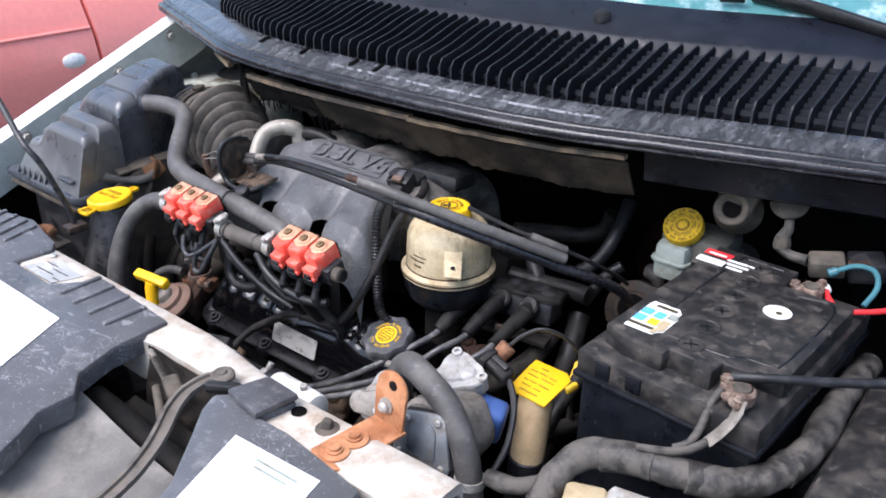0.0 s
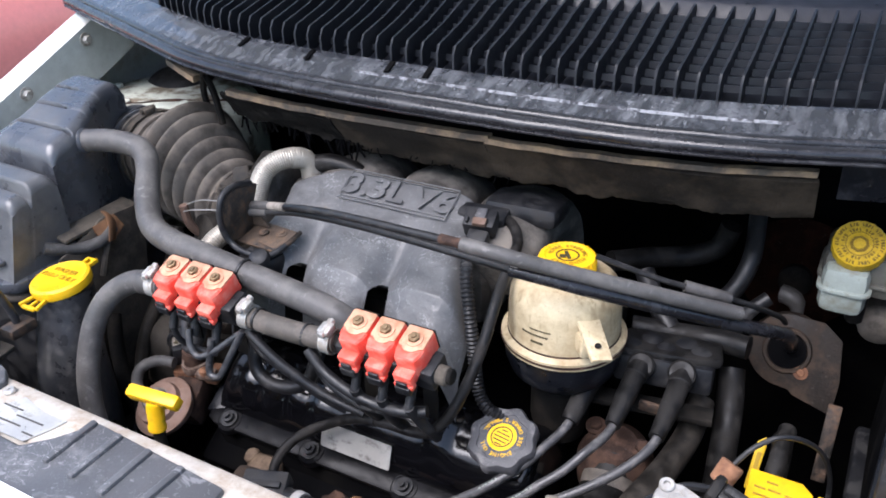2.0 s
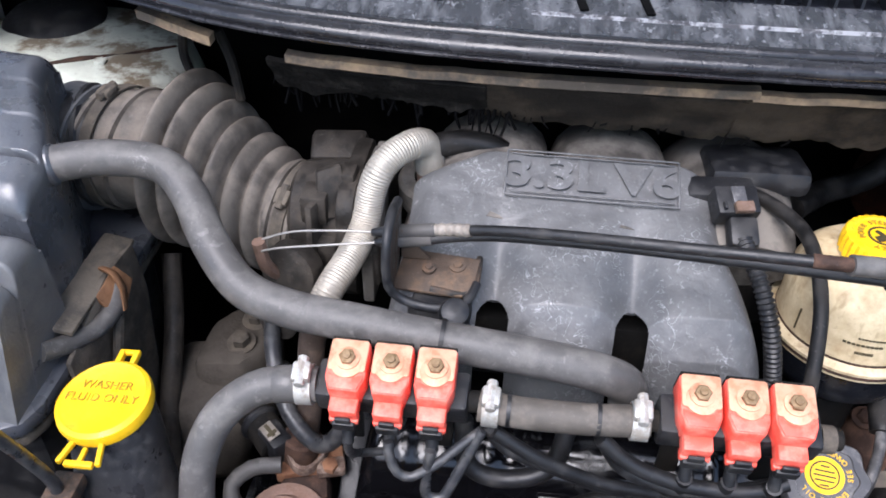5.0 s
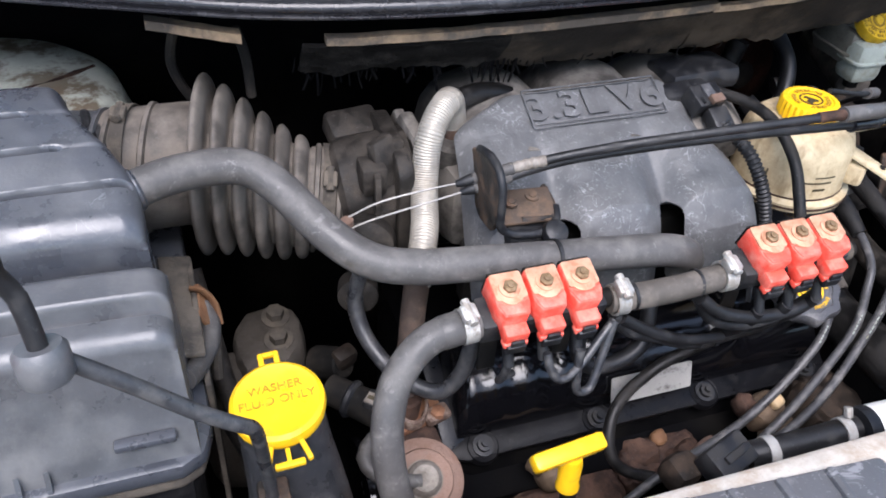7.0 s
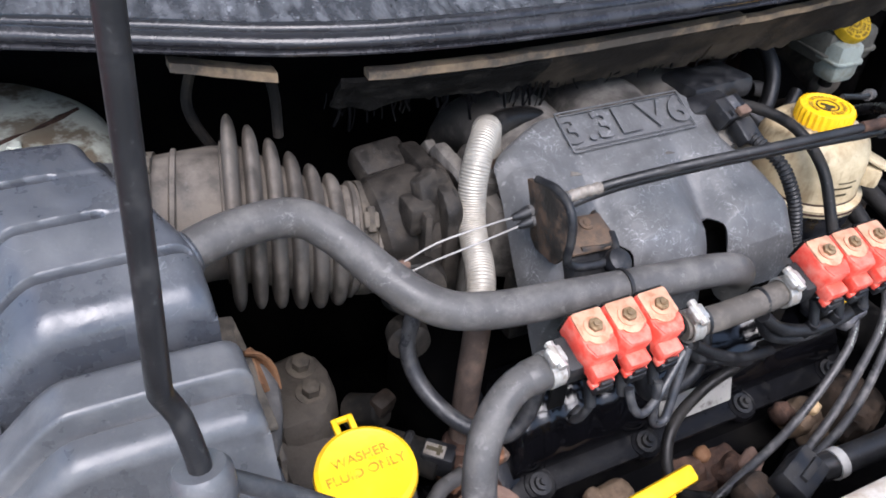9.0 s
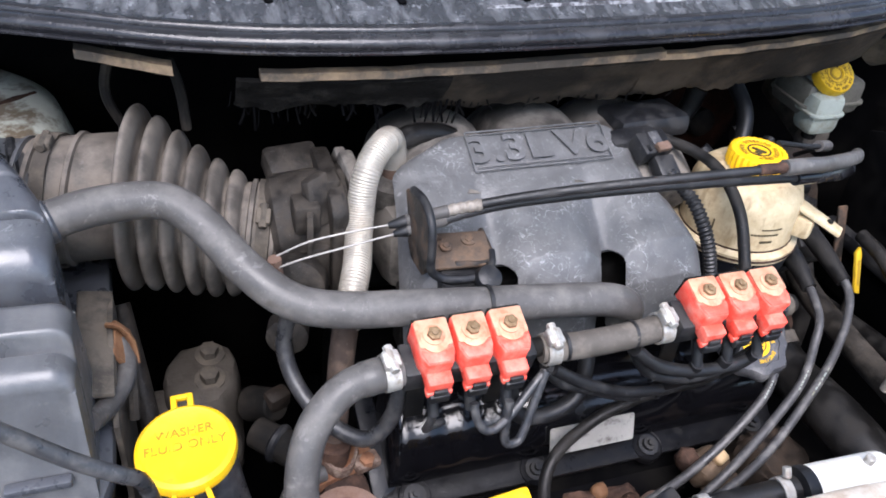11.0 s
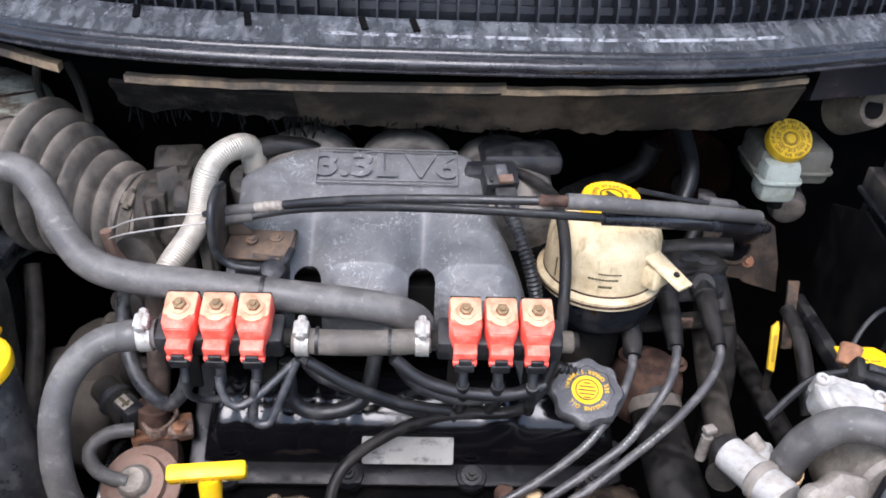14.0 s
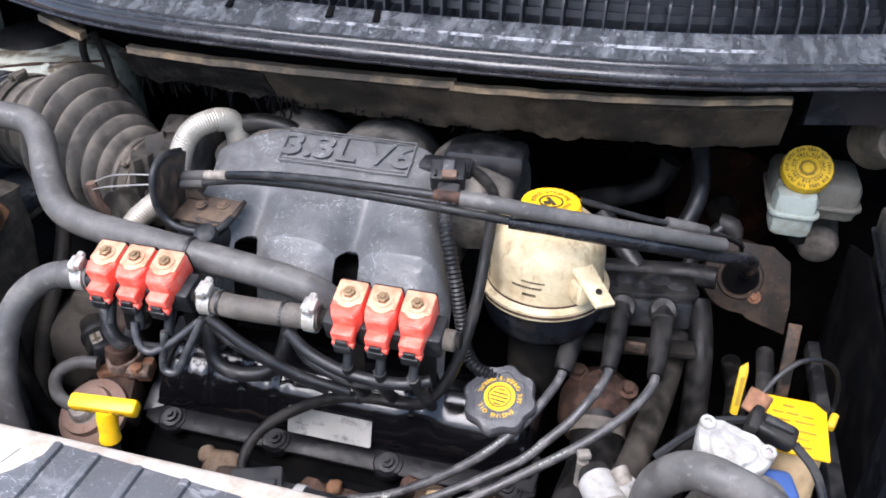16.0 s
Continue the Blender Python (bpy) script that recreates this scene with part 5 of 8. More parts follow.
part("hose", tube([(0.108, 0.19, 0.968), (0.135, 0.175, 0.968), (0.155, 0.145, 0.968), (0.161, 0.115, 0.963), (0.163, 0.085, 0.945), (0.162, 0.062, 0.915), (0.158, 0.042, 0.888), (0.149, 0.026, 0.860), (0.1345, 0.017, 0.840), (0.117, 0.017, 0.830), (0.0886, 0.0165, 0.829),
                   (0.0647, 0.0155, 0.827), (0.0474, 0.0165, 0.819), (0.0305, 0.0180, 0.809), (0.014, 0.0165, 0.798), (-0.002, 0.0125, 0.788), (-0.0165, 0.0038, 0.777), (-0.0250, -0.0090, 0.765), (-0.0255, -0.022, 0.752), (-0.014, -0.030, 0.741), (0.012, -0.034, 0.728)], 0.0050, 12), "old_hose", thin)
part("tie", lathe([(0.0050, -0.0016), (0.0064, -0.0016), (0.0064, 0.0016), (0.0050, 0.0016)], (0.0735, 0.0158, 0.8285), (1, 0.03, 0.15), 14, closed=False), "plastic", thin)

# black hoses and wires from the injectors to the ports
for k, (pts, r) in enumerate((
        ([(-0.130, -0.014, 0.888), (-0.131, -0.008, 0.868), (-0.126, 0.006, 0.850), (-0.110, 0.016, 0.842)], 0.0030),
        ([(-0.1035, -0.018, 0.896), (-0.102, -0.022, 0.886), (-0.097, -0.025, 0.876), (-0.088, -0.025, 0.873), (-0.074, -0.020, 0.881), (-0.058, -0.012, 0.894), (-0.047, -0.007, 0.903)], 0.0032),
        ([(-0.077, -0.018, 0.892), (-0.0785, -0.022, 0.876), (-0.0795, -0.0255, 0.862), (-0.0765, -0.0270, 0.857), (-0.0700, -0.0265, 0.8565), (-0.0655, -0.0245, 0.861), (-0.056, -0.016, 0.883), (-0.047, -0.008, 0.904)], 0.0034),
        ([(-0.045, -0.002, 0.904), (-0.03, -0.004, 0.885), (0.0, -0.002, 0.868), (0.03, 0.002, 0.850), (0.05, 0.008, 0.838)], 0.0050),
        ([(-0.04, -0.006, 0.902), (-0.01, -0.006, 0.880), (0.03, 0.0, 0.855), (0.07, 0.006, 0.842)], 0.0045),
        ([(0.025, -0.006, 0.906), (0.045, -0.010, 0.890), (0.080, -0.012, 0.878), (0.12, -0.010, 0.876), (0.142, -0.004, 0.880)], 0.0050),
        ([(0.025, -0.002, 0.904), (0.042, -0.006, 0.880), (0.075, -0.008, 0.868), (0.11, -0.008, 0.872), (0.14, -0.002, 0.878)], 0.0046),
        ([(0.0775, -0.014, 0.888), (0.079, -0.004, 0.862), (0.078, 0.02, 0.83)], 0.0050),
        ([(0.104, -0.014, 0.888), (0.104, -0.004, 0.862), (0.103, 0.02, 0.83)], 0.0050),
        ([(0.1305, -0.014, 0.888), (0.133, 0.0, 0.862), (0.136, 0.02, 0.83)], 0.0050),
        ([(-0.06, 0.02, 0.88), (-0.055, 0.01, 0.845), (-0.03, 0.008, 0.836), (0.0, 0.014, 0.846), (0.01, 0.03, 0.88)], 0.0065))):
    h = thing("injector_hose", "thin black rubber hose or lead below the injectors", "hose", pts[0], "injector hoses")
    part("hose", tube(pts, r, 10), "lead_grey" if r < 0.0035 else "rubber", h)


# ---- left side: air filter box, washer filler, prop rod ----
airbox = thing("air_filter_box", "grey ribbed plastic air filter box, scuffed and dusty", "air filter box", (-0.45, 0.08, 0.70))


def stepped(x0, x1, y0, y1, z0, top, r, cells=40, lean=0.0, rows=0):
    """A moulded block: top(u, w) gives its top, rounded off by r at the rim; the walls widen downwards by lean."""
    b = bmesh.new()
    w, h, rows = x1 - x0, y1 - y0, rows or cells
    g = [[None] * (rows + 1) for _ in range(cells + 1)]
    for i in range(cells + 1):
        for j in range(rows + 1):
            u, v = 0.5 - 0.5 * math.cos(math.pi * i / cells), 0.5 - 0.5 * math.cos(math.pi * j / rows)
            d = min(u, 1 - u) * w, min(v, 1 - v) * h
            drop = sum(r * (1 - math.sqrt(max(0.0, 1 - (1 - k / r) ** 2))) for k in d if k < r)
            g[i][j] = b.verts.new((x0 + u * w, y0 + v * h, top(u, v) - min(drop, 1.2 * r)))
    for i in range(cells):
        for j in range(rows):
            b.faces.new((g[i][j], g[i + 1][j], g[i + 1][j + 1], g[i][j + 1]))
    rim = [g[i][0] for i in range(cells)] + [g[cells][j] for j in range(rows)] + [g[i][rows] for i in range(cells, 0, -1)] + [g[0][j] for j in range(rows, 0, -1)]
    cx, cy = (x0 + x1) / 2, (y0 + y1) / 2
    low = [b.verts.new((cx + (v.co.x - cx) * (1 + lean), cy + (v.co.y - cy) * (1 + lean), z0)) for v in rim]
    for i in range(len(rim)):
        j = (i + 1) % len(rim)
        b.faces.new((rim[i], rim[j], low[j], low[i]))
    return b


def slope_off(b, x0=-0.437, drop=0.034, taper=0.0):
    """Lets the left part of a moulding fall to a lower level, and narrows its back right corner by taper."""
    for v in b.verts:
        if v.co.z > 0.90:
            v.co.z -= drop * smooth(-0.1, 1.1, (x0 - v.co.x) / 0.044)
        v.co.x -= taper * smooth(0.085, 0.20, v.co.y) * max(0.0, (v.co.x + 0.515) / 0.162)
    return b


def raked(b, reach=0.021):
    """Lets the front wall of the housing run out forwards to its foot."""
    for v in b.verts:
        if v.co.z < 0.89 and v.co.y < 0.03:
            v.co.y -= reach
    return b


def lid_top(u, w):
    z = 0.998 + 0.025 * math.sin(0.5 * math.pi * min(1.0, w * 1.15)) + 0.003 * math.sin(math.pi * u)
    for at, end in ((0.225, 0.985), (0.45, 0.80), (0.69, 0.76)):
        k = w - at - 0.03 * (u - 0.5)
        f = 1 - smooth(end - 0.03, end, u)
        z += 0.0012 * smooth(-0.010, 0.016, k) - 0.0085 * f * math.exp(-(k / 0.0125) ** 4)
    return z


def housing_top(u, w):
    return 0.968 + 0.010 * smooth(0.36, 0.50, w) - 0.0060 * math.exp(-((w - 0.40) / 0.045) ** 4) + 0.003 * math.sin(math.pi * u)


lid = part("lid", slope_off(stepped(-0.515, -0.351, 0.058, 0.205, 0.885, lid_top, 0.014, 90, lean=0.02, rows=360), taper=0.042), "airbox", airbox, sharp=42)
part("front_housing", raked(slope_off(stepped(-0.512, -0.343, -0.007, 0.052, 0.885, housing_top, 0.012, 90, lean=0.03, rows=160))), "airbox_dusty", airbox, sharp=42)
for x in (-0.470, -0.450, -0.425, -0.405):
    part("wall_rib", box((x, 0.057, 0.925), (0.003, 0.014, 0.05), 0.001), "airbox", airbox)
part("catch", box((-0.370, -0.0265, 0.905), (0.036, 0.008, 0.006), 0.002), "airbox", airbox)
part("flange", prism([(-0.545, -0.034), (-0.43, -0.036), (-0.352, -0.036), (-0.338, -0.028), (-0.332, -0.010), (-0.332, 0.21), (-0.545, 0.215)], 0.014, Matrix.Translation((0, 0, 0.872)), 0.004), "airbox", airbox)
part("flange", prism([(-0.542, -0.031), (-0.43, -0.033), (-0.354, -0.033), (-0.341, -0.026), (-0.335, -0.010), (-0.335, 0.21), (-0.542, 0.212)], 0.009, Matrix.Translation((0, 0, 0.860)), 0.003), "dusty", airbox)
part("base", box((-0.440, 0.095, 0.78), (0.19, 0.21, 0.17), 0.02), "plastic", airbox)
for i in range(6):
    x = -0.505 + 0.016 * i
    part("gusset", prism([(0, 0), (0.006, 0), (0, 0.013)], 0.003, Matrix.Translation((x, -0.0285, 0.886)) @ turn(90, 0, -90)), "airbox", airbox)
part("outlet_collar", rod((-0.408, 0.206, 0.945), (-0.376, 0.211, 0.941), 0.046, 0.047, 32), "plastic", airbox)
part("outlet_collar", rod((-0.388, 0.211, 0.941), (-0.380, 0.212, 0.941), 0.0505, 0.0505, 32), "plastic", airbox)
part("hose_socket", rod((-0.368, 0.104, 0.990), (-0.352, 0.109, 0.993), 0.0155, 0.0145, 20), "airbox", airbox)
part("hose_socket", tube([(-0.343, 0.016, 0.905), (-0.336, 0.030, 0.898), (-0.326, 0.058, 0.890), (-0.322, 0.078, 0.892), (-0.325, 0.092, 0.898)], 0.0072, 12), "hose", airbox)
strapped = thing("retaining_clip", "rusty tan metal retaining clip on the filter box", "clip", (-0.322, 0.07, 0.88))
part("clip", prism([(-0.012, -0.016), (0.010, -0.018), (0.013, 0.0), (0.008, 0.016), (-0.010, 0.014)], 0.004, Matrix.Translation((-0.3255, 0.088, 0.899)) @ turn(24, 62, 20), 0.001), "strap_tan", strapped)
part("clip_fold", tube([(-0.332, 0.094, 0.913), (-0.324, 0.092, 0.911), (-0.318, 0.088, 0.902), (-0.317, 0.083, 0.888)], 0.0085, 12, flat=0.25), "strap_tan", strapped)
part("clip_tail", tube([(-0.320, 0.082, 0.892), (-0.321, 0.072, 0.872), (-0.323, 0.064, 0.85)], 0.004, 8), "dusty", strapped)
bay_stay = thing("bay_stay", "dust-caked sheet metal stay between filter box and engine", "stay", (-0.31, 0.08, 0.7))
part("web", prism([(-0.060, -0.11), (0.02, -0.13), (0.052, 0.06), (0.047, 0.108), (0.0, 0.112), (-0.064, 0.090)], 0.004, Matrix.Translation((-0.332, 0.085, 0.80)) @ Matrix(((0, 0, 1, 0), (1, 0, 0, 0), (0, 1, 0, 0), (0, 0, 0, 1))), 0.001), "dusty", bay_stay)
part("shelf", box((-0.340, 0.085, 0.908), (0.024, 0.104, 0.005), 0.002, (0, 10, 0)), "dusty", bay_stay)

tower = thing("strut_tower", "pale green painted strut tower with rust and a black top mount", "strut tower", (-0.46, 0.33, 0.80))
part("dome", lathe([(0.136, 0.80), (0.134, 0.905), (0.126, 0.932), (0.112, 0.943), (0.06, 0.948), (0.03, 0.947)], (-0.490, 0.360, 0), (0, 0, 1), 56), "greenish", tower)
part("top_mount", lathe([(0.050, 0), (0.052, 0.004), (0.045, 0.010), (0.030, 0.013), (0.0, 0.014)], (-0.525, 0.425, 0.944), (0, -0.12, 1), 36), "plastic", tower)
for a in (205, 262, 320):
    x, y = -0.505 + 0.088 * math.cos(radians(a)), 0.395 + 0.088 * math.sin(radians(a))
    bolt("bolt", (x, y, 0.9435), (0.05, -0.1, 1), 0.006, 0.007, "greenish", tower)
part("seam", tube([(-0.545, 0.292, 0.944), (-0.50, 0.312, 0.9475), (-0.479, 0.331, 0.948), (-0.450, 0.346, 0.9475), (-0.415, 0.366, 0.945), (-0.385, 0.392, 0.942)], 0.0026, 6, wob=0.9), "brown_rust", tower)

washer = thing("washer_filler", "yellow hinged washer fluid cap on a black filler neck", "washer filler", (-0.286, -0.01, 0.60))
wm = Matrix.Translation((-0.2895, -0.009, 0.8925)) @ turn(6, -4, -1)
b = lathe([(0.027, -0.006), (0.0303, -0.005), (0.0312, 0.0), (0.0303, 0.004), (0.0275, 0.006), (0.0262, 0.0052), (0.0005, 0.0056)], (0, 0, 0), (0, 0, 1), 56)
bmesh.ops.transform(b, matrix=wm, verts=b.verts)
part("cap", b, "yellow", washer)
b = box((0, -0.0430, -0.0042), (0.0190, 0.0042, 0.0040), 0.0010)
for k in (-1, 1):
    box((0.0112 * k, -0.0355, -0.0030), (0.0034, 0.0170, 0.0040), 0.0010, (0, 0, 14 * k), bm=b)
box((0.0, -0.0372, -0.0040), (0.0030, 0.0110, 0.0034), 0.0008, bm=b)
bmesh.ops.transform(b, matrix=wm, verts=b.verts)
part("pull_tab", b, "yellow", washer)
b = box((0.0052, 0.0365, -0.001), (0.0040, 0.012, 0.005), 0.0012)
box((-0.0052, 0.0365, -0.001), (0.0040, 0.012, 0.005), 0.0012, bm=b)
box((0.0, 0.0415, -0.0015), (0.014, 0.0036, 0.0042), 0.0012, bm=b)
bmesh.ops.transform(b, matrix=wm, verts=b.verts)
part("hinge", b, "yellow", washer)
for row, words in enumerate(("WASHER", "FLUID ONLY")):
    lettering("cap_word", words, "faded_print", wm @ Matrix.Translation((0, 0.009 - 0.010 * row, 0.0060)), 0.0088, washer, 0.0003)
part("neck", tube([(-0.2890, -0.009, 0.884), (-0.287, -0.012, 0.86), (-0.282, -0.028, 0.80), (-0.28, -0.035, 0.70), (-0.28, -0.035, 0.62)], lambda r: 0.029 + 0.010 * smooth(0.0, 0.14, r), 28), "lead_grey", washer)

prop = thing("bonnet_prop", "dark grey steel bonnet prop rod with a rubber collar", "prop rod", (-0.307, -0.064, 0.86))
part("lower_rod", tube([(-0.303, -0.060, 0.862), (-0.304, -0.062, 0.885), (-0.3075, -0.080, 0.945), (-0.3100, -0.0905, 0.972), (-0.3165, -0.0960, 0.984), (-0.335, -0.0960, 1.000), (-0.362, -0.0945, 1.027), (-0.390, -0.093, 1.053)], 0.0041, 12), "lead_grey", prop)
part("upper_rod", tube([(-0.3900, -0.0985, 1.050), (-0.3910, -0.0960, 1.066), (-0.3935, -0.0900, 1.082), (-0.3975, -0.0905, 1.094), (-0.3980, -0.0918, 1.104), (-0.395, -0.086, 1.15), (-0.389, -0.074, 1.25), (-0.380, -0.056, 1.40), (-0.368, -0.020, 1.68), (-0.362, 0.0, 1.99)], 0.0043, 14), "rubber", prop)
part("collar", lathe([(0.010, 0), (0.0115, 0.002), (0.0115, 0.014), (0.0095, 0.017), (0.005, 0.017)], (-0.390, -0.100, 1.044), (-0.05, 0.25, 1), 24), "airbox_dusty", prop, "dusty rubber collar")
part("pivot", box((-0.302, -0.060, 0.862), (0.02, 0.03, 0.012), 0.003), "stamped", prop)
front_bracket = thing("pivot_bracket", "rusty spring bracket beside the washer filler", "bracket", (-0.33, -0.10, 0.82))
part("plate", box((-0.335, -0.095, 0.842), (0.06, 0.05, 0.006), 0.002, (0, 8, 10)), "dusty", front_bracket)
part("spring", tube([(-0.35, -0.09, 0.855), (-0.335, -0.082, 0.858), (-0.32, -0.085, 0.857)], 0.006, 10, ribs=0.004, rib=0.0012), "rust", front_bracket)

# ---- front of the engine: recirculation valve, dipstick, castings ----
egr = thing("recirculation_valve", "rusty round recirculation valve on a flanged pipe", "valve", (-0.17, 0.0, 0.72))
part("diaphragm", lathe([(0.020, -0.012), (0.031, -0.008), (0.0335, -0.003), (0.0335, 0.001), (0.029, 0.005), (0.0245, 0.007), (0.023, 0.013), (0.017, 0.015), (0.013, 0.015), (0.012, 0.021), (0.009, 0.023), (0.0, 0.023)], (-0.1855, -0.0035, 0.7605), (-0.06, -0.50, 0.86), 40), "egr", egr)
part("button", lathe([(0.0150, 0.0150), (0.0138, 0.0156), (0.0126, 0.0212), (0.0100, 0.0236), (0.0, 0.0238)], (-0.1855, -0.0035, 0.7605), (-0.06, -0.50, 0.86), 32), "dull_alu", egr, "pale worn centre cap")
part("body", box((-0.178, 0.026, 0.750), (0.038, 0.045, 0.04), 0.008, (30, 0, 10)), "brown_rust", egr)
part("flange", box((-0.178, 0.046, 0.775), (0.052, 0.022, 0.014), 0.003, (10, 0, 15)), "rust", egr)
part("clamp_band", lathe([(0.0135, -0.005), (0.0165, -0.005), (0.0172, 0.001), (0.0160, 0.005), (0.0135, 0.005)], (-0.181, 0.048, 0.787), (0.1, -0.15, 1), 20, lobes=3, depth=0.10, closed=False), "corroded", egr)
part("flange_crust", box((-0.160, 0.040, 0.782), (0.022, 0.014, 0.010), 0.003, (10, 0, 15)), "corroded", egr)
part("stub", rod((-0.19, 0.05, 0.76), (-0.184, 0.053, 0.80), 0.015), "brown_rust", egr)
part("bolt", lathe([(0.006, 0), (0.006, 0.006), (0.004, 0.007)], (-0.160, 0.038, 0.784), (0, -0.1, 1), 6), "rust", egr)
part("vacuum_hose", tube([(-0.190, -0.014, 0.777), (-0.208, -0.011, 0.779), (-0.222, -0.001, 0.781), (-0.228, 0.012, 0.786), (-0.216, 0.024, 0.792), (-0.195, 0.030, 0.792)], 0.0062, 12), "hose", egr)

dip = thing("oil_dipstick", "yellow plastic oil dipstick handle on a rusty tube", "dipstick", (-0.103, -0.076, 0.6))
dm = Matrix.Translation((-0.1055, -0.0715, 0.853)) @ turn(25, 0, 6)
b = box((0, 0, 0), (0.056, 0.0125, 0.0125), 0.003)
bmesh.ops.transform(b, matrix=dm, verts=b.verts)
part("handle", b, "yellow", dip)
part("stem", lathe([(0.0075, 0), (0.0085, -0.006), (0.0075, -0.024), (0.0085, -0.026), (0.0085, -0.029)], (-0.1035, -0.0735, 0.850), (0.02, 0.12, 1), 16), "yellow", dip)
lettering("handle_word", "ENGINE OIL", "brown_print", dm @ Matrix.Translation((0, -0.0064, 0)) @ turn(90, 0, 0), 0.0075, dip, 0.0002)
part("tube", tube([(-0.103, -0.077, 0.823), (-0.10, -0.078, 0.79), (-0.085, -0.07, 0.72), (-0.07, -0.05, 0.6)], 0.0058, 10), "dark", dip)

def crusted(shapes, amount, seed):
    """Joins rounded lumps and roughens them into one crusted casting."""
    b = bmesh.new()
    for c, size, rot in shapes:
        join(b, box(c, size, 0.35 * min(size), rot, seg=3))
    bmesh.ops.subdivide_edges(b, edges=[e for e in b.edges if e.calc_length() > 0.006], cuts=3, use_grid_fill=True)
    for v in b.verts:
        v.co += amount * noise.noise_vector(v.co * 110 + Vector((seed, 0, 0))) + 0.5 * amount * noise.noise_vector(v.co * 300 + Vector((0, seed, 0)))
    return b


exhaust = thing("exhaust_casting", "crusted brown exhaust casting below the valve cover", "casting", (0.03, 0.0, 0.66))
part("casting", crusted((((0.045, 0.004, 0.690), (0.085, 0.040, 0.040), (20, 0, 5)), ((0.064, -0.010, 0.705), (0.035, 0.026, 0.026), (30, 10, 20)), ((0.028, 0.006, 0.702), (0.034, 0.028, 0.026), (10, -8, -10)), ((-0.05, -0.01, 0.675), (0.11, 0.05, 0.04), (20, 0, 5))), 0.0032, 1.0), "brown_rust", exhaust)
part("stud_nut", crusted((((0.0461, 0.0110, 0.7135), (0.014, 0.014, 0.014), (25, 0, 20)),), 0.0012, 2.0), "strap_tan", exhaust, "flaking orange nut")
part("flange", crusted((((0.082, -0.014, 0.712), (0.030, 0.020, 0.010), (35, 8, 25)),), 0.0014, 5.0), "egr", exhaust)
sensor_block = thing("sensor_block", "dirty pale sensor block below the valve cover", "casting", (-0.075, -0.005, 0.70))
part("casting", crusted((((-0.060, 0.002, 0.718), (0.036, 0.030, 0.030), (20, 0, 10)), ((-0.078, 0.006, 0.726), (0.016, 0.016, 0.014), (10, 0, 30))), 0.0018, 3.0), "worn_tan", sensor_block)
tan_block = thing("bracket_block", "stained tan bracket below the valve cover", "casting", (0.145, -0.01, 0.70))
part("casting", crusted((((0.142, -0.002, 0.735), (0.036, 0.030, 0.034), (25, 0, 15)), ((0.150, -0.016, 0.725), (0.030, 0.024, 0.030), (10, 15, 35))), 0.0016, 4.0), "worn_tan", tan_block)
part("pale_lug", crusted((((0.146, -0.008, 0.753), (0.014, 0.012, 0.010), (20, 0, 20)),), 0.0008, 6.0), "tan_tube", tan_block)
part("rusty_end", crusted((((0.122, 0.002, 0.744), (0.018, 0.020, 0.020), (10, 0, 0)),), 0.0018, 7.0), "brown_rust", tan_block)
part("lower_shell", crusted((((0.215, 0.000, 0.715), (0.075, 0.060, 0.050), (15, 20, 20)),), 0.0030, 8.0), "servo", tan_block)
plugw = thing("front_connector", "black wiring connector on a dirty pale sensor", "connector", (0.028, -0.08, 0.78))
part("housing", box((0.026, -0.083, 0.811), (0.040, 0.026, 0.022), 0.003, (20, 0, 20)), "plastic", plugw)
part("rib", box((0.030, -0.087, 0.822), (0.026, 0.006, 0.004), 0.001, (20, 0, 20)), "plastic", plugw)
part("sensor_body", box((-0.004, -0.074, 0.796), (0.030, 0.026, 0.026), 0.009, (15, 10, 15)), "servo", plugw)
part("hose", tube([(0.046, -0.083, 0.808), (0.070, -0.086, 0.811), (0.100, -0.088, 0.813), (0.142, -0.090, 0.816)], 0.0105, 18), "rubber", plugw)
for x, y, z in ((0.0620, -0.0855, 0.8103), (0.1270, -0.0893, 0.8150)):
    part("clamp_band", lathe([(0.0106, -0.004), (0.0120, -0.004), (0.0120, 0.004), (0.0106, 0.004)], (x, y, z), (1, -0.05, 0.06), 22, closed=False), "white_alu", plugw)
part("clamp_screw", rod((0.1290, -0.0860, 0.8275), (0.1300, -0.0810, 0.8340), 0.0034, seg=8), "zinc", plugw)
canister = thing("gas_filter", "white cylindrical gas filter on a black rubber hose", "filter", (0.18, -0.094, 0.80))
part("can", lathe([(0.0105, -0.037), (0.0165, -0.035), (0.0178, -0.031), (0.0178, 0.031), (0.0165, 0.035), (0.010, 0.037)], (0.1800, -0.0935, 0.8165), (1, -0.06, 0.04), 32), "white", canister)
part("end_cap", lathe([(0.0108, -0.006), (0.0184, -0.005), (0.0184, 0.004), (0.0178, 0.005)], (0.1440, -0.0913, 0.8150), (1, -0.06, 0.04), 32, closed=False), "plastic", canister, "black end cap")
part("bleed_screw", rod((0.1952, -0.0935, 0.8330), (0.1952, -0.0940, 0.8410), 0.0040, seg=8), "zinc", canister)
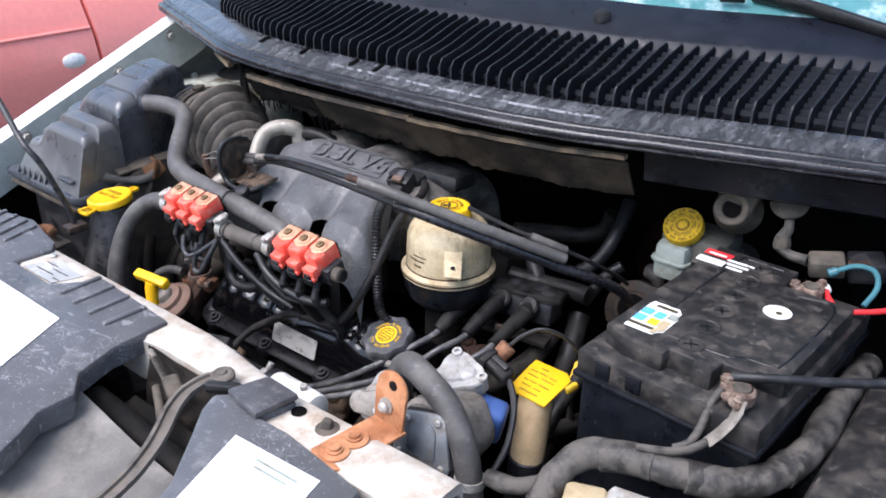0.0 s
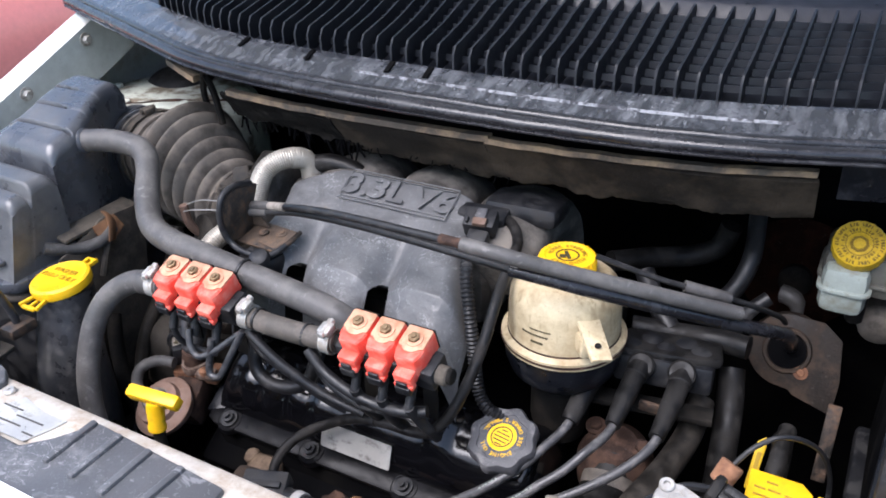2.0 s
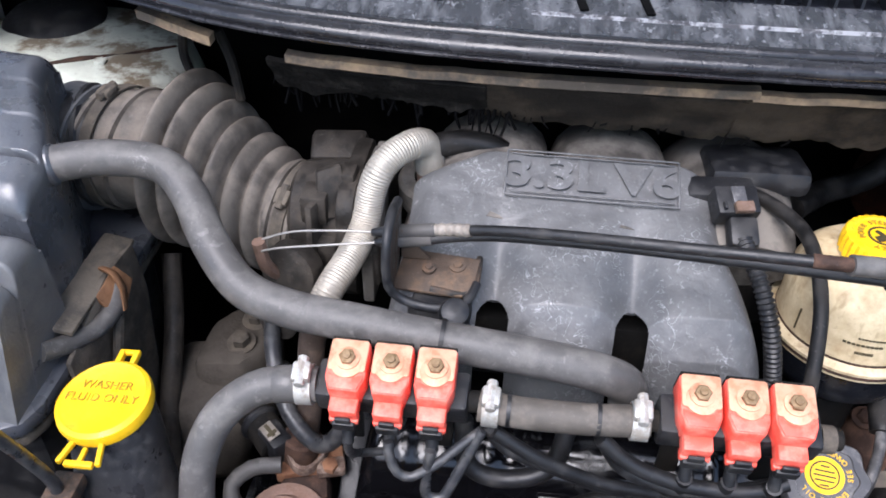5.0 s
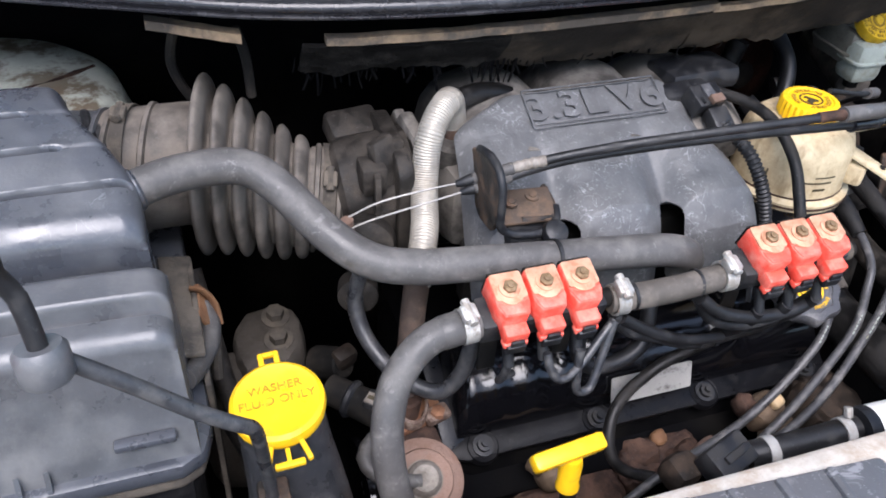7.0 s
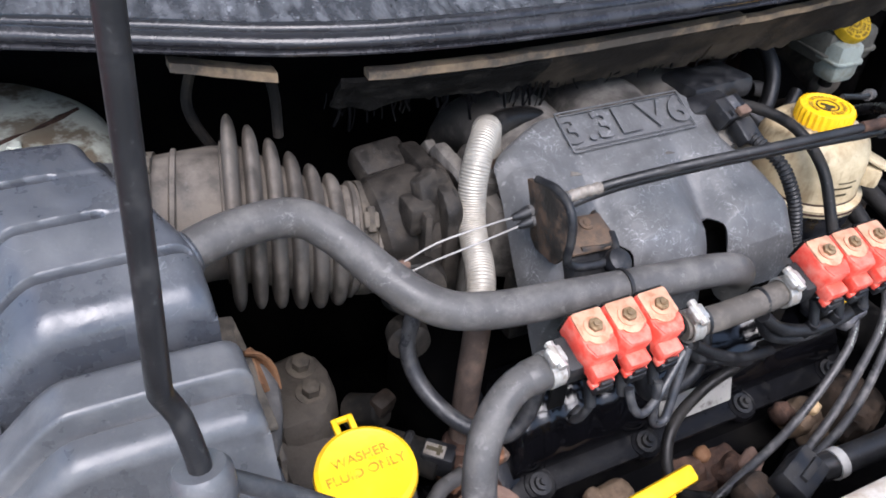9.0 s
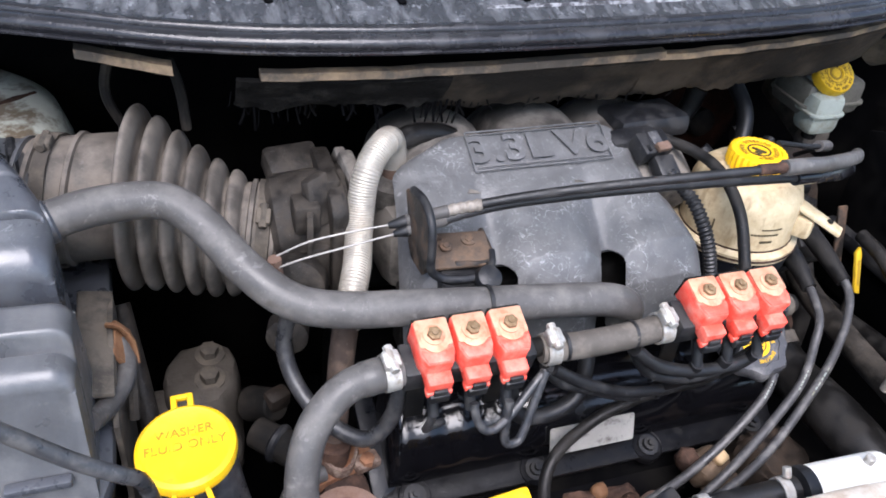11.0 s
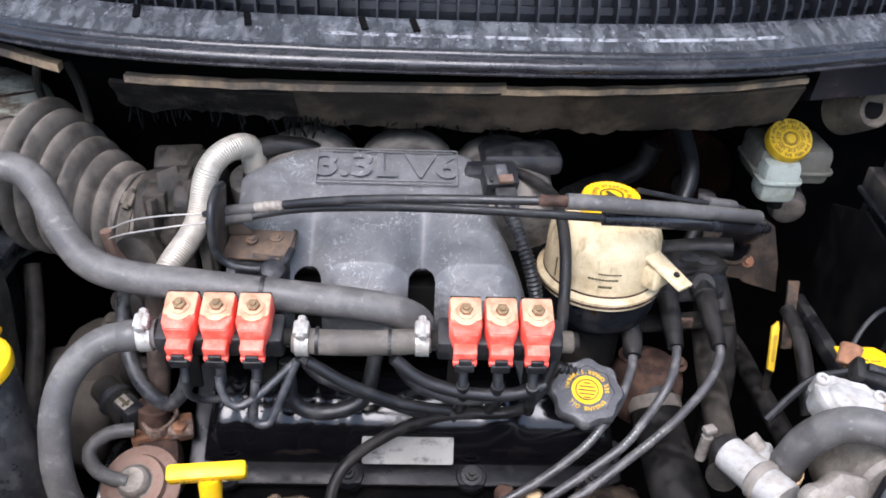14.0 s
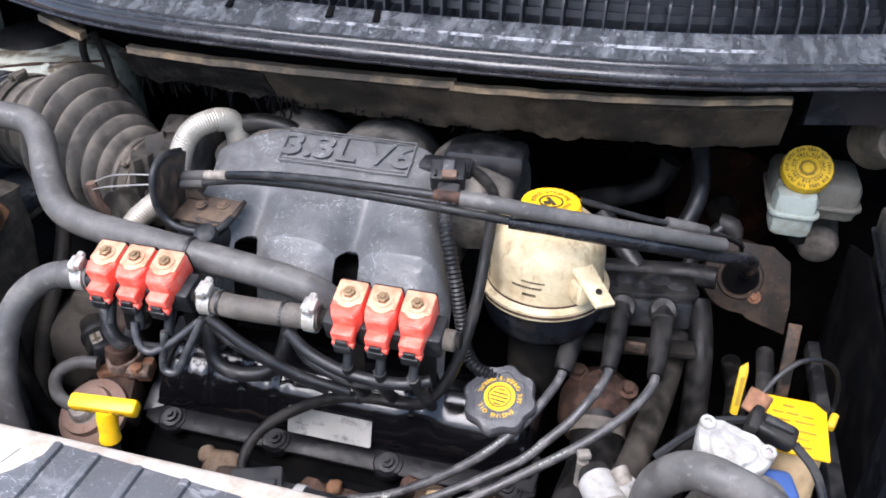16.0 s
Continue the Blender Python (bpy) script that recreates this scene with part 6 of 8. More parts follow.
# left of the engine, low down
pump = thing("water_pump", "dust-caked pump casting with two bolts", "pump", (-0.25, 0.17, 0.6))
b = bmesh.new()
join(b, prism([(-0.030, -0.050), (0.006, -0.046), (0.020, -0.020), (0.024, 0.012), (0.018, 0.036), (0.002, 0.046), (-0.020, 0.040), (-0.034, 0.010)], 0.10, Matrix.Translation((-0.268, 0.163, 0.677)) @ turn(-8, 0, 0) @ Matrix.Diagonal((1.15, 1.0, 1, 1)), 0.010))
bmesh.ops.subdivide_edges(b, edges=[e for e in b.edges if e.calc_length() > 0.02], cuts=4, use_grid_fill=True)
for v in b.verts:
    v.co += 0.0025 * noise.noise_vector(v.co * 60)
part("casting", b, "pump_dust", pump)
for x, y, z in ((-0.2648, 0.1930, 0.7750), (-0.2675, 0.1590, 0.7790)):
    part("boss", lathe([(0.0135, -0.012), (0.0130, 0.0), (0.0115, 0.0015)], (x, y, z), (0, -0.15, 1), 20), "dusty", pump)
    bolt("bolt", (x, y, z + 0.0015), (0, -0.15, 1), 0.0080, 0.010, "dusty", pump)
part("lower_casting", box((-0.298, 0.138, 0.712), (0.085, 0.100, 0.10), 0.025, (0, 14, 10), seg=3), "pump_dust", pump)
part("side_lug", box((-0.2155, 0.1314, 0.772), (0.022, 0.016, 0.020), 0.005, (10, 0, 25)), "servo", pump)
part("side_barrel", rod((-0.236, 0.150, 0.752), (-0.216, 0.128, 0.768), 0.016, 0.014, 20), "dark", pump)
small = thing("labelled_sensor", "dark cylindrical sensor with a white paper label", "sensor", (-0.215, 0.06, 0.75))
part("barrel", rod((-0.240, 0.085, 0.790), (-0.203, 0.050, 0.786), 0.0125, 0.0145, 20), "dark", small)
part("collar", rod((-0.226, 0.0717, 0.7885), (-0.221, 0.067, 0.788), 0.0160, 0.0160, 20), "plastic", small)
part("socket", box((-0.2045, 0.0505, 0.7915), (0.026, 0.018, 0.022), 0.003, (0, 0, -43)), "plastic", small)
part("label", box((-0.2085, 0.0505, 0.8035), (0.016, 0.010, 0.0012), 0.0004, (12, 0, -43)), "dull_alu", small, "torn pale paper label")
b = box((-0.2085, 0.0505, 0.8044), (0.013, 0.003, 0.0006), 0, (12, 0, -43))
box((-0.2060, 0.0480, 0.8046), (0.003, 0.008, 0.0006), 0, (12, 0, -43), bm=b)
part("label_print", b, "print", small)
loop = thing("heater_hose", "thin black hose curving down behind the supply hose", "hose", (-0.19, 0.06, 0.76))
part("hose", tube([(-0.205, 0.105, 0.895), (-0.2125, 0.098, 0.868), (-0.208, 0.080, 0.844), (-0.192, 0.052, 0.828), (-0.166, 0.030, 0.822), (-0.148, 0.028, 0.838), (-0.139, 0.031, 0.869), (-0.137, 0.036, 0.89)], 0.0064, 12), "lead_grey", loop)
for pts, r, mat in (([(-0.330, 0.190, 0.850), (-0.322, 0.150, 0.800), (-0.312, 0.090, 0.750), (-0.30, 0.05, 0.68)], 0.0085, "grime_brown"),
                    ([(-0.318, 0.060, 0.800), (-0.300, 0.040, 0.765), (-0.270, 0.02, 0.735), (-0.235, 0.01, 0.70)], 0.0085, "dark")):
    t = thing("side_hose", "grimy dark hose beside the engine", "hose", pts[-1], "side hoses")
    part("hose", tube(pts, r, 12), mat, t)
pulley = thing("pulley", "black pulley at the side of the engine", "pulley", (-0.21, 0.03, 0.68))
part("rim", lathe([(0.03, -0.010), (0.055, -0.010), (0.055, -0.004), (0.050, 0.0), (0.055, 0.004), (0.055, 0.010), (0.03, 0.010)], (-0.215, 0.03, 0.70), (1, 0, 0), 40), "gloss", pulley)

# ---- right side of the engine: coil, plug leads, hoses, brake parts ----
coil = thing("ignition_coil", "black ignition coil pack with three lead towers", "ignition coil", (0.28, 0.16, 0.82))
part("case", box((0.292, 0.172, 0.858), (0.088, 0.040, 0.028), 0.005, (-8, 0, 8)), "plastic", coil)
for k in range(5):
    part("fin", lathe([(0.011, 0), (0.010, 0.008), (0.006, 0.010)], (0.262 + 0.015 * k, 0.164 + 0.003 * k + 0.012 * (k % 2), 0.870), (0, -0.2, 1), 14), "plastic", coil)
part("top_cover", prism([(-0.046, -0.016), (-0.030, -0.021), (0.030, -0.020), (0.048, -0.012), (0.046, 0.018), (0.010, 0.022), (-0.040, 0.020)], 0.010, Matrix.Translation((0.293, 0.178, 0.868)) @ turn(-6, 0, 8), 0.003), "old_hose", coil)
for k in range(3):
    part("tower_collar", lathe([(0.0125, 0), (0.0125, 0.006), (0.0105, 0.008)], Vector((0.241 + 0.0355 * k, 0.146 + 0.0045 * k, 0.866)), (0, -0.7, 0.7), 18), "old_hose", coil)
part("stay", box((0.285, 0.138, 0.835), (0.12, 0.02, 0.006), 0.001, (0, 0, 8)), "dark", coil)
part("stay_bolt", box((0.292, 0.128, 0.842), (0.018, 0.004, 0.010), 0.001), "stamped", coil)
leads = (((0.2405, 0.132, 0.860), (0.2375, 0.104, 0.850), (0.2345, 0.0770, 0.8375), (0.2235, 0.0500, 0.8290), (0.2130, 0.0340, 0.8190), (0.1985, 0.0185, 0.8105), (0.1840, 0.0075, 0.8000), (0.150, -0.006, 0.777), (0.110, -0.018, 0.757), (0.076, -0.027, 0.750), (0.018, -0.040, 0.742), (-0.02, -0.045, 0.72)),
         ((0.2755, 0.148, 0.868), (0.2740, 0.112, 0.858), (0.2726, 0.0786, 0.8463), (0.2610, 0.0495, 0.8400), (0.2480, 0.0335, 0.8275), (0.2315, 0.0165, 0.8175), (0.2160, 0.0050, 0.8050), (0.175, -0.015, 0.785), (0.140, -0.030, 0.770), (0.108, -0.041, 0.755), (0.06, -0.058, 0.742), (0.0, -0.066, 0.72)),
         ((0.3125, 0.155, 0.866), (0.3125, 0.117, 0.858), (0.3105, 0.0762, 0.8486), (0.2960, 0.0515, 0.8375), (0.2760, 0.0325, 0.8265), (0.2545, 0.0160, 0.8165), (0.225, -0.002, 0.803), (0.180, -0.026, 0.782), (0.140, -0.042, 0.768), (0.100, -0.052, 0.757), (0.06, -0.064, 0.745), (0.0, -0.072, 0.72)))
for pts in leads:
    t = thing("plug_lead", "grey-black ignition lead with a long rubber boot", "ignition lead", pts[0], "ignition leads")
    part("wire", tube([Vector(p) for p in pts[1:]], 0.0040, 10), "lead_wire", t)
    part("boot", tube([pts[0], pts[1], Vector(pts[1]).lerp(Vector(pts[2]), 0.85)], lambda r: 0.0092 - 0.0026 * smooth(0.03, 0.08, r), 14), "old_hose", t)
    part("boot_ring", lathe([(0.0092, -0.004), (0.0104, -0.003), (0.0104, 0.003), (0.0092, 0.004)], Vector(pts[0]).lerp(Vector(pts[1]), 0.25), Vector(pts[1]) - Vector(pts[0]), 18, closed=False), "old_hose", t)
    for k in range(6):
        a, c = Vector(pts[5]).lerp(Vector(pts[6]), 0.10 + 0.15 * k), Vector(pts[5]).lerp(Vector(pts[6]), 0.18 + 0.15 * k + 0.03 * (k % 2))
        part("print", rod(a + Vector((-0.001, -0.0026, 0.0033)), c + Vector((-0.001, -0.0026, 0.0033)), 0.0007, seg=6), "frost", t)

thermo = thing("thermostat_housing", "rusty thermostat housing with a thick black radiator hose", "thermostat housing", (0.265, 0.11, 0.7))
part("housing", lathe([(0.034, -0.03), (0.036, 0.0), (0.030, 0.016), (0.018, 0.028), (0.0, 0.030)], (0.268, 0.122, 0.775), (0.1, -0.25, 0.95), 32), "brown_rust", thermo)
bolt("bolt", (0.246, 0.126, 0.803), (0, -0.3, 1), 0.006, 0.006, "brown_rust", thermo)
bolt("bolt", (0.292, 0.118, 0.800), (0.1, -0.3, 1), 0.006, 0.006, "brown_rust", thermo)
part("hose", tube([(0.268, 0.118, 0.782), (0.2715, 0.092, 0.762), (0.2720, 0.057, 0.757), (0.2690, 0.026, 0.763), (0.266, -0.010, 0.769), (0.270, -0.055, 0.764), (0.285, -0.11, 0.74), (0.30, -0.14, 0.70)], 0.0235, 24), "old_hose", thermo)
part("clamp_band", lathe([(0.0240, -0.006), (0.0255, -0.006), (0.0255, 0.006), (0.0240, 0.006)], (0.2710, 0.096, 0.7655), (-0.05, 0.85, 0.5), 28, closed=False), "bellows", thermo)
for pts, r, mat in (([(0.345, 0.215, 0.842), (0.352, 0.190, 0.815), (0.355, 0.168, 0.785), (0.356, 0.15, 0.74), (0.35, 0.14, 0.66)], 0.0125, "old_hose"),
                    ([(0.328, 0.180, 0.825), (0.326, 0.150, 0.808), (0.321, 0.118, 0.802), (0.315, 0.085, 0.803), (0.309, 0.055, 0.806), (0.301, 0.014, 0.810), (0.290, -0.025, 0.818), (0.280, -0.045, 0.826)], 0.0122, "grime_brown"),
                    ([(0.250, 0.205, 0.868), (0.29, 0.214, 0.866), (0.33, 0.215, 0.870), (0.357, 0.212, 0.872)], 0.0110, "old_hose"),
                    ([(0.245, 0.255, 0.90), (0.262, 0.235, 0.885), (0.285, 0.214, 0.868)], 0.010, "rubber"),
                    ([(0.20, 0.285, 0.885), (0.235, 0.325, 0.878), (0.268, 0.348, 0.876), (0.295, 0.358, 0.888), (0.305, 0.36, 0.915)], 0.0115, "old_hose"),
                    ([(0.305, 0.28, 0.86), (0.325, 0.29, 0.88), (0.335, 0.31, 0.91), (0.33, 0.35, 0.94)], 0.009, "rubber"),
                    ([(0.33, 0.26, 0.84), (0.345, 0.275, 0.87), (0.36, 0.285, 0.885)], 0.007, "rubber"),
                    ([(0.400, 0.285, 0.72), (0.402, 0.225, 0.728), (0.3956, 0.169, 0.740), (0.390, 0.12, 0.752), (0.385, 0.08, 0.762), (0.380, 0.03, 0.772)], 0.0105, "old_hose"),
                    ([(0.405, 0.16, 0.835), (0.404, 0.125, 0.832), (0.402, 0.09, 0.815), (0.40, 0.06, 0.79)], 0.0075, "old_hose")):
    t = thing("coolant_hose", "dusty black rubber hose behind the engine", "hose", pts[0], "coolant hoses")
    part("hose", tube(pts, r, 16), mat, t)
block2 = thing("black_wires", "thin black lead between battery and gas reducer", "lead", (0.40, 0.08, 0.85))
part("wire", tube([(0.380, 0.010, 0.913), (0.391, 0.020, 0.926), (0.408, 0.031, 0.933), (0.430, 0.046, 0.918), (0.442, 0.058, 0.884), (0.445, 0.07, 0.83)], 0.0019, 8), "rubber", block2)
tail = thing("vacuum_line", "thin black line with a grey sleeve beside the cables", "lead", (0.3, 0.12, 0.95))
part("line", tube([(0.23, 0.14, 0.975), (0.28, 0.155, 0.958), (0.32, 0.172, 0.945), (0.352, 0.20, 0.925), (0.375, 0.24, 0.895), (0.38, 0.262, 0.876)], 0.0026, 8), "rubber", tail)
part("sleeve", tube([(0.302, 0.164, 0.951), (0.320, 0.172, 0.945), (0.336, 0.185, 0.936)], 0.0055, 10), "hose", tail)

servo = thing("cruise_servo", "rusty beige round cable servo with a bolted plate", "servo", (0.39, 0.28, 0.78))
sc, sn = Vector((0.386, 0.272, 0.839)), Vector((0.03, -0.88, 0.48)).normalized()
se = Vector((1, 0.034, 0.0)).normalized()
sm = Matrix.Translation(sc) @ Matrix((se, sn.cross(se), sn)).transposed().to_4x4()
rim_arc = [(0.036 * math.cos(radians(a)), 0.036 * math.sin(radians(a))) for a in range(75, 266, 12)]
part("face_plate", prism(rim_arc + [(0.008, -0.037), (0.012, -0.041), (0.049, -0.052), (0.051, -0.02), (0.046, 0.020), (0.028, 0.034)], 0.004, sm @ Matrix.Translation((0, 0, -0.004)), 0.001), "servo", servo)
part("can", lathe([(0.030, -0.046), (0.034, -0.042), (0.0365, -0.020), (0.0375, -0.016), (0.0375, -0.012), (0.034, -0.006)], sc, sn, 40), "servo", servo)
part("neck_ring", lathe([(0.0175, 0), (0.0185, 0.003), (0.0215, 0.003), (0.023, 0.0)], sc, sn, 36, closed=False), "servo", servo)
# near-black disc gives the opening its inner darkness
part("mouth", lathe([(0.0176, 0.0), (0.0176, 0.0008), (0.0, 0.0008)], sc, sn, 32), "bay", servo, "dark cable opening")
bolt("bolt", sm @ Vector((0.016, -0.018, 0.0)), sn, 0.0042, 0.003, "rust", servo)
part("stay", prism([(-0.006, 0.0), (0.006, 0.0), (0.006, 0.075), (-0.006, 0.075)], 0.004, Matrix.Translation((0.438, 0.200, 0.755)) @ turn(70, 0, 0), 0.001), "stamped", servo)
elbow = thing("vacuum_elbow", "dusty grey rubber elbow above the servo", "hose", (0.377, 0.35, 0.82))
part("elbow", tube([(0.366, 0.352, 0.853), (0.374, 0.350, 0.853), (0.382, 0.348, 0.847), (0.385, 0.346, 0.83), (0.385, 0.346, 0.80)], lambda r: 0.010 - 0.004 * smooth(0.012, 0.03, r), 14), "hose", elbow)
booster = thing("brake_booster", "brown rusty brake booster behind the engine, with shade in its colour", "brake booster", (0.37, 0.44, 0.82))
part("shell", lathe([(0.062, 0), (0.066, 0.006), (0.060, 0.012), (0.035, 0.020), (0.02, 0.022), (0.0, 0.022)], (0.372, 0.448, 0.83), (0, -1, 0.1), 40), "shaded_rust", booster)
part("push_rod_seal", lathe([(0.018, 0), (0.018, 0.010), (0.012, 0.014)], (0.372, 0.427, 0.832), (0, -1, 0.1), 24), "dark", booster)

brake = thing("brake_fluid_reservoir", "frosted plastic brake fluid reservoir with a yellow cap", "fluid reservoir", (0.44, 0.31, 0.87))
part("tank", box((0.4405, 0.318, 0.914), (0.088, 0.068, 0.046), 0.010), "dark_frost", brake)
part("tank_lobe", box((0.4205, 0.284, 0.902), (0.044, 0.038, 0.052), 0.010), "frost", brake)
part("seam", prism(rounded(0.095, 0.074, 0.012), 0.004, Matrix.Translation((0.4405, 0.317, 0.906)), 0.001), "dark_frost", brake)
part("seam", prism(rounded(0.051, 0.045, 0.012), 0.004, Matrix.Translation((0.4205, 0.284, 0.902)), 0.001), "frost", brake)
part("neck", rod((0.4265, 0.310, 0.925), (0.4258, 0.294, 0.943), 0.021, seg=24), "frost", brake)
bx = Vector((-0.03, -0.66, 0.75)).normalized()
bm4 = Matrix.Translation((0.4255, 0.2935, 0.941)) @ frame_along(bx)
part("cap", lathe([(0.0235, 0), (0.0252, 0.002), (0.0252, 0.011), (0.0240, 0.0142), (0.0232, 0.0136), (0.0122, 0.0136), (0.0118, 0.0146), (0.0098, 0.0146), (0.0092, 0.0128), (0.0060, 0.0128), (0.0054, 0.0150), (0.0, 0.0150)],
     (0.4255, 0.2935, 0.941), bx, 80, lobes=20, depth=0.012), "dirty_yellow", brake, "yellow ribbed cap with moulded words")
for ring, count, h in ((0.0205, 46, 0.0034), (0.0152, 32, 0.0030)):
    b = bmesh.new()
    for i in range(count):
        if i % 9 in (4, 8):
            continue
        q = box((0, 0, 0), (h, 0.0011 + 0.0005 * (i * 7 % 3), 0.0009), 0, (0, 0, (i * 37 % 5 - 2) * 12))
        bmesh.ops.transform(q, matrix=bm4 @ Matrix.Rotation(2 * math.pi * i / count, 4, "Z") @ Matrix.Translation((ring, 0, 0.0139)), verts=q.verts)
        join(b, q)
    part("moulded_mark", b, "cap_print", brake)
part("cap_groove", lathe([(0.0128, 0.0137), (0.0128, 0.0142), (0.0120, 0.0142)], (0.4255, 0.2935, 0.941), bx, 40, closed=False), "cap_print", brake)
part("cap_groove", lathe([(0.0090, 0.0132), (0.0086, 0.0138), (0.0062, 0.0138), (0.0060, 0.0130)], (0.4255, 0.2935, 0.941), bx, 8, closed=False), "cap_print", brake)
part("master_cylinder", rod((0.462, 0.318, 0.844), (0.468, 0.42, 0.872), 0.021, seg=28), "dusty", brake, "grey dusty master cylinder")
part("cylinder_head", lathe([(0.0, 0.0), (0.014, 0.001), (0.019, 0.004), (0.021, 0.012), (0.0225, 0.014), (0.0225, 0.018)], (0.4607, 0.3057, 0.8423), (0.06, 1, 0.2), 28), "bellows", brake)
part("outlet", rod((0.436, 0.300, 0.855), (0.436, 0.300, 0.88), 0.009), "dark", brake)
brake.scale = (0.92, 0.92, 0.92)
brake.location = (0.439, 0.316, 0.8825)

ear = thing("body_mount", "grey dusty round body mount with a bolt hole", "body mount", (0.49, 0.27, 0.97))
part("boss", lathe([(0.027, -0.050), (0.0225, -0.022), (0.0192, -0.006), (0.0178, -0.001), (0.0160, 0.0), (0.0130, -0.0015), (0.0072, -0.013), (0.0055, -0.020), (0.0055, -0.032), (0.0, -0.032)], (0.4868, 0.262, 1.005), (0.12, -0.84, 0.36), 36), "dusty", ear)
# flat near-black disc paints the dark inside of the hole
part("bolt_hole", lathe([(0.0098, -0.0046), (0.0088, -0.0050), (0.0, -0.0052)], (0.4868, 0.262, 1.005), (0.12, -0.84, 0.36), 24), "bay", ear, "dark bolt hole")
part("neck", prism([(-0.016, -0.012), (0.016, -0.012), (0.021, 0.010), (0.031, 0.026), (0.036, 0.040), (-0.034, 0.040), (-0.028, 0.024), (-0.020, 0.010)], 0.012, Matrix.Translation((0.487, 0.280, 1.003)) @ turn(80, 0, 6), 0.003), "dusty", ear)
part("gusset", box((0.492, 0.300, 1.032), (0.080, 0.05, 0.026), 0.010, (15, 0, 10)), "servo", ear)

loomr = thing("battery_wiring", "dusty grey wiring sleeve with plugs behind the battery", "wiring", (0.6, 0.3, 0.96))
part("grommet", lathe([(0.018, -0.006), (0.020, 0.0), (0.016, 0.006), (0.010, 0.010)], (0.537, 0.292, 1.016), (0.0, -0.6, 0.8), 24), "dusty", loomr)
part("sleeve", tube([(0.538, 0.289, 1.014), (0.541, 0.285, 1.002), (0.543, 0.283, 0.990), (0.538, 0.281, 0.978), (0.540, 0.278, 0.970), (0.552, 0.272, 0.967), (0.572, 0.268, 0.968)], 0.0054, 14, wob=0.5), "loom", loomr)
part("torn_tape", lathe([(0.0074, -0.006), (0.0086, -0.002), (0.0078, 0.004), (0.0070, 0.008)], (0.5405, 0.2795, 0.974), (-0.2, 0.3, 1), 14, lobes=4, depth=0.12, closed=False), "dusty", loomr)
part("plug", box((0.590, 0.268, 0.970), (0.034, 0.026, 0.018), 0.003, (10, -8, 20)), "dusty", loomr)
part("plug", box((0.624, 0.280, 0.973), (0.034, 0.030, 0.022), 0.003, (10, -8, 20)), "plastic", loomr)
part("plug_clip", box((0.620, 0.262, 0.982), (0.02, 0.006, 0.006), 0.001, (10, -8, 20)), "brown_rust", loomr)

# ---- battery ----
BAT = Vector((0.556, 0.108))


def lid_place(x, y):
    """A place on the battery before it is turned."""
    k, dx, dy = radians(4), x - BAT.x, y - BAT.y
    return BAT.x + dx * math.cos(k) - dy * math.sin(k), BAT.y + dx * math.sin(k) + dy * math.cos(k)


bat = thing("car_battery", "black dusty car battery with corroded terminals and stickers", "battery", (BAT.x, BAT.y, 0.79))
part("case", box((BAT.x, BAT.y, 0.862), (0.158, 0.240, 0.150), 0.004), "case", bat)
part("lid", box((BAT.x, BAT.y, 0.944), (0.166, 0.248, 0.024), 0.003), "battery", bat)
part("lid_rim", box((BAT.x, BAT.y, 0.931), (0.171, 0.253, 0.006), 0.0025), "case", bat)
part("lid_top", prism([(-0.072, -0.098), (-0.072, 0.117), (0.012, 0.117), (0.012, 0.080), (0.078, 0.080), (0.078, -0.074), (0.056, -0.074), (0.056, -0.084), (0.030, -0.084), (0.030, -0.104), (0.012, -0.104), (0.012, -0.096), (-0.012, -0.096), (-0.012, -0.107), (-0.050, -0.107)], 0.019,
     Matrix.Translation((BAT.x, BAT.y, 0.9555)), 0.0016), "battery", bat)
groove = [(-0.040, -0.080), (-0.044, 0.0), (-0.042, 0.100), (-0.036, 0.108), (0.0, 0.108)]
part("lid_ridge", tube([(BAT.x + a, BAT.y + c, 0.9736) for a, c in groove], 0.0016, 6), "case", bat)
part("lid_ridge", tube([(BAT.x + a, BAT.y + c, 0.9736) for a, c in ((0.030, 0.068), (0.066, 0.064), (0.068, -0.05), (0.062, -0.062), (0.040, -0.066), (0.030, -0.074), (-0.030, -0.078))], 0.0016, 6), "case", bat)
for i in range(6):
    x, y = lid_place(0.549 - 0.001 * i, 0.030 + 0.0352 * i)
    part("vent_plug", lathe([(0.0118, 0), (0.0118, 0.0009), (0.0110, 0.0012), (0.0104, 0.0006), (0.0, 0.0006)], (x, y, 0.9745), (0, 0, 1), 28), "battery", bat)
    part("vent_cross", box((x, y, 0.9752), (0.013, 0.0018, 0.0006), 0, (0, 0, 30), bm=box((x, y, 0.9752), (0.0018, 0.013, 0.0006), 0, (0, 0, 30))), "case", bat)
for x in (0.500, 0.530):
    part("notch", box((x, BAT.y - 0.1245, 0.945), (0.014, 0.003, 0.016), 0.001), "case", bat)


def patch(name, w, h, c, rz, mat, z, parent):
    return part(name, prism(rounded(w, h, min(w, h) * 0.08), 0.0006, Matrix.Translation((*c, z)) @ turn(0, 0, rz)), mat, parent)


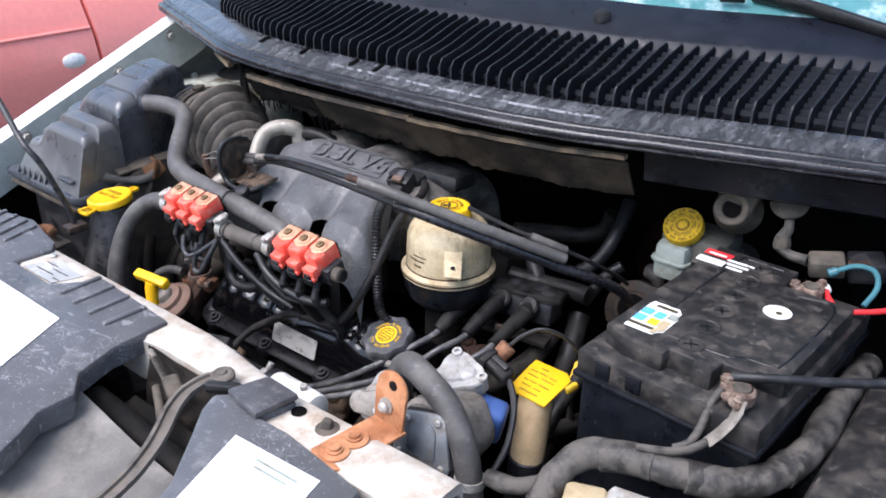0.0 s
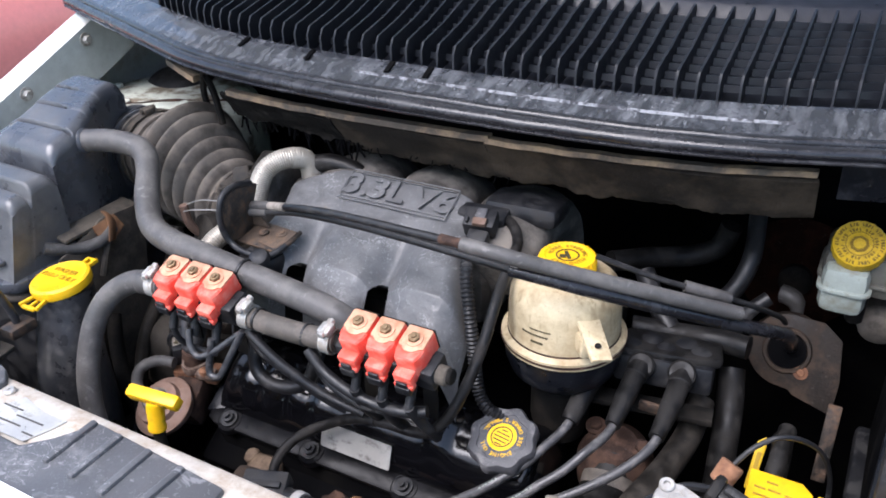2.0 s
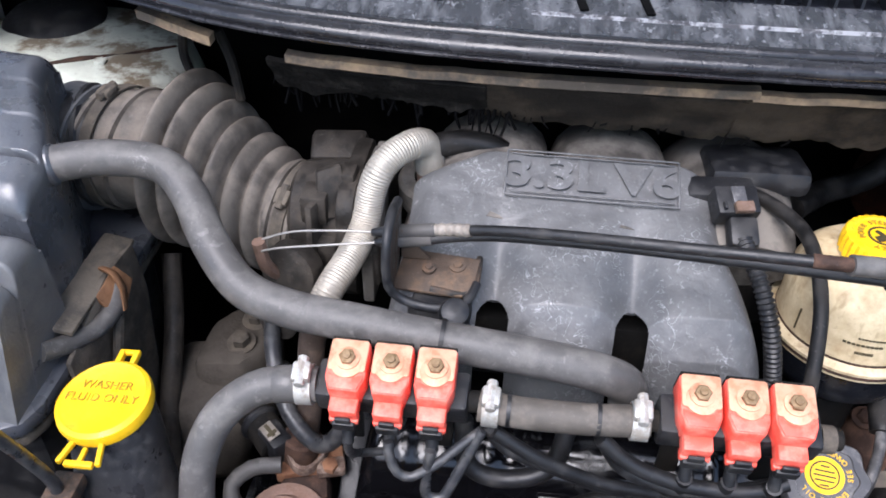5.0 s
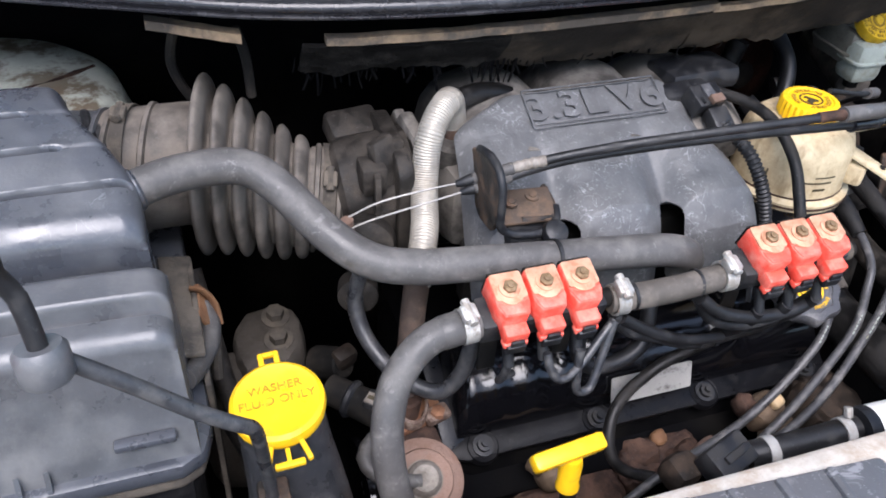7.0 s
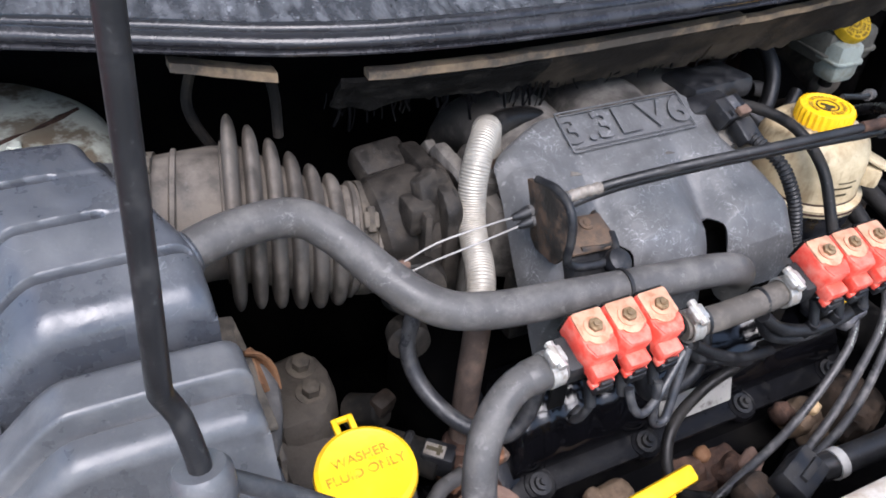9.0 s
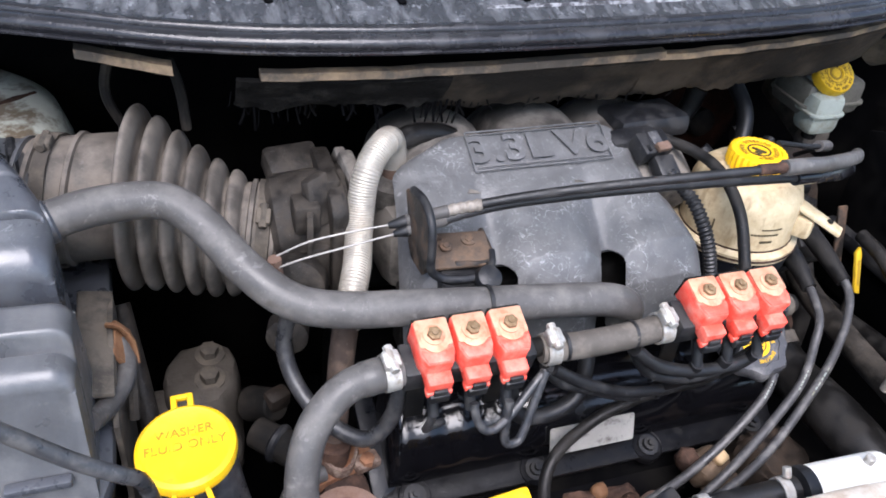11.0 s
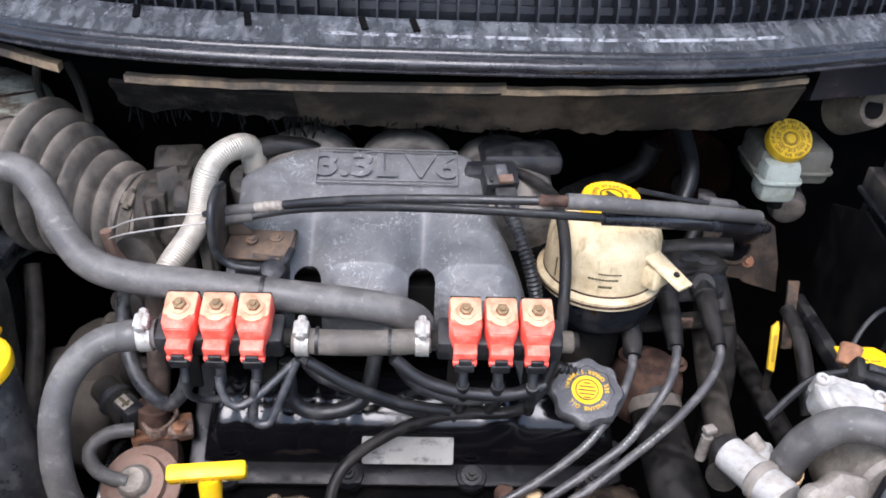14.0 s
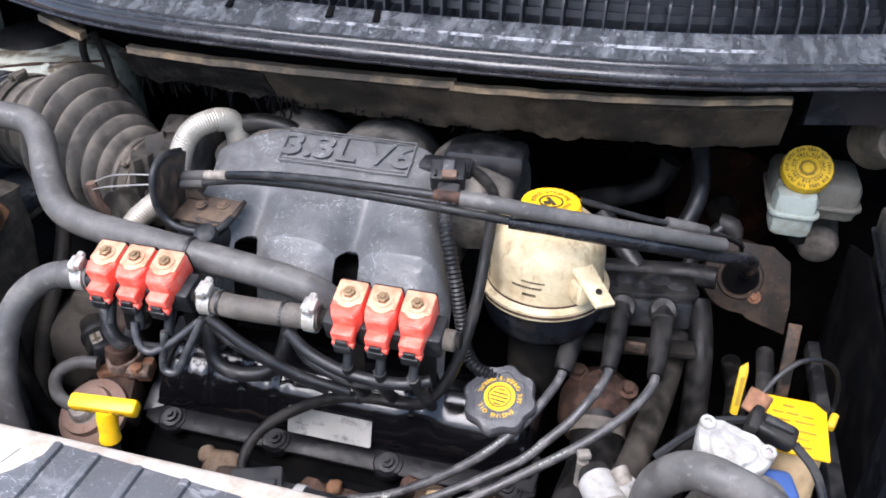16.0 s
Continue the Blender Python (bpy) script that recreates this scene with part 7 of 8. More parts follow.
lx, ly = lid_place(0.507, 0.050)
part("sticker", prism([(-0.0165, -0.027), (0.010, -0.027), (0.0125, -0.021), (0.0165, -0.018), (0.0165, 0.010), (0.0135, 0.014), (0.0150, 0.020), (0.0100, 0.027), (-0.0150, 0.027), (-0.0165, 0.020)], 0.0006, Matrix.Translation((lx, ly, 0.9748)) @ turn(0, 0, 2)), "label", bat, "torn white sticker with worn coloured squares")
part("torn_corner", prism([(0.006, -0.0262), (0.0098, -0.0262), (0.0118, -0.0205), (0.0157, -0.0175), (0.0157, -0.009), (0.011, -0.012), (0.008, -0.019)], 0.0006, Matrix.Translation((lx, ly, 0.9758)) @ turn(0, 0, 2)), "beige", bat, "yellowed torn corner")
for dx, dy, w, h, mat in ((-0.011, 0.006, 0.010, 0.011, "cyan"), (-0.011, -0.008, 0.010, 0.011, "cyan"), (0.001, 0.006, 0.009, 0.011, "cyan"), (0.002, -0.008, 0.009, 0.011, "yellow_print"), (0.0115, -0.006, 0.008, 0.013, "beige"),
                          (0.0115, 0.010, 0.008, 0.010, "frost"), (-0.004, -0.0195, 0.024, 0.004, "print"), (0.0, 0.0205, 0.020, 0.004, "print")):
    patch("sticker_mark", w, h, (lx + dx, ly + dy), 2, mat, 0.9755, bat)
rx_, ry_ = lid_place(0.500, 0.207)
patch("sticker", 0.028, 0.012, (rx_, ry_ + 0.003), 2, "red_wire", 0.9748, bat)
patch("sticker", 0.028, 0.012, (rx_, ry_ - 0.016), 2, "label", 0.9748, bat)
for k in range(3):
    patch("sticker_mark", 0.028 - 0.006 * k, 0.0035, (rx_ + 0.026, ry_ - 0.003 - 0.008 * k), 2, "label", 0.9748, bat)
patch("sticker_mark", 0.018, 0.003, (rx_, ry_), 2, "label", 0.9755, bat)
sx_, sy_ = lid_place(0.587, 0.130)
part("round_sticker", lathe([(0.0125, 0), (0.0125, 0.0006), (0.0, 0.0006)], (sx_, sy_, 0.9748), (0, 0, 1), 32), "label", bat, "round white sticker")
part("sticker_mark", lathe([(0.003, 0), (0.003, 0.0004), (0.0, 0.0004)], (sx_ + 0.002, sy_ - 0.002, 0.9756), (0, 0, 1), 12), "print", bat)
for name, (x, y), k in (("negative_terminal", lid_place(0.6045, 0.001), 1), ("positive_terminal", lid_place(0.594, 0.208), -1)):
    t = part(name, lathe([(0.0085, 0), (0.008, 0.015), (0.007, 0.0175), (0.0, 0.0175)], (x, y, 0.955), (0, 0, 1), 20), "dusty", bat, "grey lead battery post")
    b = lathe([(0.0080, -0.006), (0.0112, -0.006), (0.0116, 0.003), (0.0098, 0.005), (0.0080, 0.005)], (x, y, 0.966), (0, 0.05, 1), 32, closed=False)
    for dx, dy, sx, sy, rz in ((-0.0125, 0.004 * k, 0.013, 0.011, 20 * k), (0.0035, -0.0125 * k, 0.013, 0.012, -15 * k), (-0.006, -0.010 * k, 0.010, 0.007, 50 * k)):
        join(b, box((x + dx, y + dy, 0.966), (sx, sy, 0.0075), 0.003, (4 * k, 5, rz), seg=3))
    for v in b.verts:
        v.co += Vector((1, 0.6, 0.8)) * 0.0011 * noise.noise(v.co * 240)
    part("clamp", b, "corroded", t, "corroded pinkish-brown clamp")
    for dx, dy, r in ((-0.0145, 0.005 * k, 0.0046), (0.0045, -0.0135 * k, 0.0042)):
        part("clamp_bolt", lathe([(r * 1.3, 0), (r * 1.3, 0.0012), (r, 0.0016), (r, 0.0040), (r * 0.75, 0.0050)], (x + dx, y + dy, 0.9695), (0.1, 0.05, 1), 6), "corroded", t)
bat.rotation_euler.z = radians(-4)
lead = thing("ground_lead", "grey taped battery lead with a flat metal end", "battery lead", (0.57, -0.03, 0.9))
b = tube([(0.609, -0.012, 0.968), (0.6095, -0.017, 0.961), (0.607, -0.0225, 0.953), (0.602, -0.0285, 0.944), (0.596, -0.0345, 0.936)], 0.0066, 12, flat=0.22)
for v in b.verts:
    v.co += Vector((0.5, 0.6, 1)) * 0.0016 * noise.noise(v.co * 150)
part("strap", b, "dull_alu", lead, "flat crumpled bare metal end")
part("lead", tube([(0.597, -0.034, 0.937), (0.587, -0.041, 0.929), (0.576, -0.046, 0.924), (0.562, -0.049, 0.920), (0.548, -0.053, 0.918)], lambda r: 0.0050 - 0.001 * r, 12, flat=0.7), "loom", lead)
part("lead", tube([(0.590, 0.004, 0.964), (0.587, -0.010, 0.957), (0.587, -0.024, 0.944), (0.584, -0.036, 0.931), (0.574, -0.044, 0.925)], 0.0034, 10), "loom", lead)
cross_lead = thing("battery_cable", "black cable from the battery clamp across to the fuse box", "battery lead", (0.62, 0.01, 0.95))
part("cable", tube([(0.592, 0.010, 0.972), (0.62, 0.022, 0.976), (0.66, 0.05, 0.975), (0.72, 0.10, 0.972), (0.80, 0.16, 0.97)], 0.0042, 10), "rubber", cross_lead)
for mat, label, pts in (("red_wire", "bright red wire at the battery clamp", [(0.602, 0.226, 0.966), (0.612, 0.206, 0.964), (0.626, 0.196, 0.962), (0.65, 0.205, 0.965), (0.68, 0.23, 0.97)]),
                        ("teal_wire", "pale teal wire at the battery clamp", [(0.598, 0.244, 0.972), (0.618, 0.256, 0.982), (0.637, 0.252, 0.984), (0.645, 0.236, 0.975), (0.640, 0.218, 0.962)])):
    w = thing("wire", label, "wire", pts[0])
    part("insulation", tube(pts, 0.0027, 8), mat, w)
    part("ferrule", rod(pts[0], Vector(pts[0]).lerp(Vector(pts[1]), 0.35), 0.0044, seg=10), "label" if mat == "red_wire" else mat, w)
tray = thing("battery_tray", "black battery tray with a sloping side wall", "battery tray", (0.52, 0.1, 0.7))
part("side_wall", prism([(-0.01, 0.70), (0.26, 0.70), (0.26, 0.90), (0.20, 0.925), (0.0, 0.90)], 0.004, Matrix.Translation((0.472, 0, 0)) @ Matrix(((0, 0, 1, 0), (1, 0, 0, 0), (0, 1, 0, 0), (0, 0, 0, 1))), 0.001), "bay", tray)
part("floor", box((0.56, 0.105, 0.776), (0.20, 0.31, 0.02), 0.005), "plastic", tray)
harness = thing("main_harness", "thick taped wiring harness wrapped round the battery", "wiring", (0.58, -0.03, 0.88))
part("sleeve", tube([(0.496, -0.112, 0.868), (0.499, -0.086, 0.888), (0.512, -0.065, 0.900), (0.540, -0.054, 0.904), (0.575, -0.047, 0.906), (0.610, -0.038, 0.906), (0.640, -0.008, 0.907), (0.655, 0.038, 0.911), (0.656, 0.085, 0.912), (0.655, 0.15, 0.908), (0.655, 0.24, 0.89)], 0.0127, 20, wob=0.16), "loom", harness)
part("loose_end", tube([(0.505, -0.086, 0.89), (0.488, -0.094, 0.876), (0.466, -0.104, 0.866), (0.44, -0.105, 0.862)], 0.0075, 12, wob=0.2), "loom", harness)
for p, d, w in (((0.530, -0.0575, 0.9025), (1, 0.4, 0.15), 0.010), ((0.560, -0.0497, 0.9053), (1, 0.12, 0.05), 0.004), ((0.600, -0.0415, 0.906), (1, 0.5, -0.1), 0.013), ((0.647, 0.010, 0.9085), (0.35, 1, 0.2), 0.007)):
    part("tape_turn", lathe([(0.0122, -w), (0.0136, -w * 0.9), (0.0132, w * 0.3), (0.0137, w * 0.9), (0.0122, w)], p, d, 22, lobes=5, depth=0.03, closed=False), "loom", harness)
lamp = thing("corroded_casting", "corroded pale aluminium casting in front of the battery", "casting", (0.55, -0.1, 0.82))
for c, d, rz, mat in (((0.532, -0.101, 0.866), (0.036, 0.030, 0.056), 22, "beige"), ((0.568, -0.088, 0.867), (0.048, 0.032, 0.056), 14, "alu"), ((0.606, -0.078, 0.860), (0.040, 0.030, 0.050), 24, "dull_alu")):
    b = box(c, d, 0.006, (4, 0, rz), seg=4)
    for v in b.verts:
        v.co += Vector((0.3, 0.5, 1)) * 0.0022 * noise.noise(v.co * 130)
    part("casting", b, mat, lamp)
for x, y in ((0.556, -0.091), (0.574, -0.087), (0.600, -0.080)):
    part("fin", lathe([(0.005, -0.006), (0.0042, 0.004), (0.003, 0.007), (0.0, 0.008)], (x, y, 0.890), (0.1, -0.2, 1), 10), "alu", lamp)
fuse = thing("fuse_box", "black dusty fuse box with a moulded lid", "fuse box", (0.73, 0.06, 0.78))
part("body", box((0.735, 0.06, 0.845), (0.13, 0.25, 0.11), 0.008), "plastic", fuse)
part("lid", box((0.735, 0.062, 0.912), (0.138, 0.26, 0.03), 0.010, (0, -6, 0), taper=0.93), "battery", fuse)
part("latch", box((0.672, 0.03, 0.893), (0.006, 0.03, 0.018), 0.002), "plastic", fuse)
part("slot", box((0.720, 0.09, 0.928), (0.006, 0.03, 0.003), 0.001), "case", fuse)

# ---- front right: pump cluster, filler tube, rusty bracket ----
cluster = thing("gas_reducer", "cast aluminium gas reducer with a blue cap and steel cover", "gas reducer", (0.38, -0.08, 0.80))
COVER = Vector((0.3595, -0.042, 0.902))
b = lathe([(0.022, -0.022), (0.0238, -0.006), (0.0238, -0.001), (0.0225, 0.001), (0.0156, 0.0015), (0.0140, 0.004), (0.009, 0.0048), (0.0, 0.005)], COVER, (0.05, -0.25, 1), 72, lobes=3, depth=0.14)
for v in b.verts:
    v.co += v.co.normalized() * 0.0016 * noise.noise(v.co * 180)
part("round_cover", b, "white_alu", cluster)
for a in (0, 120, 240):
    p = Matrix.Translation(COVER) @ frame_along((0.05, -0.25, 1)) @ Vector((0.0242 * math.cos(radians(a)), 0.0242 * math.sin(radians(a)), 0))
    part("boss", lathe([(0.0054, -0.012), (0.0054, 0.003), (0.0046, 0.004), (0.0026, 0.004), (0.0024, 0.001)], p, (0.05, -0.25, 1), 16), "white_alu", cluster)
part("body", lathe([(0.0, -0.030), (0.034, -0.030), (0.037, -0.024), (0.037, 0.016), (0.040, 0.017), (0.040, 0.026), (0.036, 0.030), (0.0, 0.030)], (0.374, -0.079, 0.862), (0.08, -0.98, 0.2), 48, lobes=6, depth=0.03), "dull_alu", cluster, "dusty cast drum")
plate_m = Matrix.Translation((0.378, -0.112, 0.877)) @ turn(78, 0, 8)
plate_line = [(-0.022, 0.021), (-0.006, 0.025), (0.013, 0.028), (0.0195, 0.024), (0.029, -0.020), (0.025, -0.030), (-0.026, -0.030), (-0.031, -0.020), (-0.026, 0.008)]
part("gasket", prism([(a * 1.05, c * 1.05) for a, c in plate_line], 0.004, plate_m @ Matrix.Translation((0.0005, 0, -0.003)), 0.001), "rubber", cluster, "black gasket")
part("steel_cover", prism(plate_line, 0.005, plate_m @ Matrix.Translation((0, 0, 0.0012)), 0.0018), "steel", cluster, "bluish steel cover plate")
part("cover_rib", prism([(-0.014, 0.014), (0.006, 0.018), (0.012, 0.010), (0.014, -0.016), (0.004, -0.018), (-0.016, -0.014)], 0.002, plate_m @ Matrix.Translation((0, 0, 0.0058)), 0.0016), "steel", cluster)
for dx, dz in ((-0.018, 0.016), (0.013, 0.021), (0.021, -0.021), (-0.002, -0.024), (-0.023, -0.018)):
    part("cover_bolt", lathe([(0.0034, 0), (0.0034, 0.0022), (0.0024, 0.003), (0.0012, 0.003), (0.001, 0.0015)], plate_m @ Vector((dx, dz, 0.0062)), plate_m.to_3x3() @ Vector((0, 0, 1)), 10), "zinc", cluster)
lobe_m = Matrix.Translation((0.318, -0.112, 0.884)) @ turn(60, 0, 12)
part("left_outlet", prism([(-0.013 + 0.011 * math.cos(radians(a)), 0.011 * math.sin(radians(a))) for a in range(70, 291, 20)] + [(0.022, -0.014), (0.026, 0.010), (0.004, 0.018)], 0.012, lobe_m, 0.003), "dull_alu", cluster)
part("cover_bolt", lathe([(0.0042, 0), (0.0042, 0.003), (0.003, 0.0045)], lobe_m @ Vector((0.008, -0.002, 0.012)), lobe_m.to_3x3() @ Vector((0, 0, 1)), 6), "zinc", cluster)
part("blue_cap", box((0.390, -0.034, 0.859), (0.036, 0.030, 0.040), 0.006, (14, 16, 22), taper=0.82, seg=3), "blue", cluster, "blue plastic cap")
part("hose_band", lathe([(0.0126, -0.004), (0.0138, -0.003), (0.0138, 0.003), (0.0126, 0.004)], (0.311, -0.0695, 0.858), (0.0, -0.1, 1), 26, closed=False), "tan_tube", cluster, "cream hose band")
part("solenoid_barrel", rod((0.276, -0.050, 0.858), (0.301, -0.100, 0.862), 0.0135, 0.0145, 26), "white_alu", cluster)
part("barrel_ring", rod((0.289, -0.076, 0.860), (0.293, -0.084, 0.8607), 0.0162, 0.0162, 26), "dull_alu", cluster)
part("barrel_cap", lathe([(0.0125, -0.006), (0.0130, 0.002), (0.0105, 0.008), (0.005, 0.011), (0.0, 0.0115)], (0.2765, -0.049, 0.858), (-0.42, 0.86, 0.12), 22), "old_hose", cluster, "dark rubber cap")
part("elbow", tube([(0.306, -0.060, 0.832), (0.303, -0.062, 0.852), (0.297, -0.058, 0.866), (0.290, -0.048, 0.872)], 0.0062, 14), "dull_alu", cluster)
part("elbow_nut", lathe([(0.0088, -0.004), (0.0088, 0.004)], (0.297, -0.058, 0.866), (-0.5, 0.3, 0.8), 6), "white_alu", cluster)
part("clamp_screw", rod((0.2645, -0.0335, 0.834), (0.2650, -0.0350, 0.860), 0.0045, seg=12), "dull_alu", cluster)
part("clamp_head", box((0.2650, -0.0352, 0.866), (0.010, 0.008, 0.005), 0.0016, (0, 0, 20)), "dull_alu", cluster)
arch = thing("reducer_hose", "thick black hose arching over the gas reducer", "hose", (0.36, -0.09, 0.80))
part("hose", tube([(0.311, -0.068, 0.845), (0.311, -0.071, 0.872), (0.316, -0.077, 0.900), (0.332, -0.083, 0.920), (0.355, -0.092, 0.924), (0.388, -0.096, 0.908), (0.411, -0.102, 0.880), (0.422, -0.106, 0.845), (0.424, -0.108, 0.80)], 0.0122, 18), "hose", arch)
part("end_band", lathe([(0.0124, -0.004), (0.0138, -0.004), (0.0138, 0.004), (0.0124, 0.004)], (0.4215, -0.1055, 0.848), (0.05, -0.1, -1), 24, closed=False), "zinc", arch, "dull zinc band")
sensor = thing("temperature_sensor", "dark plug with an orange rubber seal on the reducer", "sensor", (0.40, -0.02, 0.88))
part("seal", rod((0.374, 0.000, 0.902), (0.380, 0.010, 0.914), 0.0080, 0.0086, 18), "rust", sensor, "orange-brown rubber seal")
part("plug", box((0.386, -0.016, 0.904), (0.034, 0.016, 0.015), 0.004, (18, 12, -12), seg=3), "old_hose", sensor)
part("plug_collar", box((0.374, -0.014, 0.907), (0.008, 0.020, 0.019), 0.003, (18, 12, -12)), "old_hose", sensor)
part("plug_clip", box((0.390, -0.018, 0.9125), (0.020, 0.006, 0.004), 0.001, (18, 12, -12)), "rubber", sensor)
part("lead", tube([(0.402, -0.020, 0.899), (0.416, -0.032, 0.890), (0.424, -0.045, 0.875), (0.428, -0.062, 0.855), (0.424, -0.085, 0.835), (0.415, -0.105, 0.825)], 0.0032, 8), "rubber", sensor)
part("black_lead", tube([(0.372, -0.010, 0.904), (0.352, -0.004, 0.892), (0.335, -0.01, 0.880), (0.315, -0.02, 0.862)], 0.0034, 8), "rubber", sensor)
filler = thing("gearbox_filler", "yellowed filler tube with a yellow warning tag", "filler tube", (0.42, 0.0, 0.7))
part("tube", tube([(0.414, 0.012, 0.872), (0.414, 0.008, 0.845), (0.414, 0.004, 0.815), (0.414, 0.0, 0.79)], 0.0170, 22), "tan_tube", filler)
part("collar", rod((0.414, 0.0015, 0.803), (0.413, -0.004, 0.74), 0.0180, 0.0180, 22), "rubber", filler)
tag_m = Matrix.Translation((0.411, 0.022, 0.877)) @ turn(6, 4, 4)
part("tag", prism([(-0.022, -0.026), (0.020, -0.028), (0.024, 0.018), (0.016, 0.026), (-0.020, 0.026)], 0.0025, tag_m, 0.0008), "yellow", filler)
words = ((-0.004, 0.017, 0.008), (-0.012, 0.010, 0.008), (-0.002, 0.010, 0.009), (0.009, 0.009, 0.008), (-0.010, 0.003, 0.012), (0.006, 0.003, 0.014),
         (-0.013, -0.005, 0.005), (-0.005, -0.005, 0.007), (0.007, -0.006, 0.012), (-0.009, -0.012, 0.010), (0.003, -0.013, 0.008), (-0.002, -0.020, 0.020))
for x, y, w in words:
    b = box((x, y, 0.0029), (w, 0.0016, 0.0005), 0, (0, 0, -3))
    bmesh.ops.transform(b, matrix=tag_m, verts=b.verts)
    part("tag_line", b, "brown_print", filler)
part("tag_rib", box((0.438, 0.036, 0.876), (0.006, 0.014, 0.008), 0.002, (10, 0, -20)), "dirty_yellow", filler)
hook = thing("gearbox_dipstick", "narrow yellow dipstick loop behind the filler", "dipstick", (0.387, 0.13, 0.78))
part("loop", prism([(-0.004, -0.022), (0.003, -0.024), (0.004, 0.018), (0.002, 0.026), (-0.004, 0.020)], 0.004, Matrix.Translation((0.387, 0.134, 0.810)) @ turn(62, 6, 4), 0.0010), "dirty_yellow", hook)
part("slot", prism([(-0.0018, -0.014), (0.0014, -0.015), (0.0018, 0.012), (-0.0018, 0.012)], 0.0048, Matrix.Translation((0.387, 0.134, 0.810)) @ turn(62, 6, 4) @ Matrix.Translation((0, 0, -0.0004))), "brown_print", hook)
part("stem", rod((0.388, 0.130, 0.795), (0.392, 0.128, 0.74), 0.004, seg=8), "dark", hook)

rb = thing("rusty_bracket", "rust-orange angle bracket with a round lug, bolted down", "bracket", (0.35, -0.17, 0.89))
rm = Matrix.Translation((0.3525, -0.168, 0.8975)) @ turn(0, 3, -3)
part("base", prism([(-0.018, -0.040), (-0.010, -0.046), (0.012, -0.046), (0.018, -0.040), (0.0245, 0.030), (-0.012, 0.032)], 0.0035, rm, 0.001), "orange_rust", rb)
up_m = Matrix.Translation((0.3590, -0.1385, 0.900)) @ turn(84, 0, -4)
part("lug", prism([(-0.017, 0.0), (0.017, -0.002), (0.019, 0.030)] + [(0.002 + 0.018 * math.cos(radians(a)), 0.034 + 0.018 * math.sin(radians(a))) for a in range(0, 181, 20)] + [(-0.017, 0.03)], 0.0035, up_m, 0.001), "orange_rust", rb)
part("lug_hole", lathe([(0.0045, 0), (0.0045, 0.0006)], up_m @ Vector((0.004, 0.040, 0.0036)), up_m.to_3x3() @ Vector((0, 0, 1)), 16), "dark", rb)
part("lug_bolt", lathe([(0.0075, 0), (0.0075, 0.002), (0.005, 0.0022), (0.005, 0.006), (0.003, 0.008)], up_m @ Vector((-0.002, 0.018, 0.0035)), up_m.to_3x3() @ Vector((0, 0, 1)), 12), "zinc", rb)
for y in (-0.030, -0.008):
    c = rm @ Vector((0.0, y, 0.0035))
    part("washer", lathe([(0.0125, 0), (0.0125, 0.0018), (0.0095, 0.0022)], c, (0, 0, 1), 24), "orange_rust", rb)
    part("bolt_head", lathe([(0.0070, 0.002), (0.0070, 0.004), (0.005, 0.0045), (0.005, 0.007), (0.003, 0.0075)], c, (0, 0, 1), 12), "orange_rust", rb)

# ---- nose: plastic shrouds with stickers, bonnet latch ----
def shroud(outline, ribs, z, label, at):
    s = thing("front_shroud", label, "shroud", at)
    b = prism(outline, 0.012, Matrix.Translation((0, 0, z)), 0.0035)
    part("panel", b, "shroud", s)
    skirt = bmesh.new()
    for p, q in zip(outline, outline[1:] + outline[:1]):
        va = [skirt.verts.new((*p, z + 0.004)), skirt.verts.new((*q, z + 0.004)), skirt.verts.new((q[0], q[1] - 0.006, z - 0.012)), skirt.verts.new((p[0], p[1] - 0.006, z - 0.012))]
        skirt.faces.new(va)
    part("skirt", skirt, "shroud", s)
    for c, length, rz in ribs:
        part("rib", box((*c, z + 0.0125), (0.007, length, 0.006), 0.0025, (0, 0, rz)), "shroud", s)
    return s


s1 = shroud([(-0.375, -0.135), (-0.29, -0.118), (-0.205, -0.136), (-0.188, -0.148), (-0.192, -0.193), (-0.110, -0.195), (-0.093, -0.178), (-0.074, -0.149), (0.064, -0.158), (0.065, -0.222), (0.080, -0.268), (0.108, -0.288), (0.107, -0.321), (0.124, -0.347), (0.138, -0.374), (0.10, -0.40), (-0.42, -0.40)],
            [((-0.335, -0.152), 0.05, 20), ((-0.31, -0.150), 0.05, 20), ((-0.285, -0.150), 0.05, 18), ((-0.26, -0.152), 0.05, 15), ((-0.075, -0.176), 0.05, 0), ((-0.045, -0.178), 0.05, 0), ((-0.012, -0.180), 0.05, 0), ((0.022, -0.182), 0.05, -3)], 0.886,
            "scuffed black plastic nose shroud with ribs and white sticker", (-0.1, -0.25, 0.87))
part("white_sticker", prism([(-0.20, -0.228), (-0.025, -0.229), (0.016, -0.312), (-0.02, -0.34), (-0.19, -0.34)], 0.0008, Matrix.Translation((0, 0, 0.8985))), "label", s1, "plain white sticker")
torn = thing("printed_label", "torn silver label on the stained white crossmember", "label", (-0.14, -0.172, 0.893))
part("foil", prism([(-0.180, -0.189), (-0.150, -0.191), (-0.114, -0.190), (-0.106, -0.172), (-0.102, -0.158), (-0.128, -0.159), (-0.158, -0.153), (-0.166, -0.166)], 0.0008, Matrix.Translation((0, 0, 0.8934))), "plate", torn)
for x, y, w in ((-0.156, -0.166, 0.022), (-0.130, -0.171, 0.030), (-0.148, -0.180, 0.034), (-0.118, -0.183, 0.012)):
    part("print_bar", box((x, y, 0.8946), (w, 0.0014, 0.0005), 0, (0, 0, 2)), "tape", torn)
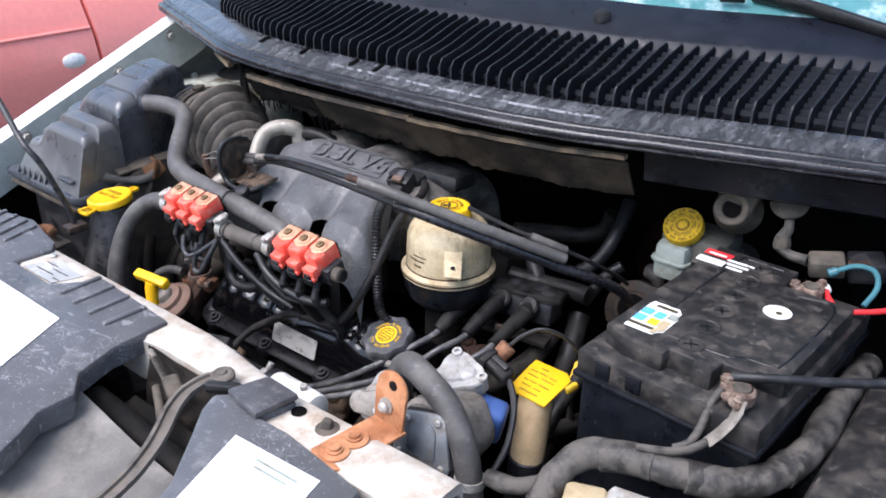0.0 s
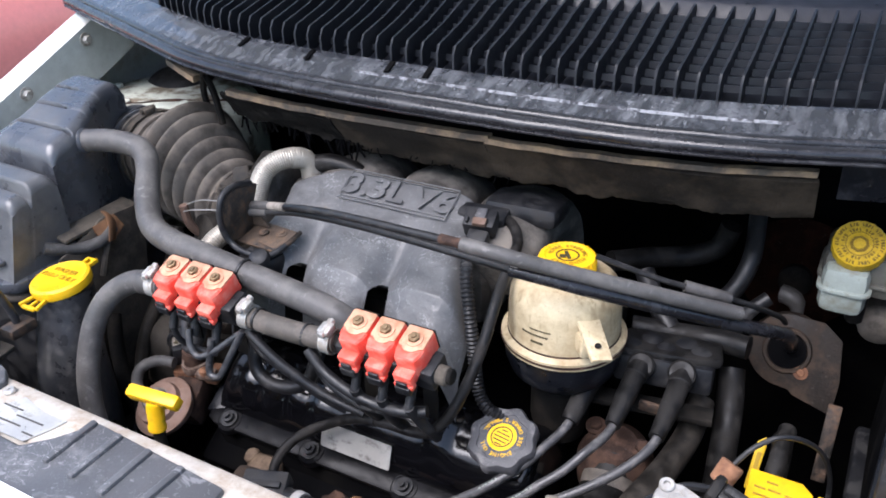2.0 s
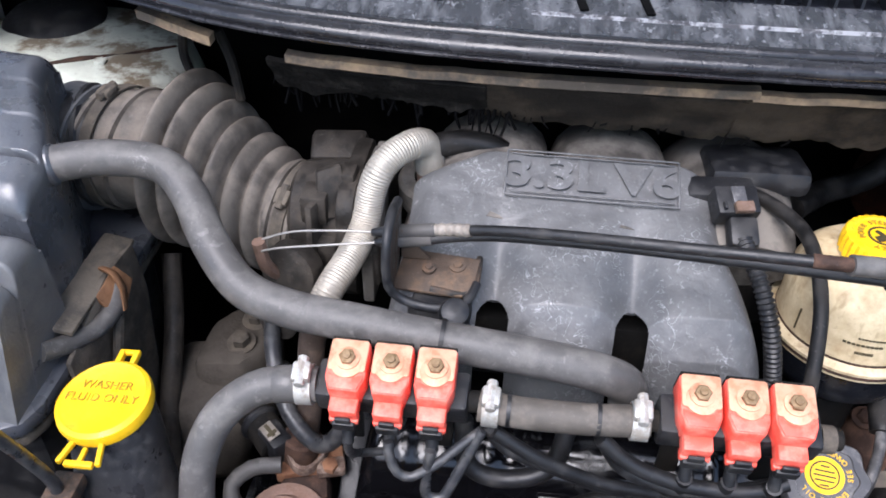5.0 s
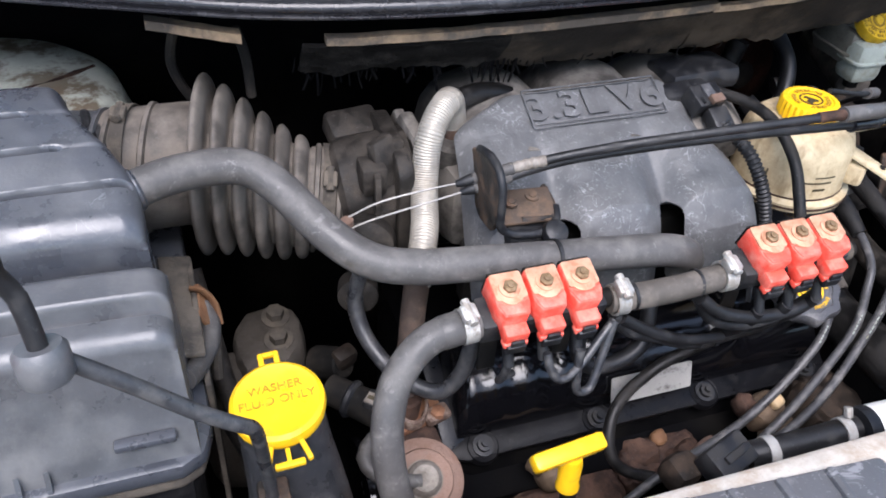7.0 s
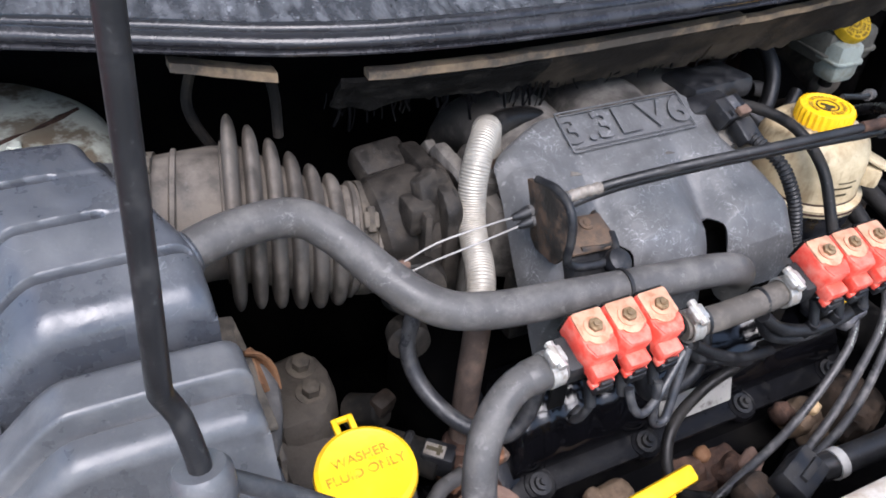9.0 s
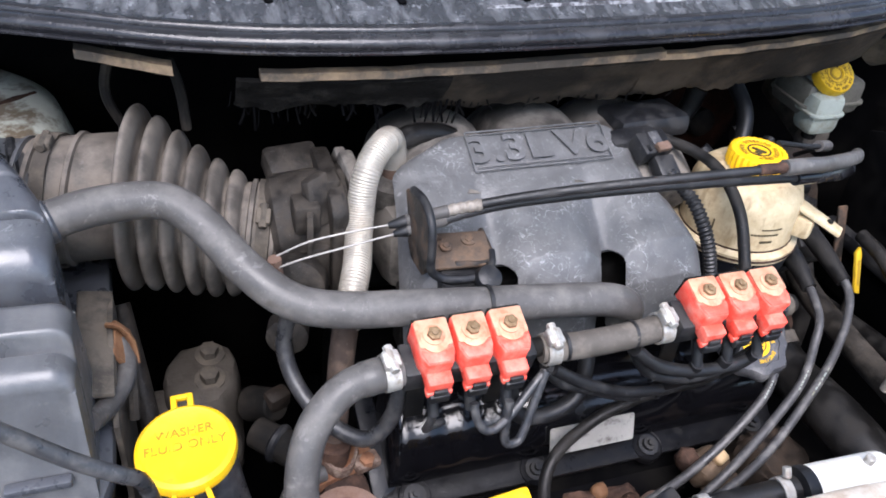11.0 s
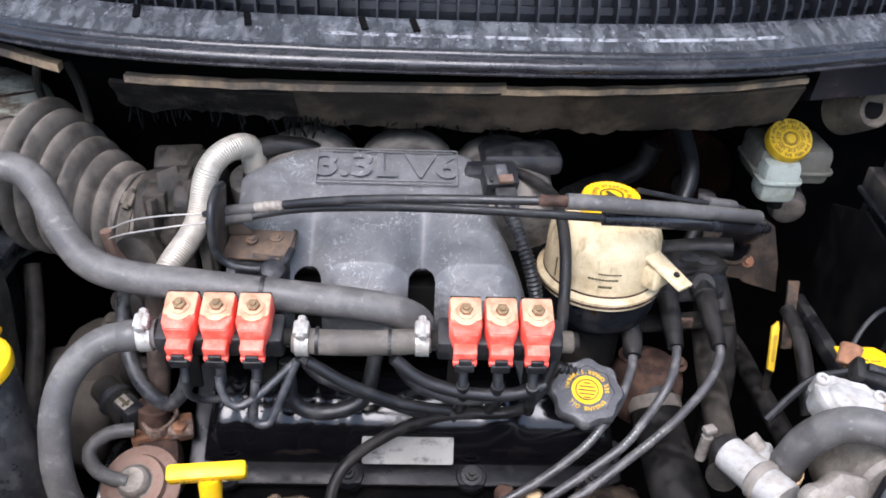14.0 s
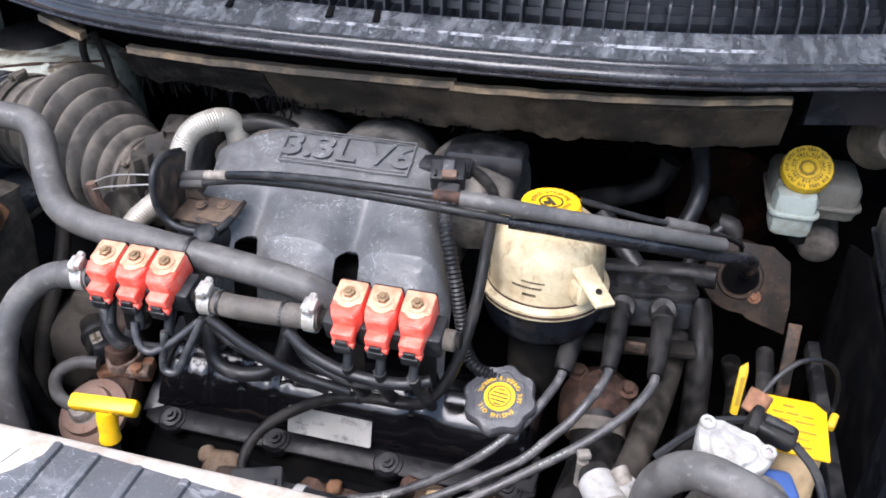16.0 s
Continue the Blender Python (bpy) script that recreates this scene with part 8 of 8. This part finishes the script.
rail_screw = thing("rail_screw", "small zinc screw in the white crossmember", "screw", (-0.182, -0.160, 0.893))
part("head", lathe([(0.0052, 0), (0.0052, 0.0016), (0.0038, 0.0030), (0.0014, 0.0030), (0.0012, 0.0018)], (-0.178, -0.1535, 0.8932), (0, 0, 1), 14), "zinc", rail_screw)
s2 = shroud([(0.212, -0.213), (0.221, -0.204), (0.235, -0.170), (0.278, -0.172), (0.270, -0.208), (0.304, -0.2065), (0.345, -0.211), (0.40, -0.218), (0.43, -0.40), (0.315, -0.40), (0.281, -0.308), (0.246, -0.263), (0.222, -0.234)], [], 0.892,
            "scuffed black plastic nose shroud with a white sticker", (0.3, -0.28, 0.87))
part("white_sticker", prism([(0.275, -0.238), (0.37, -0.232), (0.40, -0.36), (0.315, -0.36)], 0.0008, Matrix.Translation((0, 0, 0.9045))), "label", s2, "plain white sticker")
for k in range(2):
    part("sticker_mark", box((0.335, -0.246 - 0.007 * k, 0.9056), (0.045 - 0.01 * k, 0.0025, 0.0005), 0, (0, 0, 3)), "frost", s2)
part("end_block", prism([(0.223, -0.206), (0.236, -0.168), (0.279, -0.170), (0.2715, -0.214), (0.242, -0.2105)], 0.007, Matrix.Translation((0, 0, 0.9042)), 0.0028), "worn_black", s2, "worn black end block")
latch = thing("bonnet_latch", "grimy steel bonnet latch lever in the gap of the shrouds", "latch", (0.17, -0.24, 0.84))


def flat_strap(line, width, thick):
    """A flat bar bent along a line, lying level."""
    pts, b, rows = spline(line, 0.008), bmesh.new(), []
    for i, p in enumerate(pts):
        d = pts[min(i + 1, len(pts) - 1)] - pts[max(i - 1, 0)]
        n = Vector((-d.y, d.x, 0)).normalized() * width / 2
        rows.append([b.verts.new(p + n * a + Vector((0, 0, c * thick))) for a, c in ((-1, 0), (-1, 1), (-0.55, 1), (-0.45, 0.4), (0.45, 0.4), (0.55, 1), (1, 1), (1, 0))])
    for p, q in zip(rows, rows[1:]):
        for k in range(8):
            b.faces.new((p[k], p[(k + 1) % 8], q[(k + 1) % 8], q[k]))
    b.faces.new(rows[0])
    b.faces.new(rows[-1])
    return b


part("lever", flat_strap([(0.197, -0.186, 0.900), (0.188, -0.200, 0.900), (0.186, -0.222, 0.898), (0.197, -0.246, 0.897), (0.219, -0.274, 0.897), (0.233, -0.297, 0.896), (0.245, -0.33, 0.893), (0.255, -0.40, 0.886)], 0.0145, 0.005), "bellows", latch)
part("pivot_disc", lathe([(0.0115, 0), (0.0115, 0.004), (0.009, 0.006), (0.005, 0.006), (0.004, 0.008), (0.0, 0.008)], (0.195, -0.189, 0.901), (0, -0.1, 1), 24), "bellows", latch)
part("stop_block", box((0.208, -0.199, 0.901), (0.034, 0.010, 0.010), 0.003, (0, 0, 32)), "rubber", latch)
part("inner_lever", tube([(0.094, -0.199, 0.887), (0.110, -0.204, 0.884), (0.128, -0.209, 0.880), (0.142, -0.214, 0.877)], 0.0048, 10, flat=0.5), "dusty", latch)
part("catch", box((0.150, -0.214, 0.880), (0.034, 0.016, 0.014), 0.004, (0, 10, -22), seg=3), "dusty", latch)
part("catch_arm", tube([(0.118, -0.214, 0.868), (0.140, -0.226, 0.866), (0.165, -0.240, 0.868), (0.186, -0.246, 0.884)], 0.0045, 10), "dusty", latch)
part("tip", rod((0.086, -0.197, 0.889), (0.098, -0.2005, 0.886), 0.0036, 0.0046), "dull_alu", latch)
part("bar", rod((0.06, -0.248, 0.850), (0.27, -0.258, 0.850), 0.012, seg=16), "dark", latch)
part("plate", box((0.15, -0.24, 0.835), (0.14, 0.05, 0.006), 0.002, (15, 0, 0)), "dark", latch)
clip = thing("panel_clip", "small dark clip on the white crossmember", "clip", (0.322, -0.178, 0.896))
part("clip", box((0.322, -0.178, 0.903), (0.012, 0.010, 0.012), 0.002, (0, 8, 20), taper=0.7), "dusty", clip)
part("flange", lathe([(0.011, 0), (0.011, 0.002), (0.008, 0.0035)], (0.322, -0.178, 0.8975), (0, 0, 1), 12), "dusty", clip)
hole = thing("panel_opening", "dark punched opening in the white crossmember", "opening", (0.283, -0.1765, 0.893))
# the opening is a near-black disc, its depth painted in
part("edge", lathe([(0.0072, 0), (0.0072, 0.0008), (0.0, 0.0008)], (0.2845, -0.1765, 0.8977), (0, 0, 1), 20), "bay", hole)

# ---- outside the bay: wiper, red car ----
wiper = thing("wiper", "black wiper arm resting on the windscreen", "wiper", (0.5, 0.478, 1.17))
part("arm", tube([(0.40, 0.474, 1.190), (0.43, 0.475, 1.187), (0.462, 0.477, 1.183), (0.507, 0.478, 1.175), (0.556, 0.476, 1.166), (0.62, 0.47, 1.158)], 0.0105, 12, flat=0.7), "plastic", wiper)
part("blade", box((0.381, 0.457, 1.186), (0.030, 0.008, 0.010), 0.002, (30, -2, 12)), "rubber", wiper)

car = thing("parked_car", "red parked car beside the bay", "car", (-2.6, 2.4, 0.0))
side = [(-0.02, 0.30), (0.03, 0.45), (0.06, 0.60), (0.035, 0.72), (-0.025, 0.85), (-0.10, 0.955), (-0.9, 0.96), (-0.9, 0.30)]
for y0, y1 in ((-0.6, 0.985), (1.0, 2.15), (2.165, 3.0), (3.015, 4.2)):
    part("door" if y1 < 3.1 and y0 > 0 else "wing", sweep(side, [y0 + (y1 - y0) * i / 10 for i in range(11)], lambda y, a, b: Vector((-2.1 + a, y, b)), closed=True), "red_car", car)
part("sill", box((-2.15, 1.8, 0.26), (0.2, 4.6, 0.10), 0.02), "plastic", car)
part("roof", box((-2.75, 2.6, 1.42), (1.0, 1.9, 0.06), 0.03), "red_car", car)
part("window", sheet(lambda u, v: Vector((-2.16 - 0.22 * v, 1.0 + 2.4 * u + 0.3 * v * (1 - 2 * u), 0.955 + 0.44 * v)), 8, 4, 0.006), "car_glass", car)
b = lathe([(0.042, 0.0), (0.042, 0.006), (0.030, 0.014), (0.0, 0.017)], (0, 0, 0), (0, 0, 1), 28)
bmesh.ops.transform(b, matrix=Matrix.Translation((-2.052, 0.89, 0.645)) @ turn(0, 90, 0) @ Matrix.Diagonal((0.62, 1.0, 1.0, 1.0)), verts=b.verts)
part("side_lamp", b, "label", car, "pale oval side repeater lamp")
part("crease", tube([(-2.072, -0.5, 0.742), (-2.072, 0.98, 0.742)], 0.006, 8), "red_car", car)
part("handle", box((-2.11, 1.75, 0.84), (0.03, 0.16, 0.03), 0.01), "red_car", car)
for y in (0.1, 3.4):
    wl_ = part("wheel", lathe([(0.0, -0.09), (0.20, -0.09), (0.30, -0.085), (0.315, -0.05), (0.315, 0.05), (0.30, 0.085), (0.20, 0.09), (0.0, 0.09)], (-2.16, y, 0.315), (1, 0, 0), 40), "tyre", car)
    part("rim", lathe([(0.20, 0.0), (0.19, 0.02), (0.05, 0.03), (0.0, 0.03)], (-2.072, y, 0.315), (1, 0, 0), 32), "zinc", wl_)
